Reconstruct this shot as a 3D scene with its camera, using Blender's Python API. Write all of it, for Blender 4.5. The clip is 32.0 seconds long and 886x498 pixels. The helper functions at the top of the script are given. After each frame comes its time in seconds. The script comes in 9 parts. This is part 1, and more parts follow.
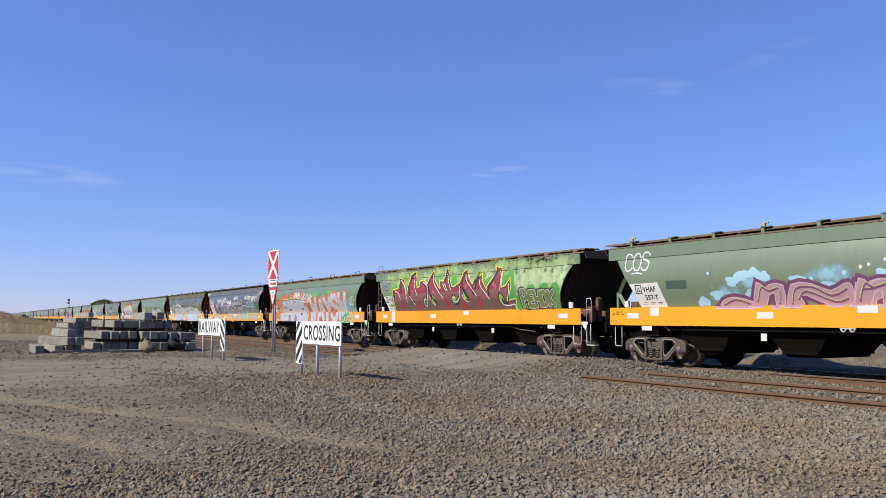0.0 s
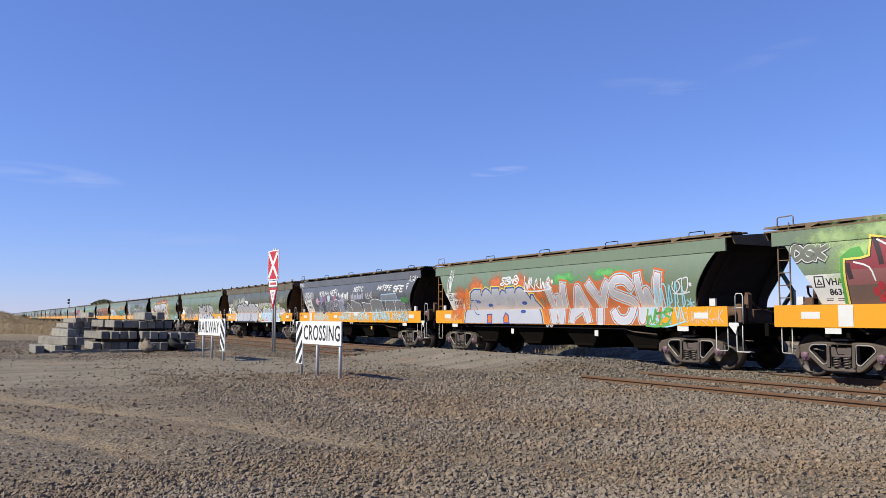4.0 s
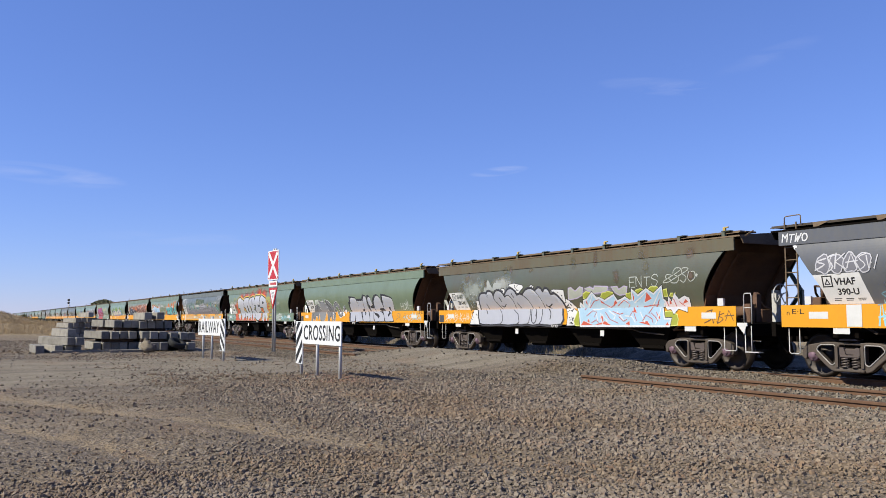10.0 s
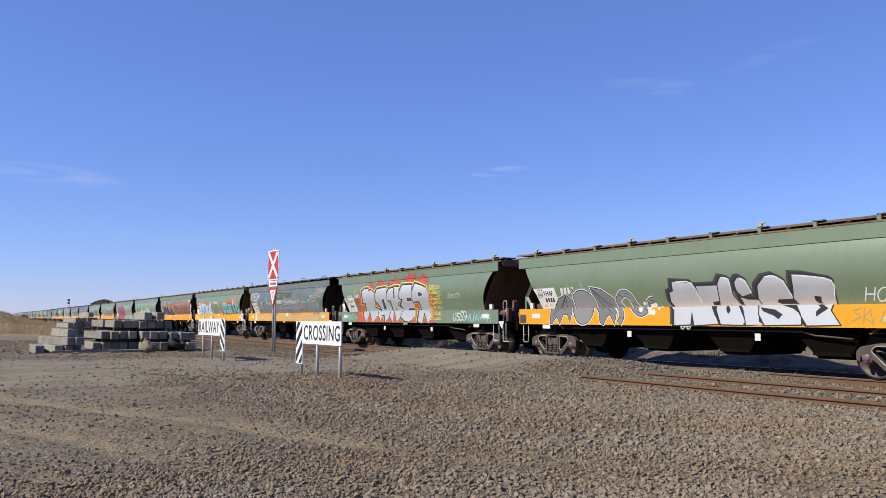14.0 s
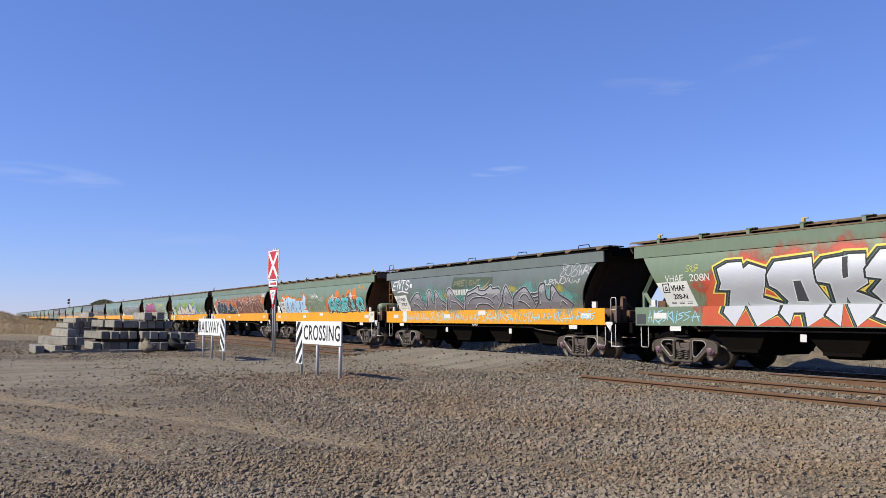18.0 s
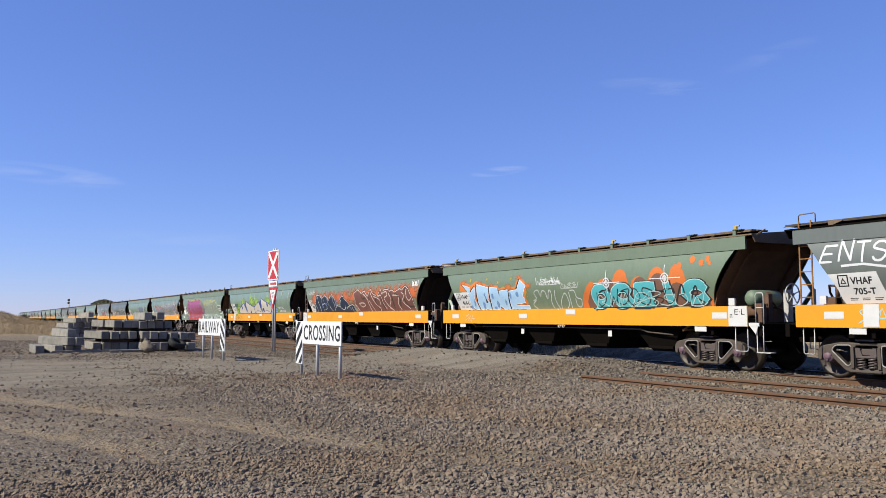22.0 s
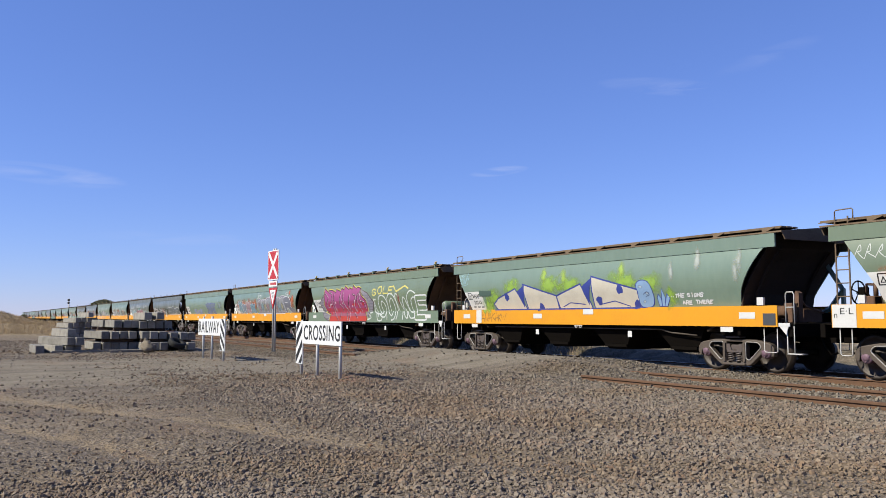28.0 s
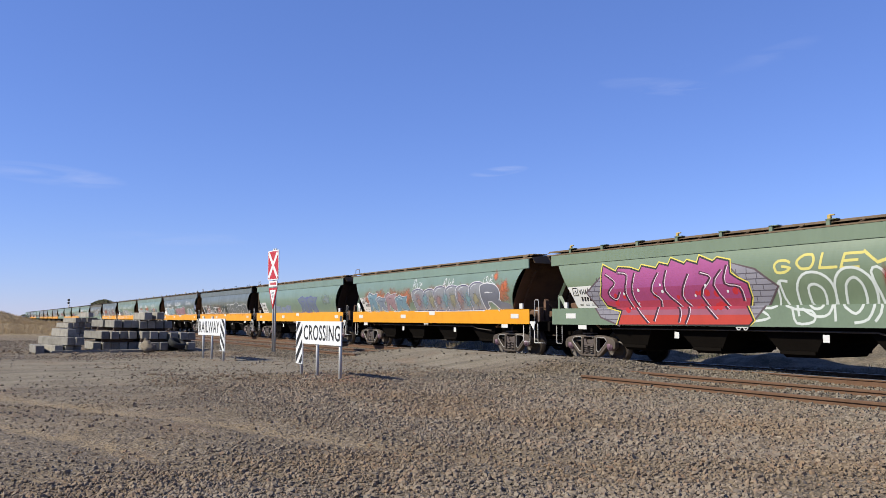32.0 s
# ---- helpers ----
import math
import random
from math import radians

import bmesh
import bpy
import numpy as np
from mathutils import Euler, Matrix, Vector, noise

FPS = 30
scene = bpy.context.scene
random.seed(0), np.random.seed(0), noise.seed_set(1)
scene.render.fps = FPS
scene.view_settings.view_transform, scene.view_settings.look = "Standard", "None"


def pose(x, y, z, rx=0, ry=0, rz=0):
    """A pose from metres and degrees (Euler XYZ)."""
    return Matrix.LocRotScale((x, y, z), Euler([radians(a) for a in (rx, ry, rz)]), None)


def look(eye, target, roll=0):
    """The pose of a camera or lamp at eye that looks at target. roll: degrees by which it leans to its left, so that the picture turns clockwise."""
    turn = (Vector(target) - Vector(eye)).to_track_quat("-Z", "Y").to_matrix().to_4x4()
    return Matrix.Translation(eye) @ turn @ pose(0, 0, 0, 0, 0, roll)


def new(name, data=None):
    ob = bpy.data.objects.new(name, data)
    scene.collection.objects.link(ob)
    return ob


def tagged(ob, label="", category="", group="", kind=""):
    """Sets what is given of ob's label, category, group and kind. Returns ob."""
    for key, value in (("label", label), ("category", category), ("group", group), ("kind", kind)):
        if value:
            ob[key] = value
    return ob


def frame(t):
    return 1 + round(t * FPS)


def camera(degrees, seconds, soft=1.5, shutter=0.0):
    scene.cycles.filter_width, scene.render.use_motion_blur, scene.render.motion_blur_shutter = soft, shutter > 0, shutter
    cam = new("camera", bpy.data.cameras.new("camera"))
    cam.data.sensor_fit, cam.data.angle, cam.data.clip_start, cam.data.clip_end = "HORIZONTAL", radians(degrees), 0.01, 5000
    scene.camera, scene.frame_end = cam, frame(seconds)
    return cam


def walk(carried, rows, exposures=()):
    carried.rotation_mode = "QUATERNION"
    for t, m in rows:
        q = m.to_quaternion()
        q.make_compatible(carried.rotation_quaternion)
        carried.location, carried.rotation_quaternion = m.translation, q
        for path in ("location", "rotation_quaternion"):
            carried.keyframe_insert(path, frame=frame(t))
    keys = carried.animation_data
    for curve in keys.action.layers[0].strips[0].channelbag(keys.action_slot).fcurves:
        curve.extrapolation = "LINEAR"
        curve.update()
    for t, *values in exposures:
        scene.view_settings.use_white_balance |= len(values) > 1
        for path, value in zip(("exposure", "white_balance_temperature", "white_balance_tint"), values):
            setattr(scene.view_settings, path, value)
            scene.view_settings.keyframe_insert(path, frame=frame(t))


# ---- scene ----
import mathutils

# camera on a tripod beside the level crossing
EYE = Vector((0.0, -17.241, 1.289))
VIEW = Vector((-0.86545, 0.49417, 0.08242))
cam = camera(56.18, 32.0, soft=0.65, shutter=0.0)
still = look(EYE, EYE + 40 * VIEW)
walk(cam, [(0.0, still), (32.0, still)], exposures=[(0.0, 0.65, 6500, 10), (32.0, 0.65, 6500, 10)])

# ---- sky and sun ----
SUN_EL, SUN_AZ = radians(39), radians(12)
sun_from = Vector((-math.sin(SUN_AZ) * math.cos(SUN_EL), -math.cos(SUN_AZ) * math.cos(SUN_EL), math.sin(SUN_EL)))
sun = new("sun", bpy.data.lights.new("sun", "SUN"))
sun.data.energy, sun.data.angle, sun.data.color = 5.0, radians(0.53), (1.0, 0.945, 0.79)
sun.matrix_world = look((0, 0, 60), Vector((0, 0, 60)) - sun_from)

world = bpy.data.worlds.new("sky")
scene.world = world
world.use_nodes = True
wn, wl = world.node_tree.nodes, world.node_tree.links
wn.clear()
w_out, w_bg, w_sky = wn.new("ShaderNodeOutputWorld"), wn.new("ShaderNodeBackground"), wn.new("ShaderNodeTexSky")
w_sky.sky_type, w_sky.sun_disc = "NISHITA", False
w_sky.sun_elevation, w_sky.sun_rotation = SUN_EL, math.pi + SUN_AZ
w_sky.altitude, w_sky.air_density, w_sky.dust_density, w_sky.ozone_density = 300, 1.0, 0.0, 4.0
w_bg.inputs["Strength"].default_value = 0.0705
# a deeper blue, and a few thin streaks of high cloud
w_tint = wn.new("ShaderNodeMix")
w_tint.data_type, w_tint.blend_type = "RGBA", "MULTIPLY"
w_tint.inputs["Factor"].default_value, w_tint.inputs[7].default_value = 1.0, (0.92, 0.95, 1.40, 1)
wl.new(w_sky.outputs[0], w_tint.inputs[6])
w_co, w_map, w_noise, w_fade = wn.new("ShaderNodeTexCoord"), wn.new("ShaderNodeMapping"), wn.new("ShaderNodeTexNoise"), wn.new("ShaderNodeMapRange")
w_map.inputs["Scale"].default_value = (6.0, 6.0, 34.0)
w_noise.inputs["Scale"].default_value, w_noise.inputs["Detail"].default_value, w_noise.inputs["Distortion"].default_value = 2.2, 6, 0.6
w_fade.inputs["From Min"].default_value, w_fade.inputs["From Max"].default_value = 0.40, 0.72
wl.new(w_co.outputs["Generated"], w_map.inputs[0])
wl.new(w_map.outputs[0], w_noise.inputs["Vector"])
wl.new(w_noise.outputs["Fac"], w_fade.inputs["Value"])


def w_math(op, a, b):
    x = wn.new("ShaderNodeMath")
    x.operation = op
    for sock, v in zip(x.inputs, (a, b)):
        if isinstance(v, (int, float)):
            sock.default_value = v
        else:
            wl.new(v, sock)
    return x.outputs[0]


def w_dot(sock, v):
    x = wn.new("ShaderNodeVectorMath")
    x.operation = "DOT_PRODUCT"
    wl.new(sock, x.inputs[0])
    x.inputs[1].default_value = v
    return x.outputs["Value"]


# each streak: bearing from the view's axis and height in degrees, half length, half width, slope, strength
w_streaks = None
for bearing, height, long_, wide, slope, amount in ((-25.5, 8.9, 4.6, 0.7, -0.06, 0.34), (3.9, 10.05, 2.1, 0.34, 0.10, 0.5), (15.0, 15.3, 4.2, 0.6, -0.12, 0.24), (21.8, 16.6, 3.4, 0.6, 0.25, 0.08), (-18.0, 5.2, 6.0, 0.5, 0.0, 0.12), (12.0, 24.0, 6.0, 0.8, 0.2, 0.07)):
    a = math.atan2(VIEW.y, VIEW.x) - radians(bearing)
    h = radians(height)
    mid = Vector((math.cos(a) * math.cos(h), math.sin(a) * math.cos(h), math.sin(h)))
    side = Vector((math.sin(a), -math.cos(a), 0.0))
    rise = side.cross(mid)
    u_axis = side * math.cos(slope) + rise * math.sin(slope)
    v_axis = rise * math.cos(slope) - side * math.sin(slope)
    q = []
    for axis, half in ((u_axis, long_), (v_axis, wide)):
        d = w_math("DIVIDE", w_math("SUBTRACT", w_dot(w_co.outputs["Generated"], axis), mid.dot(axis)), radians(half))
        q.append(w_math("MULTIPLY", d, d))
    ahead_of = w_math("GREATER_THAN", w_dot(w_co.outputs["Generated"], mid), 0.5)
    one = w_math("MULTIPLY", w_math("MULTIPLY", w_math("MAXIMUM", w_math("SUBTRACT", 1.0, w_math("ADD", *q)), 0.0), amount), ahead_of)
    w_streaks = one if w_streaks is None else w_math("ADD", w_streaks, one)
w_amount = w_math("MULTIPLY", w_streaks, w_fade.outputs[0])
w_cloud = wn.new("ShaderNodeMix")
w_cloud.data_type = "RGBA"
w_cloud.inputs[7].default_value = (6.2, 6.6, 8.6, 1)
wl.new(w_amount, w_cloud.inputs["Factor"])
w_even = wn.new("ShaderNodeMix")
w_even.data_type = "RGBA"
w_even.inputs["Factor"].default_value, w_even.inputs[7].default_value = 0.28, (1.35, 2.75, 7.4, 1)
wl.new(w_tint.outputs[2], w_even.inputs[6])
wl.new(w_even.outputs[2], w_cloud.inputs[6])
wl.new(w_cloud.outputs[2], w_bg.inputs[0])
wl.new(w_bg.outputs[0], w_out.inputs[0])

# ---- materials ----
MATS = {}
BASE_SCALE = 0.68   # share of every base colour kept, lowered to deepen shade at the raised exposure


def aged(c):
    return tuple(v * BASE_SCALE for v in c)


def mat(name, colour, rough=0.6, metal=0.0, dark=None, light=None, grain=30.0, patch=1.5, mix=0.5, bump=0.15, bump_scale=60.0, spread=0.0, stretch=(1, 1, 1), bump_dist=0.01, spec=0.3):
    """A painted or mineral surface: base colour, a second colour in large patches, a third in fine grain, bump."""
    if name in MATS:
        return MATS[name]
    m = bpy.data.materials.new(name)
    m.use_nodes = True
    n, l = m.node_tree.nodes, m.node_tree.links
    b = n["Principled BSDF"]
    geo = n.new("ShaderNodeTexCoord")
    mp = n.new("ShaderNodeMapping")
    mp.inputs["Scale"].default_value = stretch
    l.new(geo.outputs["Object"], mp.inputs[0])
    co = mp.outputs[0]
    if spread:
        info = n.new("ShaderNodeObjectInfo")
        add = n.new("ShaderNodeVectorMath")
        mul = n.new("ShaderNodeMath")
        mul.operation = "MULTIPLY"
        mul.inputs[1].default_value = 37.0
        l.new(info.outputs["Random"], mul.inputs[0])
        l.new(mp.outputs[0], add.inputs[0])
        l.new(mul.outputs[0], add.inputs[1])
        co = add.outputs[0]

    def noise_node(scale, detail, lo, hi, warp=0.0):
        t = n.new("ShaderNodeTexNoise")
        t.inputs["Scale"].default_value, t.inputs["Detail"].default_value = scale, detail
        t.inputs["Distortion"].default_value = warp
        l.new(co, t.inputs["Vector"])
        r = n.new("ShaderNodeMapRange")
        r.inputs["From Min"].default_value, r.inputs["From Max"].default_value = lo, hi
        l.new(t.outputs["Fac"], r.inputs["Value"])
        return t, r

    def blend(fac, a, c):
        x = n.new("ShaderNodeMix")
        x.data_type = "RGBA"
        l.new(fac, x.inputs["Factor"])
        for sock, val in ((x.inputs[6], a), (x.inputs[7], c)):
            if isinstance(val, tuple):
                sock.default_value = (*val, 1)
            else:
                l.new(val, sock)
        return x.outputs[2]

    def dim(c, k):
        return tuple(v * k for v in c)

    dark, light = aged(dark or dim(colour, 0.7)), aged(light or tuple(min(1, v * 1.25) for v in colour))
    colour = aged(colour)
    t1, r1 = noise_node(patch, 5, 0.42, 0.75, 0.4)
    t2, r2 = noise_node(grain, 4, 0.35, 0.8)
    s1 = n.new("ShaderNodeMath")
    s1.operation = "MULTIPLY"
    s1.inputs[1].default_value = mix
    l.new(r1.outputs[0], s1.inputs[0])
    s2 = n.new("ShaderNodeMath")
    s2.operation = "MULTIPLY"
    s2.inputs[1].default_value = mix * 0.7
    l.new(r2.outputs[0], s2.inputs[0])
    c1 = blend(s1.outputs[0], colour, dark)
    c2 = blend(s2.outputs[0], c1, light)
    if spread:
        hs = n.new("ShaderNodeHueSaturation")
        rr = n.new("ShaderNodeMapRange")
        rr.inputs["To Min"].default_value, rr.inputs["To Max"].default_value = 1 - spread, 1 + spread
        l.new(info.outputs["Random"], rr.inputs["Value"])
        l.new(rr.outputs[0], hs.inputs["Value"])
        l.new(c2, hs.inputs["Color"])
        c2 = hs.outputs[0]
    l.new(c2, b.inputs["Base Color"])
    b.inputs["Metallic"].default_value = metal
    b.inputs["Specular IOR Level"].default_value = spec
    rg = n.new("ShaderNodeMapRange")
    rg.inputs["To Min"].default_value, rg.inputs["To Max"].default_value = max(0.05, rough - 0.12), min(1, rough + 0.12)
    l.new(t1.outputs["Fac"], rg.inputs["Value"])
    l.new(rg.outputs[0], b.inputs["Roughness"])
    if bump:
        tb, _ = noise_node(bump_scale, 3, 0, 1)
        bp = n.new("ShaderNodeBump")
        bp.inputs["Strength"].default_value, bp.inputs["Distance"].default_value = bump, bump_dist
        l.new(tb.outputs["Fac"], bp.inputs["Height"])
        l.new(bp.outputs[0], b.inputs["Normal"])
    MATS[name] = m
    return m


M_STEEL = mat("bogie_steel", (0.085, 0.066, 0.052), 0.65, 0.1, dark=(0.036, 0.024, 0.017), light=(0.165, 0.138, 0.118), patch=3, grain=40, spread=0.15)
M_WHEEL = mat("wheel_steel", (0.04, 0.03, 0.024), 0.5, 0.3, dark=(0.04, 0.03, 0.026), light=(0.09, 0.075, 0.066), patch=3)
M_HUB = mat("bearing_cap_paint", (0.19, 0.115, 0.15), 0.55, 0.1, dark=(0.1, 0.07, 0.08))
# near-black: deep shade beneath the wagons is mixed into this grime colour
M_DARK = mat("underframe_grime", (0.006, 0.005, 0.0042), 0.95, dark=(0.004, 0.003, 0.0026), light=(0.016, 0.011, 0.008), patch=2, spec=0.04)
M_RUSTY = mat("rusty_end_sheet", (0.15, 0.072, 0.032), 0.9, dark=(0.035, 0.02, 0.012), light=(0.22, 0.12, 0.06), patch=1.2, mix=0.8)
M_ROOF = mat("rusty_walkway", (0.175, 0.12, 0.075), 0.85, dark=(0.07, 0.045, 0.03), light=(0.27, 0.20, 0.13), patch=2.5, mix=0.8)
M_WHITE = mat("white_plate", (0.66, 0.655, 0.64), 0.5, dark=(0.5, 0.49, 0.46), light=(0.8, 0.8, 0.8), patch=4, mix=0.35, bump=0.05)
M_RAIL = mat("rail_rust", (0.138, 0.073, 0.041), 0.85, 0.0, dark=(0.075, 0.038, 0.021), light=(0.22, 0.13, 0.075), patch=2, grain=25)
M_RAILTOP = mat("rail_running_face", (0.36, 0.32, 0.29), 0.35, 0.7, patch=3, mix=0.3)
M_TIMBER = mat("old_sleeper_timber", (0.15, 0.1, 0.075), 0.85, dark=(0.08, 0.05, 0.035), patch=4, stretch=(1, 4, 1), spread=0.2)
M_CONC = mat("weathered_concrete", (0.285, 0.265, 0.23), 0.9, dark=(0.085, 0.078, 0.064), light=(0.36, 0.335, 0.29), patch=3.2, grain=25, mix=0.7, spread=0.18, bump=0.3)
M_GALV = mat("galvanised_post", (0.56, 0.56, 0.55), 0.5, 0.25, patch=6, mix=0.3)
M_BLACK = mat("sign_black", (0.012, 0.012, 0.012), 0.5, patch=6, mix=0.2, bump=0)
M_RED = mat("sign_red", (0.50, 0.035, 0.04), 0.45, patch=5, mix=0.25, bump=0)
M_SIGNW = mat("sign_white", (0.78, 0.79, 0.8), 0.4, dark=(0.6, 0.6, 0.58), patch=5, mix=0.25, bump=0)


# ---- mesh helpers ----
def part(name, bm, material, parent, label=""):
    """Links a bmesh (or shares a mesh) as one mesh object under a thing or a part."""
    if isinstance(bm, bmesh.types.BMesh):
        me = bpy.data.meshes.new(name)
        bm.to_mesh(me)
        bm.free()
    else:
        me = bm
    if material is not None and not me.materials:
        for m in material if isinstance(material, (list, tuple)) else [material]:
            me.materials.append(m)
    ob = new(name, me)
    ob.parent = parent
    if label:
        ob["label"] = label
    return ob


SHARED = {}


def shared(key, build, material):
    """One mesh for all alike parts: build() returns a bmesh."""
    key = (key, material.name if not isinstance(material, (list, tuple)) else tuple(m.name for m in material))
    if key not in SHARED:
        bm = build()
        me = bpy.data.meshes.new(str(key[0]))
        bm.to_mesh(me)
        bm.free()
        for m in material if isinstance(material, (list, tuple)) else [material]:
            me.materials.append(m)
        SHARED[key] = me
    return SHARED[key]


def box(bm, x0, x1, y0, y1, z0, z1, bevel=0.0, mi=0):
    c = Matrix.Translation(((x0 + x1) / 2, (y0 + y1) / 2, (z0 + z1) / 2)) @ Matrix.Diagonal((abs(x1 - x0), abs(y1 - y0), abs(z1 - z0), 1))
    r = bmesh.ops.create_cube(bm, size=1, matrix=c)
    fs = {f for v in r["verts"] for f in v.link_faces}
    if bevel:
        r2 = bmesh.ops.bevel(bm, geom=[e for e in {e for f in fs for e in f.edges}], offset=bevel, segments=1, affect="EDGES")
        fs = set(r2["faces"]) | {f for f in fs if f.is_valid}
    for f in fs:
        f.material_index = mi
    return fs


def prism(bm, pts, axis, a0, a1, mi=0):
    """A closed outline pts pushed along an axis: 'y' takes (x, z), 'x' takes (y, z), 'z' takes (x, y)."""
    def at3(p, a):
        return {"y": (p[0], a, p[1]), "x": (a, p[0], p[1]), "z": (p[0], p[1], a)}[axis]
    lo, hi = [bm.verts.new(at3(p, a0)) for p in pts], [bm.verts.new(at3(p, a1)) for p in pts]
    fs = [bm.faces.new(lo), bm.faces.new(hi[::-1])]
    for i in range(len(pts)):
        j = (i + 1) % len(pts)
        fs.append(bm.faces.new((lo[j], lo[i], hi[i], hi[j])))
    bmesh.ops.recalc_face_normals(bm, faces=fs)
    for f in fs:
        f.material_index = mi
    return fs


def rod(bm, p0, p1, r, seg=8, r1=None, mi=0):
    p0, p1 = Vector(p0), Vector(p1)
    d = p1 - p0
    m = Matrix.Translation((p0 + p1) / 2) @ d.to_track_quat("Z", "Y").to_matrix().to_4x4()
    res = bmesh.ops.create_cone(bm, cap_ends=True, segments=seg, radius1=r, radius2=r if r1 is None else r1, depth=d.length, matrix=m)
    for f in {f for v in res["verts"] for f in v.link_faces}:
        f.material_index = mi
        f.smooth = len(f.verts) == 4 and seg > 6


def tube(bm, pts, r, seg=6, mi=0):
    """A bent pipe through the points."""
    pts = [Vector(p) for p in pts]
    rings, up = [], None
    for i, p in enumerate(pts):
        d = (pts[min(i + 1, len(pts) - 1)] - pts[max(i - 1, 0)]).normalized()
        a = d.orthogonal().normalized() if up is None else (up - d * up.dot(d)).normalized()
        up = a
        b = d.cross(a)
        rings.append([bm.verts.new(p + r * (math.cos(t) * a + math.sin(t) * b)) for t in [2 * math.pi * k / seg for k in range(seg)]])
    for u, v in zip(rings, rings[1:]):
        for k in range(seg):
            f = bm.faces.new((u[k], u[(k + 1) % seg], v[(k + 1) % seg], v[k]))
            f.smooth, f.material_index = True, mi
    for ring, flip in ((rings[0], True), (rings[-1], False)):
        f = bm.faces.new(ring[::-1] if flip else ring)
        f.material_index = mi


def lathe(bm, prof, c, axis="y", seg=28, mi=0):
    """Turns a profile of (radius, along) about an axis through c."""
    rings = []
    for r, a in prof:
        ring = []
        for k in range(seg):
            t = 2 * math.pi * k / seg
            u, v = r * math.cos(t), r * math.sin(t)
            off = {"y": (u, a, v), "x": (a, u, v), "z": (u, v, a)}[axis]
            ring.append(bm.verts.new((c[0] + off[0], c[1] + off[1], c[2] + off[2])))
        rings.append(ring)
    fs = []
    for p, q in zip(rings, rings[1:]):
        for k in range(seg):
            fs.append(bm.faces.new((p[k], p[(k + 1) % seg], q[(k + 1) % seg], q[k])))
    fs += [bm.faces.new(rings[0][::-1]), bm.faces.new(rings[-1])]
    bmesh.ops.recalc_face_normals(bm, faces=fs)
    for f in fs:
        f.material_index = mi
        f.smooth = len(f.verts) == 4


def text_mesh(words, size, offset=0.0, spacing=1.0):
    """Flat letters in the x-y plane, from the built-in font, as (vertices, faces)."""
    cu = bpy.data.curves.new("words", "FONT")
    cu.body, cu.size, cu.offset, cu.space_character = words, size, offset, spacing
    cu.resolution_u = 3
    ob = bpy.data.objects.new("words", cu)
    scene.collection.objects.link(ob)
    bpy.context.view_layer.update()
    me = ob.evaluated_get(bpy.context.evaluated_depsgraph_get()).to_mesh()
    vs, fs = [tuple(v.co[:2]) for v in me.vertices], [tuple(p.vertices) for p in me.polygons]
    ob.to_mesh_clear()
    bpy.data.objects.remove(ob)
    bpy.data.curves.remove(cu)
    return vs, fs


def letters(bm, words, place, width, height, mi=0, offset=0.0, spacing=1.0):
    """Words fitted into width x height; place maps (u, v) to a point."""
    vs, fs = text_mesh(words, 1.0, offset, spacing)
    if not vs:
        return
    x0, x1, y0, y1 = min(v[0] for v in vs), max(v[0] for v in vs), min(v[1] for v in vs), max(v[1] for v in vs)
    made = [bm.verts.new(place((x - x0) / (x1 - x0) * width, (y - y0) / (y1 - y0) * height)) for x, y in vs]
    for f in fs:
        if len(set(f)) > 2:
            try:
                bm.faces.new([made[i] for i in f]).material_index = mi
            except ValueError:
                pass


def thing(name, m, label, category, group="", kind=""):
    ob = new(name)
    ob.matrix_basis = m
    ob.empty_display_size = 0.2
    return tagged(ob, label, category, group, kind)


# ---- the railway's line ----
STEP = np.arange(-660.0, 60.0, 1.0)
BEND = np.interp(STEP, (-420, -220, -120, -60, -25, 10), (-2.5e-5, -2.43e-5, -8.3e-5, 1.283e-4, 3.558e-4, 3.507e-4))
TURN = np.cumsum(BEND)
TURN -= np.interp(-15, STEP, TURN)
LINE_X, LINE_Y = np.cumsum(np.cos(TURN)), np.cumsum(np.sin(TURN))
LINE_X -= np.interp(-15, STEP, LINE_X) + 15
LINE_Y -= np.interp(-15, STEP, LINE_Y)


def line(s, off=0.0):
    """Place (x, y) and heading on the main track, s metres along it; off: to its left."""
    a = np.interp(s, STEP, TURN)
    return np.interp(s, STEP, LINE_X) - off * np.sin(a), np.interp(s, STEP, LINE_Y) + off * np.cos(a), a


SIDING, SIDING_Z = -6.79, 0.262


def smooth(a, b, x):
    t = np.clip((x - a) / (b - a), 0, 1)
    return t * t * (3 - 2 * t)


def value_noise(x, y, seed, cell):
    """Smooth noise on numpy arrays, -1 to 1."""
    u, v = x / cell, y / cell
    i, j = np.floor(u).astype(np.int64), np.floor(v).astype(np.int64)
    fu, fv = u - i, v - j
    fu, fv = fu * fu * (3 - 2 * fu), fv * fv * (3 - 2 * fv)

    def h(a, b):
        n = np.sin(a * 127.1 + b * 311.7 + seed * 74.7) * 43758.5453
        return 2 * (n - np.floor(n)) - 1
    return (h(i, j) * (1 - fu) + h(i + 1, j) * fu) * (1 - fv) + (h(i, j + 1) * (1 - fu) + h(i + 1, j + 1) * fu) * fv


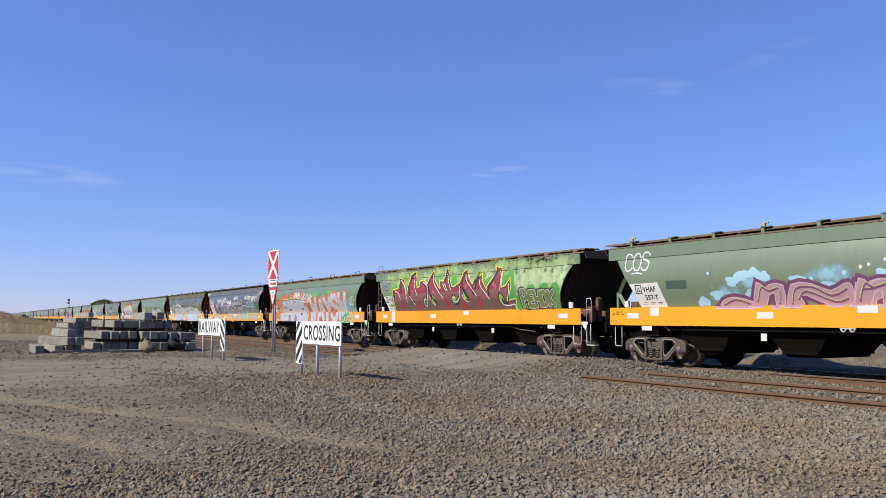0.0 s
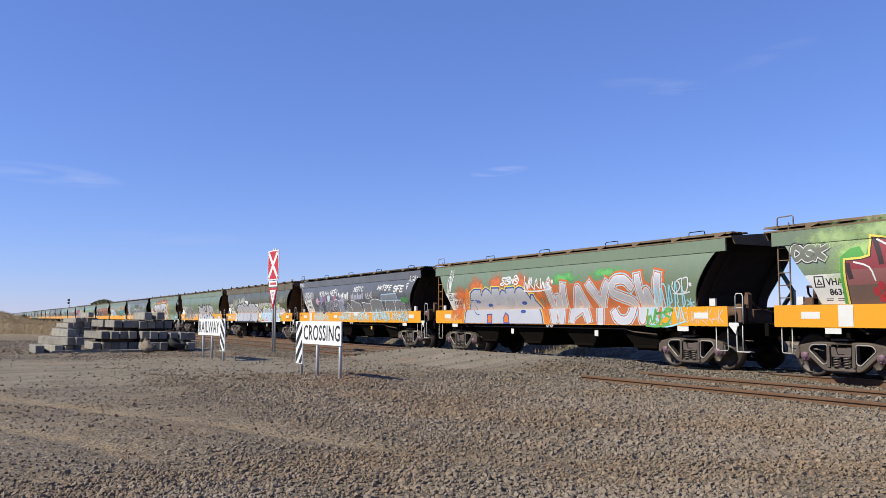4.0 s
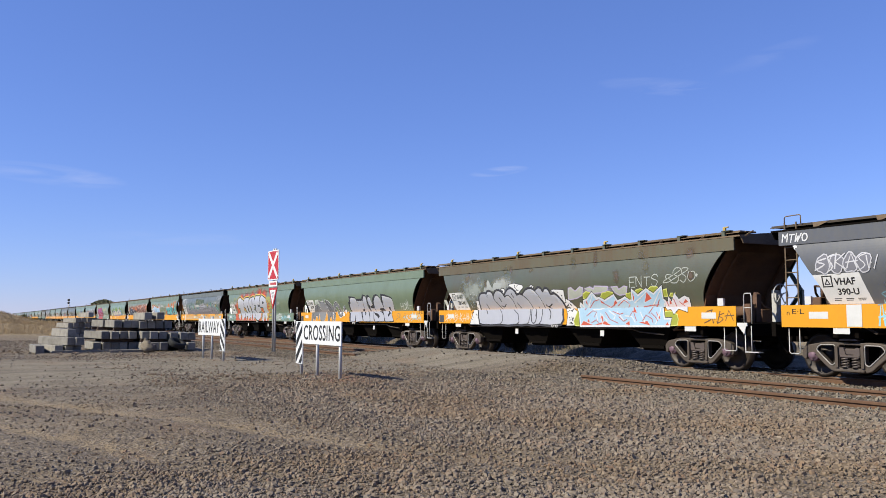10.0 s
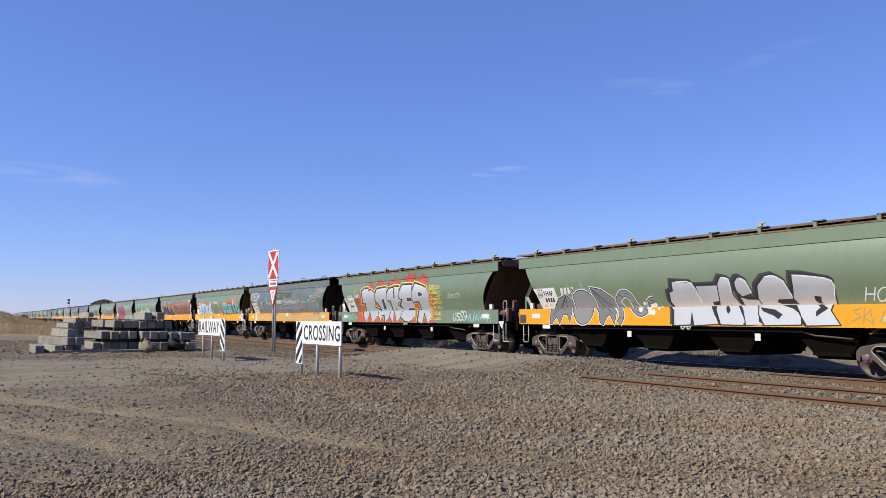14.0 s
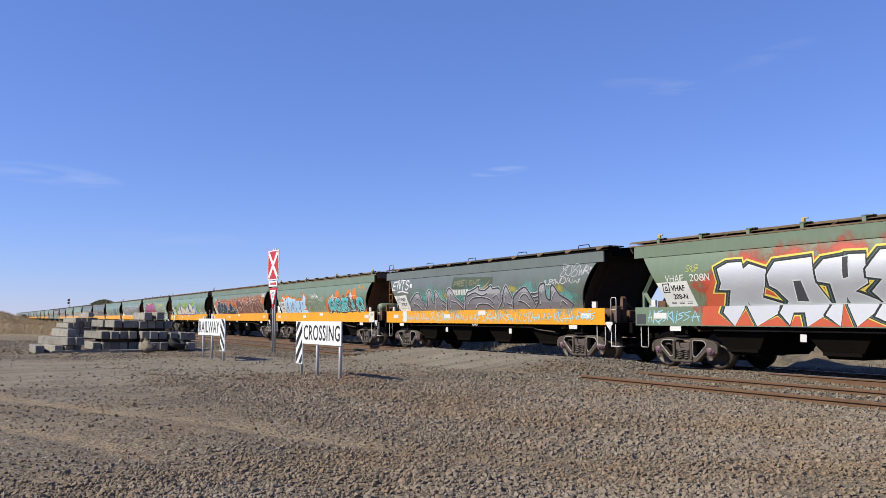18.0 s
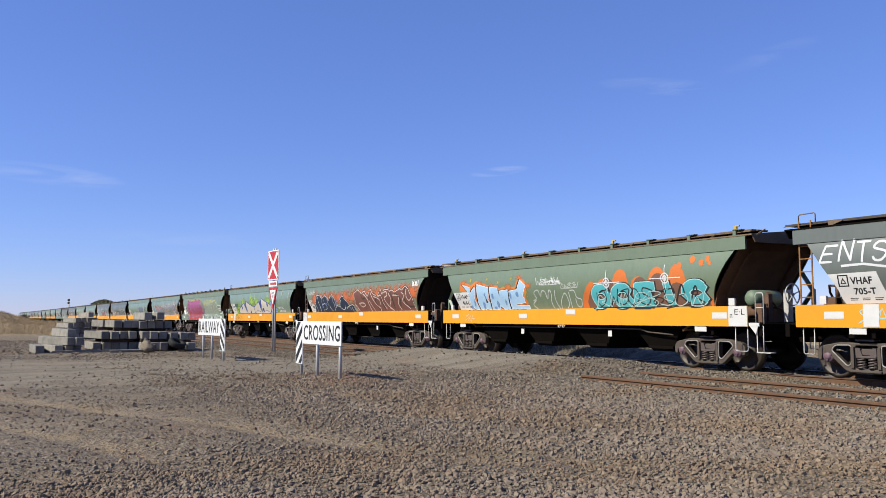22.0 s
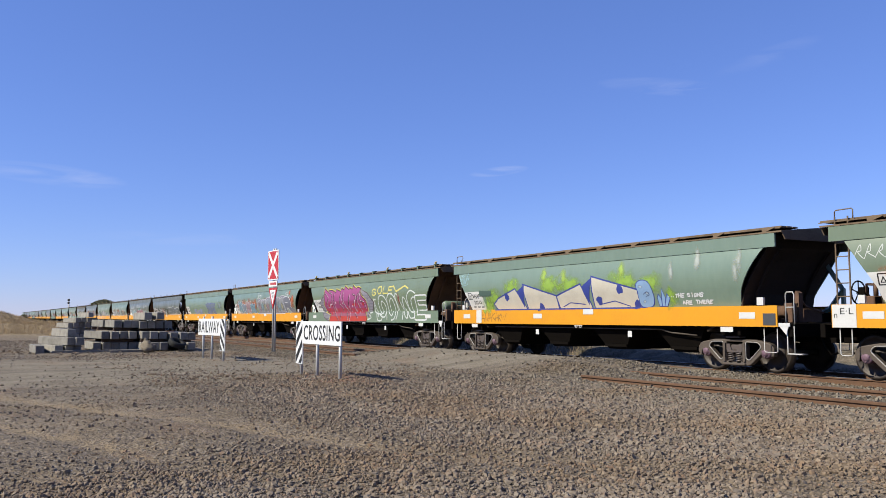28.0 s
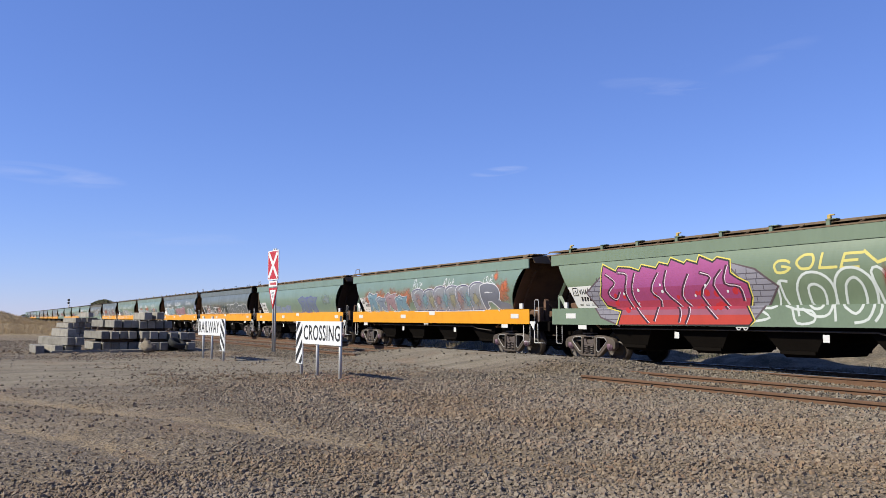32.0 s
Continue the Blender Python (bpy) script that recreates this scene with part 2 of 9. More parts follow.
def ground_height(x, y):
    x, y = np.asarray(x, float), np.asarray(y, float)
    ly = np.interp(x, LINE_X, LINE_Y)
    d = y - ly
    z = -0.16 + 0.33 * smooth(-2.6, -5.4, d)
    road = smooth(-24.5, -21.5, x) * (1 - smooth(-14.0, -11.0, x))
    z = z + road * smooth(-7.6, -6.3, d) * (0.10 * smooth(-0.9, -5, d) + 0.13 * (1 - smooth(-4.5, -7.5, d))) * (1 - smooth(3, 6, d))
    z = z + road * smooth(-7.9, -7.3, d) * (1 - smooth(-5.6, -5.0, d)) * 0.05
    # earth bank along the far side
    back = smooth(-17.8, -15.4, x)
    z = z + 0.6 * smooth(3.4 + 2.0 * back, 6.8 + 0.6 * back, d) * (0.75 + 0.45 * value_noise(x, y, 4, 7.0)) - 0.25 * smooth(1.8, 2.8, d) * (1 - smooth(3.2, 4.5, d))
    z = z + smooth(2.6 + 2.4 * back, 4.0 + 2.2 * back, d) * (1 - smooth(9, 14, d)) * (0.16 * value_noise(x, y, 41, 1.6) + 0.10 * value_noise(x, y, 42, 0.7))
    # grassy rise up the line
    far = smooth(-48, -70, x) * smooth(-3, -9, d)
    z = z + far * (0.35 + 0.25 * value_noise(x, y, 5, 12.0))
    z = z + 1.75 * smooth(-60, -125, x) * smooth(-9, -18, d) * (1 - 0.3 * value_noise(x, y, 8, 40.0))
    # low heaps and wheel ruts
    near = smooth(-34, -26, x) * smooth(-7.8, -8.6, d) * (1 - road * smooth(-12.5, -11.5, y))
    z = z + near * (0.035 * value_noise(x, y, 1, 2.3) + 0.02 * value_noise(x, y, 2, 0.9) + 0.008 * value_noise(x, y, 3, 0.35))
    rut = np.exp(-((y + 16.9 - 0.42 * (x + 14)) / 0.35) ** 2) + np.exp(-((y + 17.4 - 0.35 * (x + 11.5)) / 0.3) ** 2)
    z = z - 0.05 * rut * near * smooth(-4, -7.5, x)
    z = z + 0.07 * np.exp(-(((x + 13.9) / 1.7) ** 2 + ((y + 11.3) / 0.7) ** 2))
    return z


def grow(lo, hi, first, rate):
    out, step = [lo], first
    while abs(out[-1] - lo) < abs(hi - lo):
        out.append(out[-1] + math.copysign(step, hi - lo))
        step *= rate
    return out


gx = sorted(set(np.round(grow(-3.0, 900, 0.3, 1.25) + list(np.arange(-34, -3, 0.14)) + grow(-34.0, -3200, 0.3, 1.07), 4)))
gy = sorted(set(np.round(list(np.arange(-21, 6, 0.14)) + grow(6.0, 3200, 0.3, 1.12) + grow(-21.0, -2600, 0.3, 1.12), 4)))
GX, GY = np.meshgrid(np.array(gx), np.array(gy))
GZ = ground_height(GX, GY)
verts = np.stack([GX.ravel(), GY.ravel(), GZ.ravel()], -1)
nx_, ny_ = len(gx), len(gy)
quad = (np.arange(ny_ - 1)[:, None] * nx_ + np.arange(nx_ - 1)[None, :]).ravel()
me = bpy.data.meshes.new("ground")
me.from_pydata(verts.tolist(), [], np.stack([quad, quad + 1, quad + nx_ + 1, quad + nx_], -1).tolist())
me.polygons.foreach_set("use_smooth", [True] * len(me.polygons))
ground = tagged(new("ground", me), "brown-grey gravel yard with a dirt road and dry grass", "ground", kind="structure")


def ground_material():
    m = bpy.data.materials.new("gravel_yard")
    m.use_nodes = True
    n, l = m.node_tree.nodes, m.node_tree.links
    b = n["Principled BSDF"]
    tc = n.new("ShaderNodeTexCoord")
    sep = n.new("ShaderNodeSeparateXYZ")
    l.new(tc.outputs["Object"], sep.inputs[0])

    def math_node(op, a, c=None, clamp=False):
        x = n.new("ShaderNodeMath")
        x.operation, x.use_clamp = op, clamp
        for i, v in enumerate((a, c)):
            if v is None:
                continue
            if isinstance(v, (int, float)):
                x.inputs[i].default_value = v
            else:
                l.new(v, x.inputs[i])
        return x.outputs[0]

    def ramp(v, a, c):
        x = n.new("ShaderNodeMapRange")
        x.interpolation_type = "SMOOTHSTEP"
        x.inputs["From Min"].default_value, x.inputs["From Max"].default_value = a, c
        l.new(v, x.inputs["Value"])
        return x.outputs[0]

    def tex(scale, detail=4, warp=0.0, rough=0.55):
        t = n.new("ShaderNodeTexNoise")
        t.inputs["Scale"].default_value, t.inputs["Detail"].default_value, t.inputs["Distortion"].default_value, t.inputs["Roughness"].default_value = scale, detail, warp, rough
        l.new(tc.outputs["Object"], t.inputs["Vector"])
        return t.outputs["Fac"]

    def blend(f, a, c):
        x = n.new("ShaderNodeMix")
        x.data_type = "RGBA"
        l.new(f, x.inputs["Factor"])
        for sock, val in ((x.inputs[6], a), (x.inputs[7], c)):
            if isinstance(val, tuple):
                sock.default_value = (*aged(val), 1)
            else:
                l.new(val, sock)
        return x.outputs[2]

    X, Y = sep.outputs[0], sep.outputs[1]
    wob = math_node("MULTIPLY", math_node("SUBTRACT", tex(0.5, 3), 0.5), 5.0)
    xr = math_node("ADD", X, wob)
    # crushed stone, dusty dirt, the road's fines, dry grass, bare earth
    stone = blend(ramp(tex(11, 3), 0.35, 0.65), (0.165, 0.127, 0.087), (0.255, 0.20, 0.138))
    dirt = blend(ramp(tex(1.6, 5), 0.35, 0.7), (0.20, 0.15, 0.092), (0.29, 0.218, 0.14))
    fines = blend(ramp(tex(0.9, 6), 0.3, 0.7), (0.195, 0.162, 0.112), (0.26, 0.22, 0.155))
    col = blend(ramp(tex(0.55, 5, 0.8), 0.47, 0.62), stone, dirt)
    road = math_node("MULTIPLY", ramp(xr, -26.0, -23.5), ramp(xr, -13.5, -16.5))
    col = blend(math_node("MULTIPLY", road, ramp(math_node("ADD", Y, wob), 8.0, 4.0)), col, fines)
    rusty = math_node("MULTIPLY", math_node("MULTIPLY", ramp(Y, -9.0, -7.5), ramp(Y, -2.0, -4.5)), ramp(X, -22.0, -25.0))
    col = blend(math_node("MULTIPLY", rusty, ramp(tex(3, 4), 0.3, 0.6)), col, (0.16, 0.10, 0.075))
    grass = math_node("MAXIMUM", math_node("MULTIPLY", ramp(xr, -50, -58), ramp(Y, 0.0, -4.0)), ramp(Y, 7.0, 12.0))
    col = blend(grass, col, blend(ramp(tex(0.7, 5), 0.3, 0.7), (0.33, 0.24, 0.125), (0.42, 0.32, 0.185)))
    earth = math_node("MULTIPLY", ramp(Y, 2.2, 3.2), ramp(Y, 11.0, 7.0))
    col = blend(math_node("MULTIPLY", earth, 0.85), col, blend(ramp(tex(2.2, 5), 0.35, 0.65), (0.05, 0.046, 0.03), (0.20, 0.158, 0.108)))
    # faint streaks left by wheels along the road
    lane, lane_map = n.new("ShaderNodeTexNoise"), n.new("ShaderNodeMapping")
    lane_map.inputs["Scale"].default_value = (2.6, 0.16, 1.0)
    lane.inputs["Scale"].default_value, lane.inputs["Detail"].default_value = 1.0, 5
    l.new(tc.outputs["Object"], lane_map.inputs[0])
    l.new(lane_map.outputs[0], lane.inputs["Vector"])
    tracked = math_node("MULTIPLY", ramp(X, -30.0, -25.0), ramp(X, -9.0, -13.0))
    col = blend(math_node("MULTIPLY", math_node("MULTIPLY", ramp(lane.outputs["Fac"], 0.50, 0.38), tracked), 0.45), col, (0.12, 0.098, 0.07))
    col = blend(math_node("MULTIPLY", math_node("MULTIPLY", ramp(lane.outputs["Fac"], 0.52, 0.66), tracked), 0.45), col, (0.30, 0.26, 0.20))
    # tan wheel tracks
    for r0, r1, r2, wd in ((16.9, 0.42, 14.0, 0.30), (17.4, 0.35, 11.5, 0.22)):
        off = math_node("ABSOLUTE", math_node("SUBTRACT", math_node("ADD", Y, r0), math_node("MULTIPLY", math_node("ADD", X, r2), r1)))
        off = math_node("ADD", off, math_node("MULTIPLY", math_node("SUBTRACT", tex(2.5, 4), 0.5), 0.5))
        col = blend(math_node("MULTIPLY", math_node("MULTIPLY", ramp(off, wd, 0.0), ramp(X, -5.5, -8.5)), 0.75), col, (0.36, 0.265, 0.155))
    # reddish earth: in patches, and heaped round the foot of a sign
    col = blend(math_node("MULTIPLY", ramp(tex(0.75, 5, 0.6), 0.56, 0.68), 0.4), col, (0.25, 0.155, 0.09))
    mx, my = math_node("MULTIPLY", math_node("ADD", X, 13.9), 0.55), math_node("ADD", Y, 11.35)
    heap = math_node("ADD", math_node("ADD", math_node("MULTIPLY", mx, mx), math_node("MULTIPLY", my, my)), math_node("SUBTRACT", tex(3, 4), 0.5))
    col = blend(math_node("MULTIPLY", ramp(heap, 1.1, 0.2), 0.85), col, (0.27, 0.14, 0.08))
    # shade under and behind the train, put into the ground colour as a band
    train_shade = math_node("MULTIPLY", ramp(Y, -0.7, -0.3), ramp(Y, 3.4, 2.4))
    col = blend(math_node("MULTIPLY", train_shade, 0.8), col, (0.022, 0.018, 0.014))
    # fine grit: dark and pale specks a centimetre or two across
    sp = n.new("ShaderNodeTexVoronoi")
    sp.inputs["Scale"].default_value = 42
    l.new(tc.outputs["Object"], sp.inputs["Vector"])
    spk = n.new("ShaderNodeSeparateColor")
    l.new(sp.outputs["Color"], spk.inputs[0])
    col = blend(math_node("MULTIPLY", ramp(spk.outputs[0], 0.55, 0.95), 0.55), col, (0.07, 0.055, 0.045))
    col = blend(math_node("MULTIPLY", ramp(spk.outputs[1], 0.7, 1.0), 0.45), col, (0.42, 0.36, 0.29))
    # coarser gravel lying in the dirt
    sp = n.new("ShaderNodeTexVoronoi")
    sp.inputs["Scale"].default_value = 15
    l.new(tc.outputs["Object"], sp.inputs["Vector"])
    spk = n.new("ShaderNodeSeparateColor")
    l.new(sp.outputs["Color"], spk.inputs[0])
    rocky = math_node("MULTIPLY", ramp(sp.outputs["Distance"], 0.5, 0.2), math_node("SUBTRACT", 1.0, math_node("MULTIPLY", road, 0.6)))
    col = blend(math_node("MULTIPLY", math_node("MULTIPLY", ramp(spk.outputs[0], 0.5, 0.8), rocky), 0.6), col, (0.085, 0.068, 0.05))
    col = blend(math_node("MULTIPLY", math_node("MULTIPLY", ramp(spk.outputs[1], 0.7, 0.9), rocky), 0.6), col, (0.36, 0.30, 0.23))
    # rough clods on the far yard
    sp = n.new("ShaderNodeTexVoronoi")
    sp.inputs["Scale"].default_value = 5.5
    l.new(tc.outputs["Object"], sp.inputs["Vector"])
    spk = n.new("ShaderNodeSeparateColor")
    l.new(sp.outputs["Color"], spk.inputs[0])
    clod = math_node("MULTIPLY", ramp(sp.outputs["Distance"], 0.55, 0.25), ramp(X, -23.0, -27.0))
    col = blend(math_node("MULTIPLY", math_node("MULTIPLY", ramp(spk.outputs[0], 0.45, 0.8), clod), 0.5), col, (0.09, 0.075, 0.058))
    col = blend(math_node("MULTIPLY", math_node("MULTIPLY", ramp(spk.outputs[1], 0.6, 0.9), clod), 0.5), col, (0.34, 0.29, 0.23))
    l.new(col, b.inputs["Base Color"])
    b.inputs["Roughness"].default_value = 0.95
    b.inputs["Specular IOR Level"].default_value = 0.25
    v = n.new("ShaderNodeTexVoronoi")
    v.inputs["Scale"].default_value = 31
    l.new(tc.outputs["Object"], v.inputs["Vector"])
    h = math_node("ADD", math_node("MULTIPLY", v.outputs["Distance"], math_node("SUBTRACT", 1.0, math_node("MULTIPLY", road, 0.8))), math_node("MULTIPLY", tex(45, 3), 0.5))
    # lumps a hand or two wide, rougher off the road
    rough_h = math_node("MULTIPLY", tex(7, 7, 0.3, 0.7), math_node("SUBTRACT", 1.0, math_node("MULTIPLY", road, 0.75)))
    h = math_node("ADD", h, math_node("MULTIPLY", rough_h, 3.2))
    bp = n.new("ShaderNodeBump")
    bp.inputs["Strength"].default_value, bp.inputs["Distance"].default_value = 0.9, 0.022
    l.new(h, bp.inputs["Height"])
    l.new(bp.outputs[0], b.inputs["Normal"])
    return m


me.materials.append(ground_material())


# ---- tracks ----
def swept(name, prof, offs, z, s0, s1, ds, material, parent, label=""):
    """A rail: a closed profile of (across, up) along the line."""
    ss = np.arange(s0, s1 + ds / 2, ds)
    vs, fs, k = [], [], len(prof)
    for s in ss:
        for a, u in prof:
            x, y, _ = line(s, offs + a)
            vs.append((float(x), float(y), z + u))
    for i in range(len(ss) - 1):
        for j in range(k):
            fs.append((i * k + j, i * k + (j + 1) % k, (i + 1) * k + (j + 1) % k, (i + 1) * k + j))
    fs += [tuple(range(k))[::-1], tuple(range((len(ss) - 1) * k, len(ss) * k))]
    mesh = bpy.data.meshes.new(name)
    mesh.from_pydata(vs, [], fs)
    for m in material:
        mesh.materials.append(m)
    if len(material) > 1:
        top = [j for j in range(k) if prof[j][1] > -0.012 and prof[(j + 1) % k][1] > -0.012]
        for i in range(len(ss) - 1):
            for j in top:
                mesh.polygons[i * k + j].material_index = 1
    ob = new(name, mesh)
    ob.parent = parent
    if label:
        ob["label"] = label
    return ob


RAIL = [(-0.07, -0.155), (0.07, -0.155), (0.07, -0.143), (0.012, -0.12), (0.009, -0.045), (0.034, -0.034), (0.034, -0.006), (0.028, 0.0),
        (-0.028, 0.0), (-0.034, -0.006), (-0.034, -0.034), (-0.009, -0.045), (-0.012, -0.12), (-0.07, -0.143)]
main_track = tagged(new("railway_track"), "main railway track with worn steel rails in ballast", "railway track", kind="structure")
for o in (-0.752, 0.752):
    swept("rail", RAIL, o, 0.0, -640, 40, 4.0, [M_RAIL, M_RAILTOP], main_track)
siding = tagged(new("railway_track"), "disused siding with rusty brown rails in gravel", "railway track", kind="structure")
for o in (-0.772, 0.772):
    for a, b in ((-220, -21.4 if o < 0 else -21.0), (-14.6 if o > 0 else -11.9, 40)):
        swept("rail", RAIL, SIDING + o, SIDING_Z, a, b, 2.0, [M_RAIL], siding)


def sleeper_block():
    bm = bmesh.new()
    box(bm, -0.115, 0.115, -1.25, 1.25, -0.09, 0, bevel=0.012)
    return bm


for parent, off, z, s0, s1 in ((siding, SIDING, SIDING_Z - 0.15, -64, -21), (siding, SIDING, SIDING_Z - 0.165, -12, -1), (main_track, 0, -0.157, -64, -1)):
    for s in np.arange(s0, s1, 0.68):
        if off == 0 and -22 < s < -13:
            continue
        x, y, a = line(s + random.uniform(-0.04, 0.04), off)
        ob = part("sleeper", shared("sleeper", sleeper_block, M_TIMBER), None, parent)
        ob.matrix_basis = pose(float(x), float(y), z + random.uniform(-0.008, 0.008), 0, 0, math.degrees(a) + random.uniform(-1.5, 1.5))


# ---- grain hopper wagons ----
HALF, PITCH, MIDDLE = 7.185, 15.63, -11.21   # half the sill, wagon to wagon, first wagon's place at the start
SILL0, SILL1, CREASE, TOP, SIDE = 1.08, 1.565, 2.91, 3.215, 1.40
BOGIE, AXLE, WHEEL = 5.73, 0.885, 0.47
GREENS = {
    "green": ((0.160, 0.212, 0.137), (0.130, 0.172, 0.111), (0.192, 0.246, 0.166)),
    "pale": ((0.175, 0.25, 0.195), (0.14, 0.20, 0.16), (0.22, 0.29, 0.23)),
    "olive": ((0.098, 0.108, 0.072), (0.10, 0.078, 0.053), (0.115, 0.134, 0.094)),
    "grey": ((0.105, 0.11, 0.125), (0.075, 0.078, 0.09), (0.145, 0.14, 0.115)),
    "slate": ((0.125, 0.145, 0.13), (0.095, 0.105, 0.10), (0.155, 0.175, 0.155)),
}
BODY = {k: mat("body_paint_" + k, c, 0.38, spec=0.6, dark=d, light=l, patch=1.3, grain=9, mix=0.7, bump=0.06, bump_scale=3.0, bump_dist=0.02, stretch=(1, 1, 0.35), spread=0.06) for k, (c, d, l) in GREENS.items()}
M_ORANGE = mat("sill_orange", (0.75, 0.33, 0.012), 0.5, dark=(0.60, 0.24, 0.012), light=(0.80, 0.38, 0.02), patch=1.4, grain=12, mix=0.35, bump=0.04, spread=0.05)
M_SILLG = mat("sill_green", (0.16, 0.215, 0.15), 0.5, dark=(0.11, 0.15, 0.11), patch=1.4, grain=12, mix=0.45, bump=0.04)
M_STIRRUP = mat("step_white", (0.55, 0.54, 0.52), 0.5, dark=(0.3, 0.28, 0.26), patch=5)
M_RIM = mat("worn_edges", (0.34, 0.32, 0.30), 0.5, 0.3, dark=(0.14, 0.11, 0.09), light=(0.5, 0.48, 0.46), patch=5, mix=0.7)
M_SPRING = mat("spring_steel", (0.13, 0.105, 0.095), 0.5, 0.3, dark=(0.1, 0.07, 0.06), patch=6)


SIDE_EDGE = [(6.10, SILL1), (6.105, 1.68), (6.15, 1.86), (6.23, 2.03), (6.34, 2.21), (6.47, 2.40), (6.62, 2.61), (6.78, 2.81), (6.86, CREASE)]
BENDS = [float(z) for z in np.linspace(SILL1, CREASE, 25)]


BULGE = [-0.123 + 0.32 * (z - SILL1) if z < 1.95 else 0.0002 + 0.32 * (z - 1.95) - 0.3385 * (z - 1.95) ** 2 for z in BENDS]


def belly(z):
    """How far the rounded skin stands out beyond the sill's line at the height z."""
    return float(np.interp(z, BENDS, BULGE))


def edge_at(z):
    return float(np.interp(z, [p[1] for p in SIDE_EDGE], [p[0] for p in SIDE_EDGE]))


def drape(bm, inset=0.0):
    """Lays what is drawn flat over the rounded skin, cut where the skin bends and where it steps in above the sill."""
    for i, z in enumerate(BENDS):
        z += 0.002 if i == 0 else -0.0125 if z == BENDS[-1] else 0.0
        r = bmesh.ops.bisect_plane(bm, geom=bm.verts[:] + bm.edges[:] + bm.faces[:], plane_co=(0, 0, z), plane_no=(0, 0, 1), dist=1e-5)
        if i in (0, len(BENDS) - 1):
            bmesh.ops.split_edges(bm, edges=[e for e in r["geom_cut"] if isinstance(e, bmesh.types.BMEdge)])
    for v in {v for f in bm.faces if SILL1 < f.calc_center_median().z < CREASE - 0.0125 for v in f.verts}:
        v.co.y -= belly(v.co.z) - inset
        v.co.x = max(-edge_at(v.co.z), min(edge_at(v.co.z), v.co.x))
    if inset:
        # the top rail stands a little proud of the sill
        for v in {v for f in bm.faces if f.calc_center_median().z > CREASE - 0.0125 for v in f.verts}:
            v.co.y -= 0.011
    return bm


def side_panel():
    bm = bmesh.new()
    rows = []
    for z in BENDS:
        x, y = edge_at(z), -SIDE - belly(z)
        rows.append([bm.verts.new(p) for p in ((-x, y, z), (x, y, z), (x, y + 0.03, z), (-x, y + 0.03, z))])
    for p, q in zip(rows, rows[1:]):
        for k in range(4):
            bm.faces.new((p[k], p[(k + 1) % 4], q[(k + 1) % 4], q[k]))
    bm.faces.new(rows[0][::-1])
    bm.faces.new(rows[-1])
    return bm


def top_rail():
    bm = bmesh.new()
    prism(bm, [(-SIDE - 0.022, CREASE - 0.012), (-SIDE + 0.03, CREASE - 0.012), (-SIDE + 0.03, TOP), (-SIDE - 0.012, TOP), (-SIDE - 0.022, TOP - 0.012)], "x", -HALF, HALF)
    return bm


def end_sheet():
    bm = bmesh.new()
    prism(bm, [(6.93, TOP - 0.01), (6.86, TOP - 0.01), (6.85, CREASE), (6.61, 2.61), (6.33, 2.21), (6.14, 1.86), (6.08, SILL1), (5.0, 0.98), (5.03, 0.94), (6.12, 1.52), (6.18, 1.85), (6.37, 2.20), (6.65, 2.60), (6.90, 2.90)], "y", -1.29, 1.29)
    for y in (-0.9, 0.9):
        prism(bm, [(6.90, 2.88), (6.64, 2.60), (6.36, 2.20), (6.17, 1.85), (6.12, 1.53), (6.19, 1.53), (6.24, 1.83), (6.43, 2.17), (6.71, 2.56), (6.97, 2.86)], "y", y - 0.03, y + 0.03)
    return bm


def roof_sheet():
    bm = bmesh.new()
    prism(bm, [(-SIDE - 0.03, TOP), (0, TOP + 0.13), (SIDE + 0.03, TOP), (SIDE + 0.03, TOP + 0.035), (0, TOP + 0.165), (-SIDE - 0.03, TOP + 0.035)], "x", -HALF - 0.2, HALF + 0.2)
    for s in (-1, 1):
        prism(bm, [(-SIDE + 0.1, TOP - 0.16), (SIDE - 0.1, TOP - 0.16), (SIDE, TOP), (0, TOP + 0.128), (-SIDE, TOP)], "x", s * (HALF + 0.17), s * (HALF + 0.2))
    return bm


def walkway(rough):
    def build():
        bm = bmesh.new()
        for y in (-1.30, -1.10, -0.90) if rough else (-1.34, -1.14):
            box(bm, -HALF - 0.28, HALF + 0.1, y, y + 0.17, TOP + 0.115, TOP + 0.155, bevel=0.006)
        # the hatch coaming behind, and a light angle under the front plank
        box(bm, -HALF - 0.1, HALF, -0.86, -0.82, TOP + 0.04, TOP + 0.112)
        box(bm, -HALF - 0.28, HALF + 0.1, -1.345, -1.335, TOP + 0.095, TOP + 0.114)
        return bm
    return build


def roof_bracket():
    bm = bmesh.new()
    box(bm, -0.05, 0.05, -0.03, 0.05, 0, 0.12, bevel=0.008)
    box(bm, -0.05, 0.22, -0.04, 0.09, 0.12, 0.145, bevel=0.005, mi=1)
    return bm


def roof_brace():
    bm = bmesh.new()
    rod(bm, (-0.16, 0.02, 0.0), (0.12, -0.02, 0.10), 0.016, 4)
    return bm


def roof_tie():
    bm = bmesh.new()
    prism(bm, [(-0.03, 0.0), (0.03, 0.0), (0.30, 0.085), (0.30, 0.11), (-0.05, 0.11)], "y", -0.005, 0.012)
    return bm


def roof_loop():
    bm = bmesh.new()
    tube(bm, [(-0.26, 0, 0), (-0.26, 0, 0.06), (-0.23, 0, 0.085), (0.23, 0, 0.085), (0.26, 0, 0.06), (0.26, 0, 0)], 0.011)
    return bm


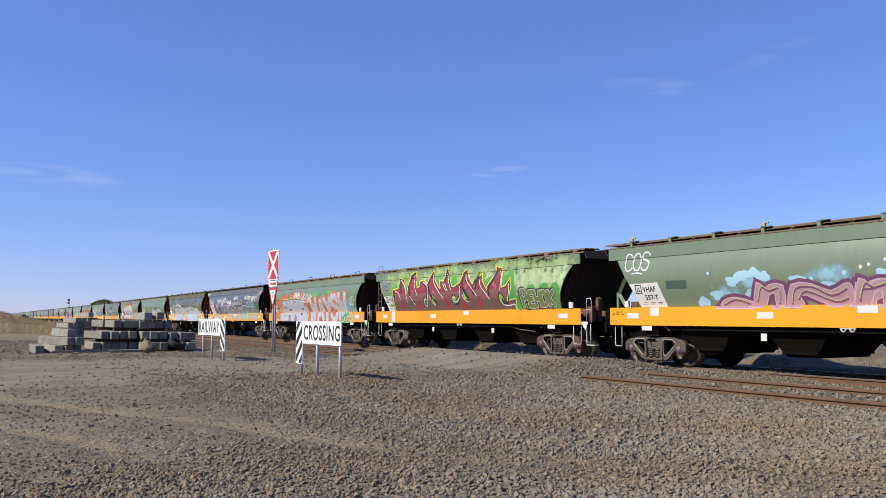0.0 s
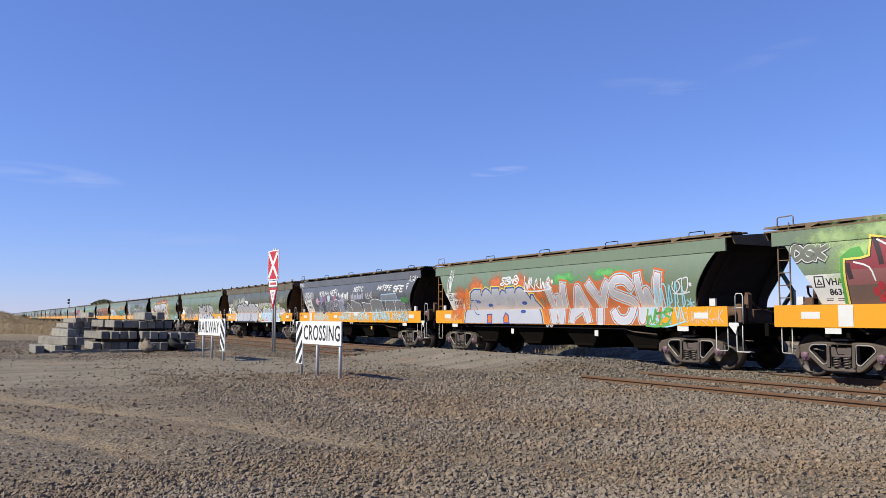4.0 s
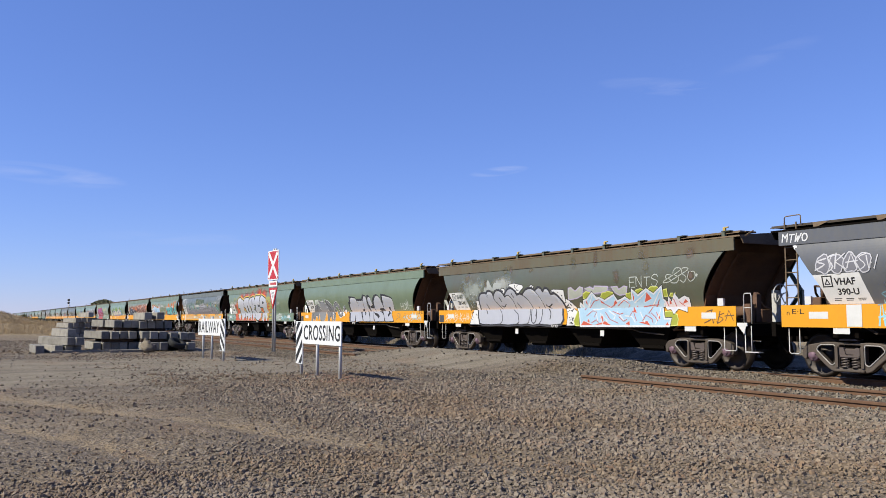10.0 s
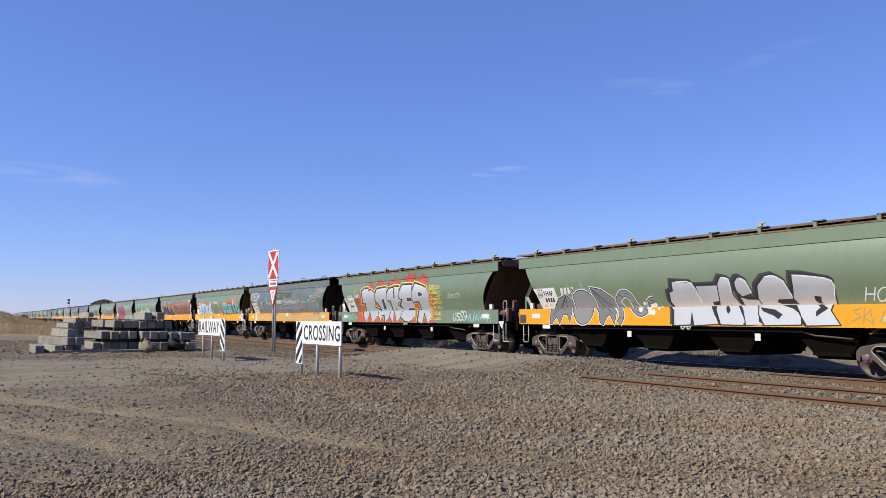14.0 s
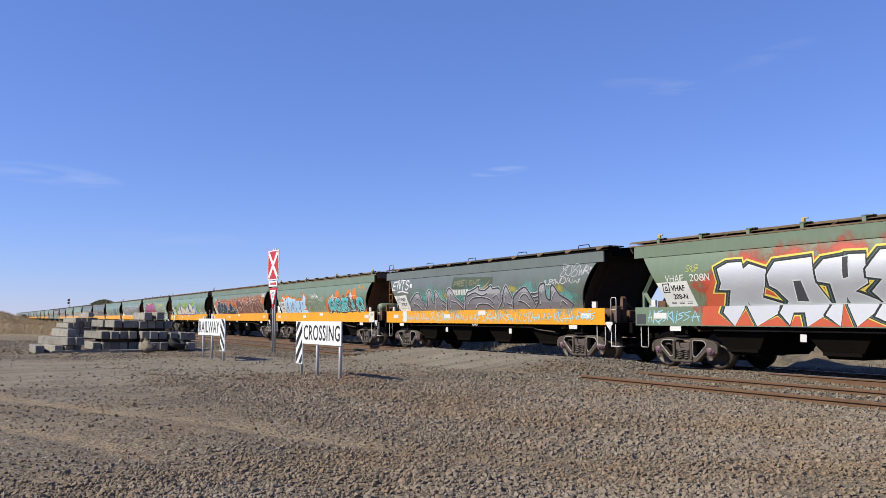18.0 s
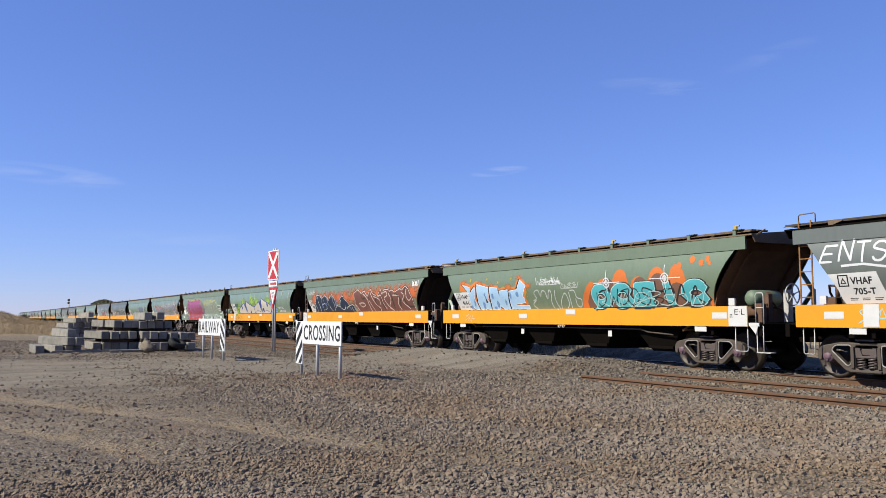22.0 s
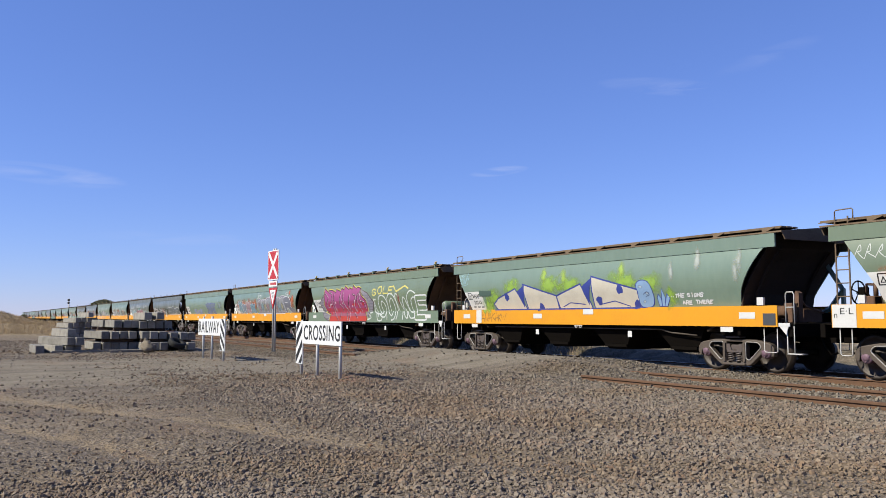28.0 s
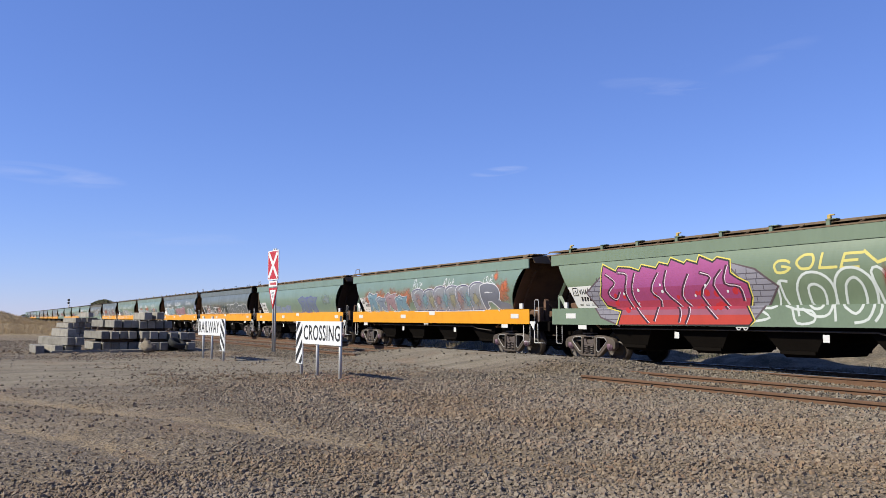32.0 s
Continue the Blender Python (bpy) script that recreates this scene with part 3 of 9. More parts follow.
def ladder_loop():
    bm = bmesh.new()
    tube(bm, [(-0.15, 0, -0.1), (-0.15, 0, 0.16), (-0.12, 0, 0.19), (0.24, 0, 0.20), (0.27, 0, 0.17), (0.27, 0, 0)], 0.013)
    return bm


def latch():
    bm = bmesh.new()
    box(bm, -0.04, 0.04, -0.03, 0.03, 0, 0.09, bevel=0.008)
    box(bm, -0.02, 0.12, -0.02, 0.02, 0.07, 0.1, bevel=0.005)
    return bm


def sill_beam():
    bm = bmesh.new()
    prism(bm, [(-SIDE - 0.012, SILL0), (-SIDE + 0.12, SILL0), (-SIDE + 0.12, SILL0 + 0.015), (-SIDE + 0.004, SILL0 + 0.015), (-SIDE + 0.004, SILL1 - 0.015), (-SIDE + 0.12, SILL1 - 0.015), (-SIDE + 0.12, SILL1), (-SIDE - 0.012, SILL1)], "x", -HALF, HALF)
    return bm


def underframe():
    bm = bmesh.new()
    box(bm, -7.35, 7.35, -0.28, 0.28, 0.72, 1.18, bevel=0.01)
    for x in (-BOGIE, BOGIE):
        box(bm, x - 0.3, x + 0.3, -1.28, 1.28, 0.86, 1.07, bevel=0.01)
    for x in (-6.6, -4.2, 4.2, 6.6):
        box(bm, x - 0.05, x + 0.05, -1.28, 1.28, 1.0, 1.4)
    box(bm, -6.2, 6.2, -1.27, -1.2, 1.0, 1.075)
    box(bm, -6.2, 6.2, 1.2, 1.27, 1.0, 1.075)
    return bm


def platform():
    bm = bmesh.new()
    box(bm, 6.05, 7.5, -1.3, 1.3, 1.13, 1.17, bevel=0.006)
    box(bm, 7.40, 7.52, -1.34, 1.34, 0.86, 1.16, bevel=0.01)
    return bm


def hopper():
    bm = bmesh.new()
    tops = [bm.verts.new((sx * 1.28, sy * 1.34, 1.56)) for sx, sy in ((-1, -1), (1, -1), (1, 1), (-1, 1))]
    mids = [bm.verts.new((sx * 0.50, sy * 1.0, 0.55)) for sx, sy in ((-1, -1), (1, -1), (1, 1), (-1, 1))]
    lows = [bm.verts.new((sx * 0.40, sy * 0.9, 0.39)) for sx, sy in ((-1, -1), (1, -1), (1, 1), (-1, 1))]
    for a, b in ((tops, mids), (mids, lows)):
        for i in range(4):
            bm.faces.new((a[(i + 1) % 4], a[i], b[i], b[(i + 1) % 4]))
    bm.faces.new(lows[::-1])
    bm.faces.new(tops)
    bmesh.ops.recalc_face_normals(bm, faces=bm.faces)
    box(bm, -0.46, 0.46, -1.02, 1.02, 0.46, 0.54)
    return bm


def coupler():
    bm = bmesh.new()
    box(bm, 7.3, 7.62, -0.1, 0.1, 0.78, 0.98, bevel=0.02)
    prism(bm, [(7.60, -0.16), (7.80, -0.2), (7.83, -0.05), (7.74, 0.02), (7.80, 0.12), (7.72, 0.2), (7.60, 0.16)], "z", 0.72, 1.02)
    tube(bm, [(7.5, -0.35, 0.9), (7.62, -0.36, 0.6), (7.72, -0.3, 0.45), (7.82, -0.2, 0.5)], 0.028)
    return bm


def outline_mesh(outer, holes, half, bevel):
    """A flat casting with rounded edges: outlines of (x, z), cut through along y."""
    cu = bpy.data.curves.new("casting", "CURVE")
    cu.dimensions, cu.fill_mode = "2D", "BOTH"
    cu.extrude, cu.bevel_depth, cu.bevel_resolution, cu.offset = half - bevel, bevel, 1, -bevel
    for ring in [outer] + holes:
        sp = cu.splines.new("POLY")
        sp.points.add(len(ring) - 1)
        for pt, (x, z) in zip(sp.points, ring):
            pt.co = (x, z, 0, 1)
        sp.use_cyclic_u = True
    ob = bpy.data.objects.new("casting", cu)
    scene.collection.objects.link(ob)
    bpy.context.view_layer.update()
    me = ob.evaluated_get(bpy.context.evaluated_depsgraph_get()).to_mesh()
    bm = bmesh.new()
    made = [bm.verts.new((v.co.x, -v.co.z, v.co.y)) for v in me.vertices]
    for p in me.polygons:
        try:
            bm.faces.new([made[i] for i in p.vertices])
        except ValueError:
            pass
    ob.to_mesh_clear()
    bpy.data.objects.remove(ob)
    bpy.data.curves.remove(cu)
    bmesh.ops.remove_doubles(bm, verts=bm.verts[:], dist=0.0004)
    return bm


def rounded(pts, r, seg=4):
    """Rounds the corners of a closed outline."""
    out = []
    for i, p in enumerate(pts):
        p = Vector(p)
        a, b = Vector(pts[i - 1]) - p, Vector(pts[(i + 1) % len(pts)]) - p
        k = min(r, 0.45 * a.length, 0.45 * b.length)
        a, b = p + a.normalized() * k, p + b.normalized() * k
        for j in range(seg + 1):
            t = j / seg
            out.append(tuple(a * (1 - t) ** 2 + p * 2 * t * (1 - t) + b * t * t))
    return out


def sideframe():
    """Cast side frame with two rounded windows and the spring opening, near side."""
    half = [(0.0, 0.77), (0.60, 0.77), (1.04, 0.69), (1.14, 0.58), (1.13, 0.40), (1.04, 0.37), (1.02, 0.50), (0.85, 0.50), (0.47, 0.175), (0.32, 0.135), (0.0, 0.135)]
    outer = rounded([p for p in half[1:-1]] + [(-x, z) for x, z in half[1:-1]][::-1], 0.07)
    tri = [(0.335, 0.715), (0.70, 0.705), (0.79, 0.60), (0.43, 0.275), (0.335, 0.32)]
    holes = [rounded(tri, 0.06), rounded([(-x, z) for x, z in tri][::-1], 0.06), rounded([(-0.245, 0.71), (0.245, 0.71), (0.245, 0.23), (-0.245, 0.23)], 0.04)]
    bm = outline_mesh(outer, holes, 0.075, 0.02)
    # raised rims and the ledge under the springs
    for ring in holes[:2]:
        tube(bm, [(x, -0.075, z) for x, z in ring + ring[:2]], 0.017, 5, mi=1)
    box(bm, -0.34, 0.34, -0.13, 0.1, 0.15, 0.205, bevel=0.015)
    for s in (-1, 1):
        prism(bm, [(s * 0.26, 0.24), (s * 0.33, 0.24), (s * 0.33, 0.68), (s * 0.26, 0.68)], "y", -0.11, 0.0)
    return bm


def spring_nest():
    bm = bmesh.new()
    for x in (-0.12, 0.12):
        pts = [(x + 0.075 * math.cos(t), -0.04 + 0.075 * math.sin(t), 0.22 + 0.22 * t / (8 * math.pi)) for t in np.linspace(0, 8 * math.pi, 44)]
        tube(bm, pts, 0.02, 5)
    box(bm, -0.225, 0.225, -0.1, 0.1, 0.45, 0.50, bevel=0.012)
    prism(bm, [(-0.23, 0.50), (-0.08, 0.50), (-0.14, 0.66), (-0.23, 0.66)], "y", -0.09, 0.08)
    prism(bm, [(0.08, 0.50), (0.23, 0.50), (0.23, 0.66), (0.14, 0.66)], "y", -0.09, 0.08)
    box(bm, -0.13, 0.13, -0.06, 0.1, 0.50, 0.64, bevel=0.02)
    box(bm, -0.21, 0.21, -0.13, 0.1, 0.80, 0.845, bevel=0.01)
    box(bm, -0.15, 0.15, -0.10, 0.1, 0.845, 0.90, bevel=0.015)
    return bm


def bearing():
    bm = bmesh.new()
    lathe(bm, [(0.135, 0.16), (0.135, 0.0), (0.115, -0.03), (0.075, -0.035), (0.07, -0.06), (0.02, -0.062)], (0, 0, 0), "y", 16)
    for k in range(3):
        t = k * 2.094 + 0.5
        rod(bm, (0.08 * math.cos(t), -0.03, 0.08 * math.sin(t)), (0.08 * math.cos(t), -0.055, 0.08 * math.sin(t)), 0.02, 6)
    return bm


def wheelset():
    bm = bmesh.new()
    for s in (-1, 1):
        c = (0, s * 0.752, 0)
        prof = [(0.10, s * -0.08), (0.16, s * -0.06), (0.36, s * -0.015), (0.385, s * -0.06), (0.50, s * -0.075), (0.50, s * -0.045), (WHEEL, s * -0.03), (WHEEL - 0.006, s * 0.065), (0.405, s * 0.068), (0.385, s * 0.03), (0.19, s * 0.045), (0.16, s * 0.09), (0.10, s * 0.095)]
        lathe(bm, prof, c, "y", 32)
    rod(bm, (0, -1.06, 0), (0, 1.06, 0), 0.085, 12)
    return bm


def bolster():
    bm = bmesh.new()
    box(bm, -0.2, 0.2, -1.12, 1.12, 0.42, 0.66, bevel=0.03)
    rod(bm, (0, 0, 0.66), (0, 0, 0.88), 0.2, 12)
    for s in (-1, 1):
        rod(bm, (s * 0.33, -0.8, 0.36), (s * 0.33, 0.8, 0.36), 0.035, 6)
        for y in (-0.75, 0.75):
            prism(bm, [(s * 0.36, 0.30), (s * 0.42, 0.30), (s * 0.40, 0.55), (s * 0.34, 0.55)], "y", y - 0.05, y + 0.05)
    return bm


WHEELSETS = []


def bogie(parent, x, lean=1):
    """Three-piece bogie, its poses in the wagon's space."""
    g = new("bogie")
    g.parent = parent
    g.matrix_basis = pose(x, 0, 0)
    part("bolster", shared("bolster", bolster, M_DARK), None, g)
    for y, turn in ((-1.08, 0), (1.08, 180)):
        ob = part("side_frame", shared("side_frame", sideframe, [M_STEEL, M_RIM]), None, g, "cast steel side frame")
        ob.matrix_basis = pose(0, y, 0, 0, 0, turn)
        ob = part("spring", shared("spring", spring_nest, M_SPRING), None, g)
        ob.matrix_basis = pose(0, y, 0, 0, 0, turn)
        for ax in (-AXLE, AXLE):
            ob = part("bearing", shared("bearing", bearing, M_HUB), None, g, "dull purple bearing cap")
            ob.matrix_basis = pose(ax, y - 0.04 if y < 0 else y + 0.04, 0.47, 0, 0, turn)
    for ax in (-AXLE, AXLE):
        ob = part("wheelset", shared("wheelset", wheelset, M_WHEEL), None, g, "steel wheels on an axle")
        ob.matrix_basis = pose(ax, 0, WHEEL)
        WHEELSETS.append((ob, ax))
    return g


def stirrup(x0, x1, z1=1.06, z0=0.50):
    def build():
        bm = bmesh.new()
        tube(bm, [(x0, 0, z1), (x0, 0, z0 + 0.03), (x0 + 0.03, 0, z0), (x1 - 0.03, 0, z0), (x1, 0, z0 + 0.03), (x1, 0, z1)], 0.0115)
        return bm
    return build


def end_rail():
    """Tall white grab rail on the end platform."""
    bm = bmesh.new()
    tube(bm, [(7.33, 0, 1.14), (7.33, 0, 1.80), (7.36, 0, 1.86), (7.52, 0, 1.86), (7.55, 0, 1.80), (7.55, 0, 1.14)], 0.0135)
    tube(bm, [(7.33, 0, 1.52), (7.55, 0, 1.52)], 0.012)
    return bm


def end_step():
    bm = bmesh.new()
    tube(bm, [(7.40, 0, 1.1), (7.40, 0, 0.50), (7.62, 0, 0.49)], 0.012)
    tube(bm, [(7.58, 0, 1.1), (7.58, 0, 0.50)], 0.012)
    box(bm, 7.40, 7.78, -0.02, 0.16, 0.475, 0.495)
    return bm


def corner_plate():
    bm = bmesh.new()
    box(bm, HALF + 0.02, 7.50, -1.405, -1.385, 1.09, 1.17)
    prism(bm, [(HALF + 0.04, 1.09), (7.46, 1.09), (7.40, 0.90)], "y", -1.40, -1.388)
    return bm


def end_ladder():
    bm = bmesh.new()
    for x in (-7.08, -6.78):
        rod(bm, (x, -1.34, 1.17), (x, -1.34, TOP + 0.2), 0.018, 6)
    for z in np.arange(1.45, 3.2, 0.28):
        rod(bm, (-7.08, -1.34, z), (-6.78, -1.34, z), 0.012, 6)
    return bm


def end_post():
    bm = bmesh.new()
    box(bm, -7.06, -6.98, -0.05, 0.05, 1.17, 2.0, bevel=0.008)
    for (a, b), (c, d) in (((-7.02, 1.95), (-6.60, 2.58)), ((-7.0, 1.95), (-6.62, 1.48)), ((-6.62, 1.50), (-6.2, 1.30))):
        rod(bm, (a, 0, b), (c, 0, d), 0.065, 4)
    return bm


def brake_wheel():
    bm = bmesh.new()
    pts = [(0.26 * math.cos(t), 0, 0.26 * math.sin(t)) for t in np.linspace(0, 2 * math.pi, 25)]
    tube(bm, pts, 0.017)
    for k in range(5):
        t = k * 1.2566 + 0.3
        rod(bm, (0, 0, 0), (0.26 * math.cos(t), 0, 0.26 * math.sin(t)), 0.014, 5)
    rod(bm, (0, -0.03, 0), (0, 0.18, 0), 0.04, 8)
    box(bm, -0.09, 0.09, 0.06, 0.2, -0.66, 0.12, bevel=0.01)
    return bm


def brake_gear():
    bm = bmesh.new()
    lathe(bm, [(0.05, -0.30), (0.14, -0.28), (0.15, 0.20), (0.17, 0.22), (0.17, 0.27), (0.05, 0.30)], (6.75, -0.75, 1.42), "x", 16)
    box(bm, 6.55, 6.95, -0.95, -0.55, 1.17, 1.28, bevel=0.01)
    rod(bm, (7.0, -0.75, 1.42), (7.28, -0.78, 1.40), 0.03, 6)
    prism(bm, [(7.22, 1.18), (7.34, 1.18), (7.34, 1.85), (7.26, 1.90), (7.22, 1.80)], "y", -0.86, -0.72)
    box(bm, 7.14, 7.36, -1.12, -0.95, 1.17, 1.62, bevel=0.015)
    tube(bm, [(7.3, -0.9, 1.6), (7.2, -0.6, 1.7), (7.1, -0.3, 1.55), (7.2, 0.2, 1.4)], 0.025)
    for x in (6.35, 6.5):
        rod(bm, (x, -1.15, 1.17), (x + 0.1, -1.1, 1.55), 0.025, 6)
    box(bm, 6.9, 7.1, -0.4, 0.3, 1.17, 1.5, bevel=0.02)
    return bm


def end_valves():
    """Valve chest, pipes and a rail on the end platform without the brake."""
    bm = bmesh.new()
    box(bm, -6.78, -6.48, -1.0, -0.45, 1.17, 1.74, bevel=0.02)
    box(bm, -7.2, -7.0, -0.2, 0.35, 1.17, 1.6, bevel=0.02)
    rod(bm, (-6.62, -0.72, 1.74), (-6.62, -0.72, 2.02), 0.05, 8)
    tube(bm, [(-6.62, -0.72, 1.98), (-6.9, -0.6, 2.0), (-7.1, -0.3, 1.85), (-7.15, 0.0, 1.6)], 0.028)
    tube(bm, [(-7.3, -1.2, 1.17), (-7.3, -1.2, 1.5), (-7.3, 1.2, 1.5), (-7.3, 1.2, 1.17)], 0.02)
    return bm


def end_patch():
    bm = bmesh.new()
    box(bm, -7.165, -6.62, -SIDE - 0.018, -SIDE - 0.0125, SILL0 + 0.004, SILL1 - 0.004)
    letters(bm, "E·L", lambda a, b: (-6.98 + a, -SIDE - 0.0195, 1.36 + b), 0.3, 0.13, mi=1)
    letters(bm, "n", lambda a, b: (-7.12 + a, -SIDE - 0.0195, 1.28 + b), 0.07, 0.09, mi=1)
    return bm


def stencil_letters():
    """Small black letters on the sill's end."""
    bm = bmesh.new()
    letters(bm, "E·L", lambda a, b: (-6.90 + a, -SIDE - 0.0132, 1.37 + b), 0.3, 0.11)
    letters(bm, "n", lambda a, b: (-7.04 + a, -SIDE - 0.0132, 1.34 + b), 0.07, 0.08)
    return bm


def air_tank():
    bm = bmesh.new()
    lathe(bm, [(0.04, -0.52), (0.15, -0.49), (0.20, -0.42), (0.20, 0.42), (0.15, 0.49), (0.04, 0.52)], (0, 0, 0), "y", 18)
    return bm


def plate(w, h, d=0.006):
    def build():
        bm = bmesh.new()
        box(bm, -w / 2, w / 2, -d, 0, -h / 2, h / 2)
        return bm
    return build


NUMBERS = {0: "557-T", 1: "863-Y", 3: "390-U", 4: "380-M", 6: "208-N", 7: "705-T", 8: "466-L", 10: "502-O"}


def data_panel(number=""):
    def build():
        bm = bmesh.new()
        prism(bm, [(-6.42, 2.20), (-5.25, 2.22), (-5.05, SILL1 + 0.01), (-6.04, SILL1 + 0.01)], "y", -SIDE - 0.0012, -SIDE - 0.0002)
        f = -SIDE - 0.0019

        def put(u, z):
            return lambda a, b: (u + a, f, z + b)
        for u0, u1, z0, z1 in ((-6.12, -5.88, 1.93, 1.955), (-6.12, -5.88, 2.15, 2.175), (-6.12, -6.09, 1.955, 2.15), (-5.91, -5.88, 1.955, 2.15)):
            box(bm, u0, u1, f, f + 0.0006, z0, z1, mi=1)
        for tri in ([(-6.07, 1.985), (-5.93, 1.985), (-5.95, 2.005), (-6.05, 2.005)], [(-6.07, 1.985), (-6.045, 1.985), (-5.99, 2.09), (-6.0, 2.125)], [(-5.93, 1.985), (-5.955, 1.985), (-6.01, 2.09), (-6.0, 2.125)]):
            prism(bm, tri, "y", f, f + 0.0006, mi=1)
        letters(bm, "VHAF", put(-5.84, 1.97), 0.48, 0.15, mi=1, offset=0.03)
        # running number and small print as bars
        if number:
            letters(bm, number, put(-5.80, 1.76), 0.48, 0.14, mi=1, offset=0.03)
        for k in range(0 if number else 4):
            box(bm, -5.78 + 0.12 * k, -5.70 + 0.12 * k, f, f + 0.0006, 1.77, 1.90, mi=1)
        for k in range(3):
            box(bm, -5.92 + 0.27 * k, -5.74 + 0.27 * k, f, f + 0.0006, 1.68 - 0.0 * k, 1.695, mi=1)
            box(bm, -5.92 + 0.27 * k, -5.76 + 0.27 * k, f, f + 0.0006, 1.645, 1.66, mi=1)
        return drape(bm)
    return build


def pipe_run():
    bm = bmesh.new()
    tube(bm, [(-4.6, -1.25, 0.98), (-0.5, -1.25, 0.99), (3.4, -1.25, 0.98), (3.7, -1.2, 0.90), (4.6, -1.2, 0.84)], 0.022)
    return bm


def frame_loops():
    bm = bmesh.new()
    for x in (-0.1, 0.1):
        tube(bm, [(x + 0.055 * math.cos(t), 0, 0.055 * math.sin(t)) for t in np.linspace(math.pi, 2 * math.pi, 8)], 0.016)
    box(bm, -0.18, 0.18, -0.012, 0.012, 0.0, 0.02)
    return bm


# paint, sill, roof style, end style of each wagon, front to back
TRAIN = [("green", "orange", "bracket", "strut"), ("green", "orange", "tie", "ladder"), ("green", "orange", "loop", "ladder"), ("grey", "orange", "loop", "ladder"),
         ("olive", "orange", "bracket", "strut"), ("green", "orange", "bracket", "strut"), ("green", "green", "bracket", "strut"), ("slate", "orange", "loop", "ladder"),
         ("green", "orange", "bracket", "strut"), ("green", "orange", "tie", "ladder"), ("pale", "orange", "tie", "ladder"), ("green", "green", "bracket", "strut"),
         ("pale", "orange", "tie", "strut"), ("pale", "orange", "tie", "ladder"), ("slate", "orange", "loop", "ladder"), ("slate", "orange", "bracket", "strut")]
more = random.Random(7)
while len(TRAIN) < 33:
    TRAIN.append((more.choice(["green", "pale", "pale", "olive", "slate", "slate"]), more.choice(["orange", "orange", "orange", "green"]), more.choice(["loop", "bracket", "tie"]), more.choice(["strut", "ladder"])))
PAINT_WORDS = {"green": "green", "pale": "pale green", "olive": "weathered olive", "grey": "dark grey", "slate": "slate grey"}
WAGONS = []


def place(name, mesh, parent, m, label=""):
    ob = part(name, mesh, None, parent, label)
    ob.matrix_basis = m
    return ob


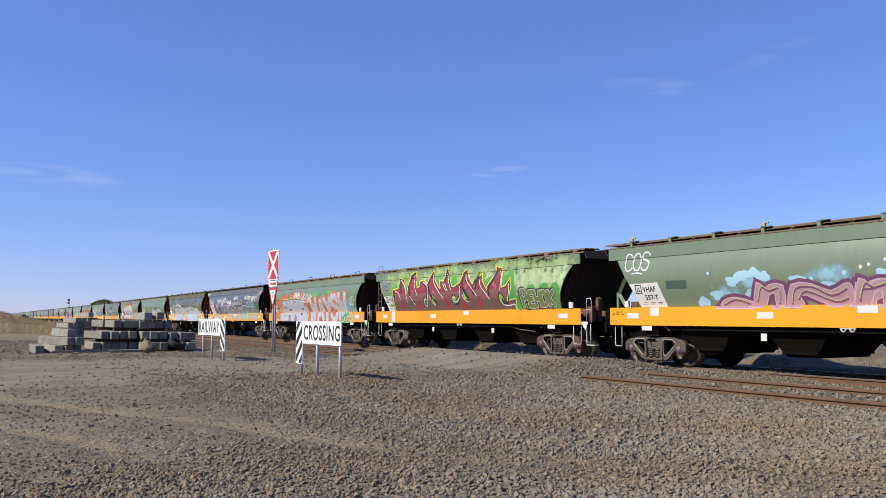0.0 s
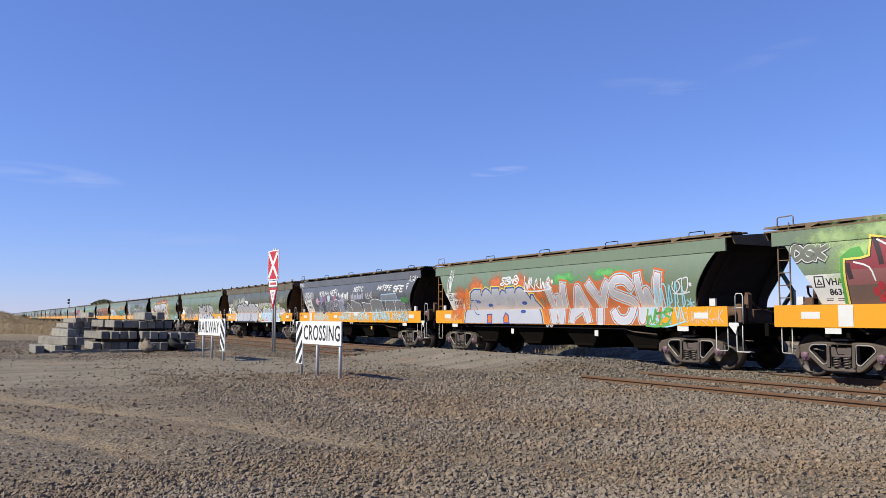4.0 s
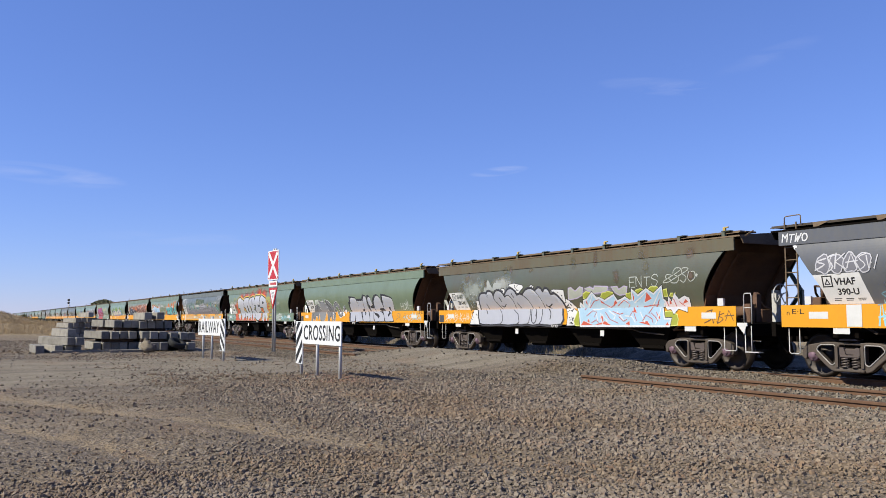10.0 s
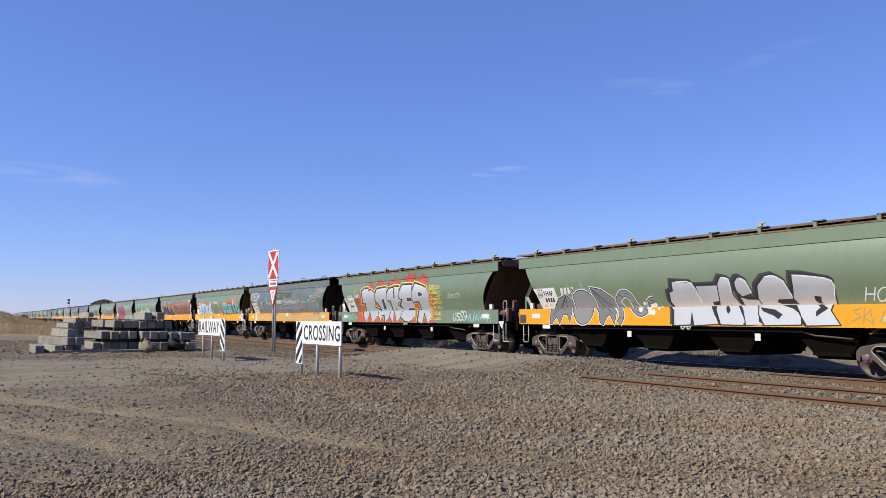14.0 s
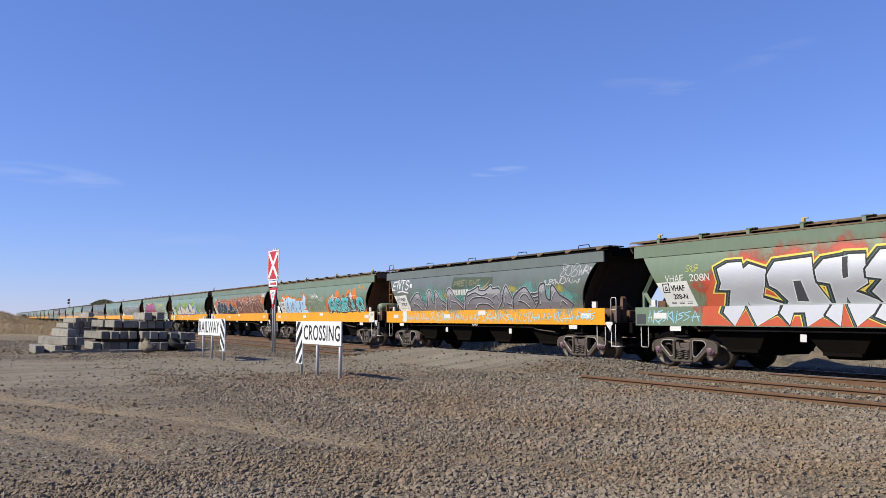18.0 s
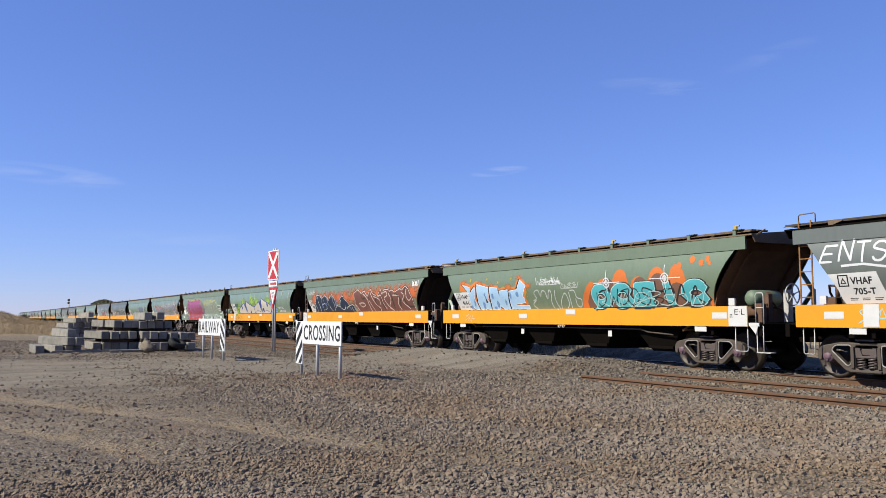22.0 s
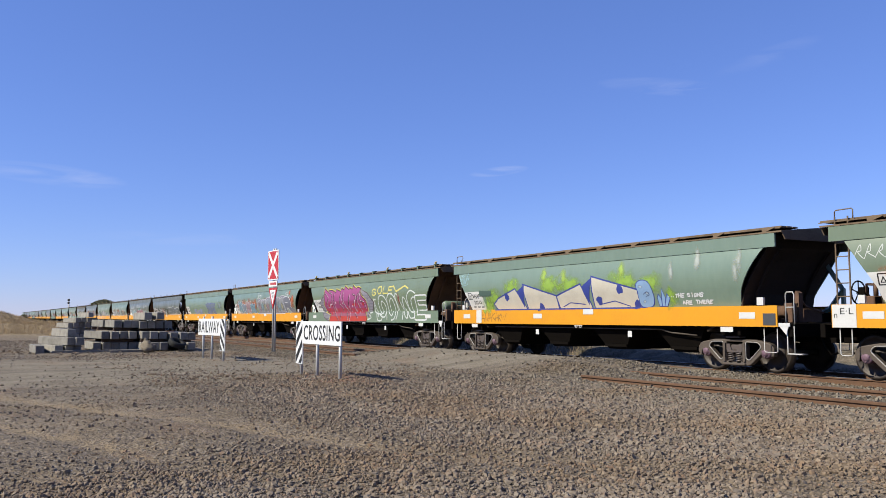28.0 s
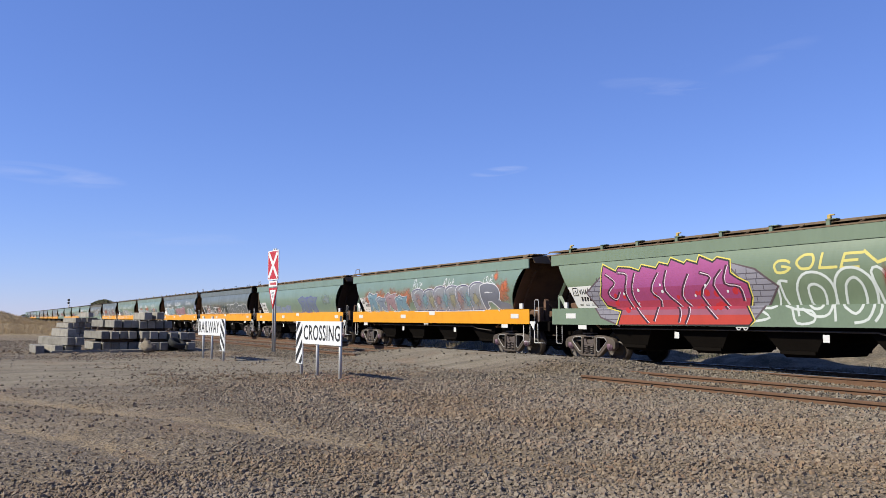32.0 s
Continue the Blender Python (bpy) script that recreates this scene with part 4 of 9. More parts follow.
def wagon(k, paint, sill, roof, ends, decorated):
    near = k < 20
    w = thing("hopper_wagon", pose(0, 0, 0), f"{PAINT_WORDS[paint]} grain hopper wagon with {sill} sill{decorated} on rails", "wagon", "grain train")
    body, sillm = BODY[paint], M_ORANGE if sill == "orange" else M_SILLG
    flip = pose(0, 0, 0, 0, 0, 180)
    one = Matrix()
    for m in (one, flip):
        place("side_panel", shared("side_panel", side_panel, body), w, m)
        place("top_rail", shared("top_rail", top_rail, M_STREAK if paint == "olive" else body), w, m, "rust-streaked top band" if paint == "olive" else "")
        place("sill", shared("sill", sill_beam, sillm), w, m, f"{sill} painted sill")
        place("end_sheet", shared("end_sheet", end_sheet, M_NEARBLACK if ends == "ladder" else M_RUSTY), w, m, "sooty sloping end sheet" if ends == "ladder" else "rusty sloping end sheet")
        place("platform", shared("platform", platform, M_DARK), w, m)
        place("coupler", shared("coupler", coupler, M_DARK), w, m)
        if near:
            place("grab_rail", shared("grab_rail", end_rail, M_STIRRUP), w, m @ pose(0, -1.30, 0), "white grab rail")
            place("end_step", shared("end_step", end_step, M_STIRRUP), w, m @ pose(0, -1.36, 0))
            place("corner_plate", shared("corner_plate", corner_plate, M_WHITE), w, m)
            place("step", shared("step_a", stirrup(6.76, 7.12), M_STIRRUP), w, m @ pose(0, -1.34, 0), "white step iron")
            place("step", shared("step_b", stirrup(-7.05, -6.78), M_STIRRUP), w, m @ pose(0, -1.34, 0), "white step iron")
    dark_roof = roof == "loop" and k != 2
    place("roof", shared("roof", roof_sheet, M_DARK if dark_roof else M_ROOF), w, one, "grimy pitched roof")
    place("walkway", shared("walkway", walkway(True), M_TARRED if dark_roof else M_ROOF), w, one, "grimy roof walkway" if dark_roof else "rusty roof walkway")
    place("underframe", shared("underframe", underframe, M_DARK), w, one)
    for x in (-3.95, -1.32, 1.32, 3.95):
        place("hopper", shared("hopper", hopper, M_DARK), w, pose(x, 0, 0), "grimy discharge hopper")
    if near:
        spots = np.arange(-6.3, 7.0, 1.46)
        for i, x in enumerate(spots):
            if roof == "bracket":
                place("roof_bracket", shared("roof_bracket", roof_bracket, [body, M_DARK]), w, pose(x, -1.36, TOP + 0.03))
                place("roof_brace", shared("roof_brace", roof_brace, M_ROOF), w, pose(x + 0.75, -1.33, TOP + 0.01))
                if i % 3 == 0:
                    place("latch", shared("latch", latch, M_LATCH), w, pose(x + 0.02, -1.35, TOP + 0.172), "yellowed latch")
            else:
                place("roof_tie", shared("roof_tie", roof_tie, M_ROOF), w, pose(x, -1.36, TOP + 0.03))
        if roof != "bracket":
            place("roof_rail", shared("roof_rail_tall", ladder_loop, M_ROOF), w, pose(-6.93, -1.34, TOP + 0.15))
            for x in () if roof == "tie" else (-3.4, -0.2, 3.0, 6.2):
                place("roof_rail", shared("roof_rail", roof_loop, M_DARK), w, pose(x, -1.33, TOP + 0.15))
        if ends == "ladder":
            place("ladder", shared("ladder", end_ladder, M_LADDER if k in (7, 2) else M_ROOF), w, one, "rusty end ladder")
        else:
            for y in (-1.22, 1.22):
                place("end_strut", shared("end_strut", end_post, body), w, pose(0, y, 0))
        place("end_strut", shared("end_strut", end_post, body), w, flip @ pose(0, -1.22, 0))
        if k in (4, 5, 8, 11):
            place("brake_wheel", shared("brake_wheel", brake_wheel, M_STIRRUP), w, pose(7.42, -0.1, 1.84, 0, 0, 90), "white spoked brake wheel")
        # these wheels stand in shade, which is given as a dark colour
        if k in (9, 12):
            place("brake_wheel", shared("brake_wheel", brake_wheel, M_DARK), w, pose(-7.42, -0.1, 1.84, 0, 0, -90), "black spoked brake wheel")
        place("valve_gear", shared("valve_gear", end_valves, M_GEAR), w, one, "grimy valve chest and pipes")
        place("brake_gear", shared("brake_gear", brake_gear, M_GEAR), w, pose(0, 0, 0), "rusty brake cylinder and levers")
        if k in (4, 5, 6, 10, 13):
            end = 1 if k in (10, 13) else -1
            place("stencil_panel", shared("stencil_panel", plate(0.34, 0.27), M_SLATE), w, pose(end * 6.97, -SIDE - 0.0125, 1.25), "dark grey stencil panel")
        if k in (0, 1, 3, 7, 10):
            h = 0.22 if k == 0 else 0.455
            place("notice_panel", shared(f"notice_panel_{h}", plate(0.34, h), M_WHITE), w, pose(-5.42, -SIDE - 0.0135, 1.557 - h / 2), "white notice panel with worn small print")
        if k in (8, 9):
            place("end_patch", shared("end_patch", end_patch, [M_WHITE, M_BLACK]), w, one if k == 9 else pose(13.79, 0, 0), "white end patch with black letters")
        if k in (0, 3, 5):
            place("stencil", shared("stencil", stencil_letters, M_BLACK), w, one if k != 5 else pose(13.7, 0, 0.08), "black stencilled letters")
        if k in (8, 11):
            place("air_tank", shared("air_tank", air_tank, M_SILLG), w, pose(6.95, -0.55, 1.75), "grey-green air reservoir")
        place("pipe", shared("pipe", pipe_run, M_STEEL), w, one)
        place("lifting_eyes", shared("lifting_eyes", frame_loops, M_STIRRUP), w, pose(0.15, -SIDE - 0.02, SILL0 - 0.03))
        for x in (-BOGIE, BOGIE):
            place("jacking_plate", shared("jacking_plate", plate(0.38, 0.12), M_WHITE), w, pose(x, -SIDE + 0.0, SILL0 - 0.072), "white jacking plate")
        for x in (-2.0, 2.3):
            place("marker_plate", shared("marker_plate", plate(0.16, 0.165), M_MARKY if k == 3 else M_WHITE), w, pose(x, -SIDE + 0.05, 0.84, 0, 3 if x < 0 else 0), "yellow square marker plate" if k == 3 else "white square marker plate")
        for x in (-6.25, -1.9, 0.6, 6.35):
            if not (sill == "orange" and k in (2, 4, 5) and abs(x) < 3 or k in (6, 11) and abs(x) < 3):
                place("reflector", shared("reflector", plate(0.46 if x != 0.6 else 0.28, 0.15), M_WHITE), w, pose(x, -SIDE - 0.0125, 1.34 if x != 0.6 else 1.46), "white reflector strip")
        place("bracket_box", shared("bracket_box", plate(0.18, 0.18, 0.06), M_WHITE), w, pose(6.74, -SIDE + 0.03, SILL1 + 0.1), "small white box")
        place("bracket_box", shared("bracket_box_small", plate(0.15, 0.17, 0.06), M_WHITE), w, pose(-6.5, -SIDE + 0.05, SILL1 + 0.1), "small white box")
        place("data_panel", shared("data_panel" + NUMBERS.get(k, ""), data_panel(NUMBERS.get(k, "")), [M_WHITE, M_BLACK]), w, one, "white stencilled data panel")
    for x in (-BOGIE, BOGIE):
        bogie(w, x)
    WAGONS.append(w)
    return w


M_MARKY = mat("marker_yellow", (0.62, 0.36, 0.06), 0.5, patch=6)
# near-black brown for the end sheets of the ladder wagons
M_NEARBLACK = mat("sooty_end_sheet", (0.028, 0.02, 0.015), 0.9, dark=(0.012, 0.009, 0.007), light=(0.06, 0.04, 0.028), patch=1.2, mix=0.8)
M_LADDER = mat("orange_rust", (0.36, 0.17, 0.055), 0.8, dark=(0.16, 0.07, 0.03), patch=5)
M_GEAR = mat("brake_rust", (0.14, 0.075, 0.045), 0.8, dark=(0.05, 0.032, 0.024), light=(0.2, 0.12, 0.08), patch=5, mix=0.7)
M_TARRED = mat("tarred_walkway", (0.075, 0.06, 0.048), 0.85, dark=(0.03, 0.025, 0.02), light=(0.13, 0.10, 0.075), patch=2.5, mix=0.8)
M_SLATE = mat("stencil_slate", (0.06, 0.065, 0.075), 0.6, patch=6)
M_STREAK = mat("rust_streaked_olive", (0.135, 0.115, 0.072), 0.5, dark=(0.115, 0.068, 0.038), light=(0.125, 0.14, 0.10), patch=1.1, grain=8, mix=0.8, bump=0.05, stretch=(1, 1, 0.2))
M_LATCH = mat("latch_yellow", (0.5, 0.36, 0.12), 0.6, patch=6)


# ---- spray paint on the wagon sides ----
def paint(c):
    if c == CHROME:
        return mat("spray_chrome", c, 0.60, 0.8, dark=(0.62, 0.63, 0.68), light=(0.8, 0.81, 0.84), patch=2.2, grain=22, mix=0.4, bump=0.03, spec=0.4)
    name = "spray_" + "_".join(str(int(v * 100)) for v in c)
    return mat(name, c, 0.7, dark=tuple(v * 0.74 for v in c), patch=2.2, grain=22, mix=0.5, bump=0.03, spec=0.35)


def mist(c):
    """Soft-edged spray: paint that thins out towards the rim of its patch."""
    name = "mist_" + "_".join(str(int(v * 100)) for v in c)
    if name in MATS:
        return MATS[name]
    m = bpy.data.materials.new(name)
    m.use_nodes = True
    n, l = m.node_tree.nodes, m.node_tree.links
    b = n["Principled BSDF"]
    b.inputs["Base Color"].default_value, b.inputs["Roughness"].default_value = (*aged(c), 1), 0.55
    uv, noi, sep = n.new("ShaderNodeUVMap"), n.new("ShaderNodeTexNoise"), n.new("ShaderNodeSeparateXYZ")
    tc = n.new("ShaderNodeTexCoord")
    l.new(tc.outputs["Object"], noi.inputs["Vector"])
    noi.inputs["Scale"].default_value, noi.inputs["Detail"].default_value = 5.0, 5
    l.new(uv.outputs[0], sep.inputs[0])
    add = n.new("ShaderNodeMath")
    add.operation = "MULTIPLY_ADD"
    add.inputs[1].default_value, add.inputs[2].default_value = 1.3, -0.65
    l.new(noi.outputs["Fac"], add.inputs[0])
    s = n.new("ShaderNodeMath")
    s.operation = "ADD"
    l.new(sep.outputs[0], s.inputs[0])
    l.new(add.outputs[0], s.inputs[1])
    r = n.new("ShaderNodeMapRange")
    r.interpolation_type = "SMOOTHSTEP"
    r.inputs["From Min"].default_value, r.inputs["From Max"].default_value, r.inputs["To Max"].default_value = 0.10, 0.95, 0.9
    l.new(s.outputs[0], r.inputs["Value"])
    l.new(r.outputs[0], b.inputs["Alpha"])
    MATS[name] = m
    return m


# brush letters as strokes on a grid of 4 x 6
STROKES = {"A": "00 25 40/11 32", "B": "00 06 36 44 33 03/33 41 30 00", "C": "45 36 16 04 02 10 30 41", "D": "00 06 26 44 42 20 00", "E": "46 06 00 40/03 33", "F": "00 06 46/03 33",
           "G": "45 36 16 04 02 10 30 42 23", "H": "00 06/40 46/03 43", "I": "20 26", "K": "00 06/46 03 40", "L": "06 00 40", "M": "00 06 23 46 40", "N": "00 06 40 46", "O": "10 02 04 16 36 44 42 30 10",
           "P": "00 06 36 45 44 33 03", "R": "00 06 36 45 44 33 03/23 40", "S": "45 36 16 05 04 33 42 30 10 01", "T": "06 46/26 20", "U": "06 01 10 30 41 46", "W": "06 10 24 30 46", "X": "00 46/06 40",
           "Y": "06 23 46/23 20", "V": "06 20 46", "?": "05 16 36 45 24 22/20 21", "*": "13 33/22 24/12 34/14 32", "a": "00 16 26 40/12 32"}
GLYPHS = {}


def glyph(ch, offset):
    key = (ch, round(offset, 3))
    if key not in GLYPHS:
        GLYPHS[key] = text_mesh(ch, 1.0, offset)
    return GLYPHS[key]


def clip(pts, z, above):
    """The part of an outline above or below the height z."""
    out = []
    for (a, b), (c, d) in zip(pts, pts[1:] + pts[:1]):
        ina, inb = (b >= z) == above, (d >= z) == above
        if ina:
            out.append((a, b))
        if ina != inb and abs(d - b) > 1e-9:
            t = (z - b) / (d - b)
            out.append((a + (c - a) * t, z))
    return out


def bent(pts, sub=3):
    """A smooth line through the points."""
    out = []
    for i in range(len(pts) - 1):
        p0, p1, p2, p3 = Vector(pts[max(i - 1, 0)]), Vector(pts[i]), Vector(pts[i + 1]), Vector(pts[min(i + 2, len(pts) - 1)])
        for k in range(sub):
            t = k / sub
            v = 0.5 * (2 * p1 + (p2 - p0) * t + (2 * p0 - 5 * p1 + 4 * p2 - p3) * t * t + (3 * p1 - p0 - 3 * p2 + p3) * t**3)
            out.append((v.x, v.y))
    return out + [tuple(pts[-1])]


def marks(text):
    """Pairs of centimetres along and up the wagon side, as points."""
    v = [int(q) / 100 for q in text.split()]
    return list(zip(v[::2], v[1::2]))


class Mural:
    """One painted piece on a wagon's near side; shapes lie over one another in the order of painting."""

    def __init__(self, wagon_ob, label, base=0.0145):
        self.w, self.label, self.depth, self.bm, self.mats = wagon_ob, label, SIDE + base, bmesh.new(), []
        self.uv = self.bm.loops.layers.uv.new("rim")
        self.rnd = random.Random(label + wagon_ob.name)

    def slot(self, m):
        if m not in self.mats:
            self.mats.append(m)
        return self.mats.index(m)

    def poly(self, pts, col, split=None):
        self.banded(pts, [(split[0], col)] if split else [], split[1] if split else col)

    def banded(self, pts, cuts, low):
        """A filled outline in level bands: cuts are (height, colour above it), the highest first."""
        self.depth += 0.00022
        vs, _, tris, *_ = mathutils.geometry.delaunay_2d_cdt([Vector(p) for p in pts], [], [list(range(len(pts)))], 1, 1e-5)
        for tri in tris:
            rest = [tuple(vs[i]) for i in tri]
            for z, col in cuts + [(-1.0, low)]:
                hi, rest = clip(rest, z, True), clip(rest, z, False)
                if len(hi) > 2:
                    self.bm.faces.new([self.bm.verts.new((u, -self.depth, h)) for u, h in hi]).material_index = self.slot(paint(col))

    def grown(self, pts, d):
        """An outline pushed out by d."""
        out, n = [], len(pts)
        area = sum(pts[i][0] * pts[(i + 1) % n][1] - pts[(i + 1) % n][0] * pts[i][1] for i in range(n))
        sgn = 1 if area > 0 else -1
        for i in range(n):
            a, b, c = Vector(pts[i - 1]), Vector(pts[i]), Vector(pts[(i + 1) % n])
            e, f = b - a, c - b
            if e.length < 1e-6 or f.length < 1e-6:
                out.append(tuple(b))
                continue
            n1, n2 = Vector((e.y, -e.x)).normalized(), Vector((f.y, -f.x)).normalized()
            m = n1 + n2
            k = max(0.5, m.length_squared / 2)
            v = b + m / k * d * sgn
            out.append((v.x, v.y))
        return out

    def shape(self, pts, fill, line=None, w=0.04, split=None, gleam=None):
        if gleam:
            self.poly(self.grown(pts, w * 1.9), gleam)
        if line:
            self.poly(self.grown(pts, w), line)
        self.poly(pts, fill, split)

    def stroke(self, pts, w, col):
        self.depth += 0.00022
        mi, left, right, n = self.slot(paint(col)), [], [], len(pts)
        for i, p in enumerate(pts):
            a, b = Vector(pts[max(i - 1, 0)]), Vector(pts[min(i + 1, n - 1)])
            d = (b - a).normalized() if (b - a).length > 1e-6 else Vector((1, 0))
            q = Vector((-d.y, d.x)) * w / 2
            left.append(self.bm.verts.new((p[0] + q.x, -self.depth, p[1] + q.y)))
            right.append(self.bm.verts.new((p[0] - q.x, -self.depth, p[1] - q.y)))
        for i in range(n - 1):
            self.bm.faces.new((left[i], right[i], right[i + 1], left[i + 1])).material_index = mi

    def ring(self, pts, w, col):
        self.stroke(list(pts) + [pts[0], pts[1]], w, col)

    def oval(self, u, z, ru, rz, wob=0.0, n=18, turn=0.0):
        out, ph = [], self.rnd.uniform(0, 6)
        for i in range(n):
            t = 2 * math.pi * i / n
            k = 1 + wob * math.sin(3 * t + ph) + wob * 0.6 * math.sin(5 * t + 2 * ph)
            a, b = ru * k * math.cos(t), rz * k * math.sin(t)
            out.append((u + a * math.cos(turn) - b * math.sin(turn), z + a * math.sin(turn) + b * math.cos(turn)))
        return out

    def cloud(self, u0, u1, z0, z1, col, lobes=8):
        """Flat sprayed background with a lumpy upper edge."""
        n, top = lobes * 6, []
        ph = [self.rnd.uniform(0.65, 1.0) for _ in range(lobes + 1)]
        for i in range(n + 1):
            t = i / n
            k = min(int(t * lobes), lobes - 1)
            bump = abs(math.sin(math.pi * t * lobes)) ** 0.6
            h = (z1 - z0) * (0.62 * ph[k] + 0.38 * bump * ph[k]) * min(1, 5 * t + 0.35, 5 * (1 - t) + 0.35)
            top.append((u0 + (u1 - u0) * t, z0 + h))
        self.poly([(u0, z0)] + top + [(u1, z0)], col)

    def soft(self, u, z, ru, rz, col):
        self.depth += 0.00022
        mi = self.slot(mist(col))
        c = self.bm.verts.new((u, -self.depth, z))
        rim = [self.bm.verts.new((u + ru * math.cos(t), -self.depth, max(z + rz * math.sin(t), SILL0 + 0.01))) for t in [2 * math.pi * k / 20 for k in range(20)]]
        for i in range(20):
            f = self.bm.faces.new((c, rim[i], rim[(i + 1) % 20]))
            f.material_index = mi
            f.loops[0][self.uv].uv, f.loops[1][self.uv].uv, f.loops[2][self.uv].uv = (1, 0), (0, 0), (0, 0)

    def word(self, text, u0, u1, z0, z1, coats, slant=0.0, jitter=0.06, overlap=1.1, split=None, rise=0.0):
        """Big letters: coats are (thickness, colour, shift u, shift z), bottom coat first."""
        n = len(text)
        cell = (u1 - u0) / n
        spots = [(self.rnd.uniform(-jitter, jitter), self.rnd.uniform(0, jitter) * 2, self.rnd.uniform(-jitter, jitter) * 2) for _ in text]
        for coat_i, (off, col, du, dz) in enumerate(coats):
            for i, ch in enumerate(text):
                if ch == " ":
                    continue
                base, _ = glyph(ch, 0.0)
                vs, fs = glyph(ch, off * 0.42)
                x0, x1, y0, y1 = min(v[0] for v in base), max(v[0] for v in base), min(v[1] for v in base), max(v[1] for v in base)
                if x1 - x0 < 0.2:
                    x0, x1 = x0 - 0.12, x1 + 0.12
                du_, top, lean = spots[i]
                hz = (z1 - z0) * (1 - top) + rise * (i / max(n - 1, 1))
                pts = []
                for x, y in vs:
                    a, b = (x - x0) / (x1 - x0), (y - y0) / (y1 - y0)
                    pts.append((u0 + cell * (i + 0.5 + (a - 0.5) * overlap * (1 + 0.12 * math.sin(3 * b + i))) + du_ + (slant + lean) * (b - 0.5) * (z1 - z0) + du, z0 + b * hz + dz))
                self.depth += 0.0005
                last = split if coat_i == len(coats) - 1 else None
                for f in fs:
                    tri = [pts[k] for k in f]
                    bits = [(tri, col)] if not last else [(clip(tri, last[0], True), col), (clip(tri, last[0], False), last[1])]
                    for bit, c in bits:
                        if len(bit) > 2:
                            try:
                                self.bm.faces.new([self.bm.verts.new((u, -self.depth, z)) for u, z in bit]).material_index = self.slot(paint(c))
                            except ValueError:
                                pass

    def hand(self, text, u0, u1, z0, z1, coats, w, slant=0.0, jitter=0.05, fit=0.8, split=None, rise=0.0):
        """Letters built of broad strokes; coats are (extra width, colour, shift u, shift z), bottom coat first."""
        n = len(text)
        cell, h = (u1 - u0) / n, z1 - z0
        spots = [(self.rnd.uniform(-jitter, jitter) * cell, self.rnd.uniform(1 - 2 * jitter, 1 + jitter), self.rnd.uniform(-jitter, jitter) * 2, self.rnd.uniform(-jitter, jitter) * h) for _ in text]
        lines = []
        for i, ch in enumerate(text):
            for run in STROKES.get(ch, "").split("/"):
                pts = []
                for q in run.split():
                    a, b = int(q[0]) / 4, int(q[1]) / 6
                    du, tall, lean, dz = spots[i]
                    zz = z0 + w / 2 + dz + b * ((h - w) * tall + rise * i / max(1, n - 1))
                    pts.append((u0 + cell * (i + 0.5) + (a - 0.5) * (cell * fit) + du + (slant + lean) * (b - 0.5) * h + 0.04 * cell * math.sin(5 * b + 2 * i), zz))
                if len(pts) > 5 and ch in "OCSGDPRBU":
                    pts = bent(pts, 2)
                if pts:
                    lines.append(pts)
        for k, (extra, col, du, dz) in enumerate(coats):
            last = split if k == len(coats) - 1 else None
            for pts in lines:
                self.depth += 0.0003
                d, r = self.depth, w / 2 + extra
                pieces = []
                for (a, b), (c, e) in zip(pts, pts[1:]):
                    v = Vector((c - a, e - b)).normalized()
                    q = Vector((-v.y, v.x)) * r
                    pieces.append([(a + q.x, b + q.y), (a - q.x, b - q.y), (c - q.x, e - q.y), (c + q.x, e + q.y)])
                for j, (a, b) in enumerate(pts):
                    ends = j in (0, len(pts) - 1)
                    v = Vector(pts[1]) - Vector(pts[0]) if j == 0 else Vector(pts[j]) - Vector(pts[j - 1])
                    t0 = math.atan2(v.y, v.x) + math.pi / 4
                    rr = r * (1.25 if ends else 1.02)
                    pieces.append([(a + rr * math.cos(t0 + m_ * math.pi / (2 if ends else 4)), b + rr * math.sin(t0 + m_ * math.pi / (2 if ends else 4))) for m_ in range(4 if ends else 8)])
                for i, pc in enumerate(pieces):
                    dd = d + 0.00001 * i
                    for bit, c in ([(pc, col)] if not last else [(clip(pc, last[0], True), col), (clip(pc, last[0], False), last[1])]):
                        if len(bit) > 2:
                            f = self.bm.faces.new([self.bm.verts.new((u + du, -dd, max(z + dz, SILL0 + 0.005))) for u, z in bit])
                            f.material_index = self.slot(paint(c))

    def plain(self, text, u0, u1, z0, z1, col, off=0.0, slant=0.0):
        self.hand(text, u0, u1, z0, z1, [(0, col, 0, 0)], 0.03 + 0.6 * off, slant + 0.08, 0.09, 0.72)

    def scrawl(self, u0, u1, z0, z1, col, n=5, w=0.035, slant=0.25):
        """A fast cursive tag that spells nothing: looping strokes in a few runs, with flourishes."""
        r, cell, h = self.rnd, (u1 - u0) / n, z1 - z0
        run = []

        def lay():
            if len(run) > 2:
                self.stroke(bent([(a + slant * (b - z0) * 0.6, b) for a, b in run], 5), w * r.uniform(0.7, 1.0), col)
            run.clear()
        for i in range(n):
            u, k = u0 + cell * i, r.uniform(0.7, 1.15)
            kind = r.randrange(4)
            shape = (((0.1, 0.9), (0.0, 0.3), (0.35, 0.0), (0.75, 0.35), (0.65, 0.9), (0.3, 0.85)), ((0.0, 0.05), (0.3, 1.0), (0.5, 0.55), (0.25, 0.45), (0.9, 0.0)),
                     ((0.9, 0.9), (0.3, 1.0), (0.2, 0.65), (0.8, 0.35), (0.55, 0.0), (0.0, 0.12)), ((0.1, 1.0), (0.2, 0.0), (0.45, 0.6), (0.7, 0.05), (1.0, 1.0)))[kind]
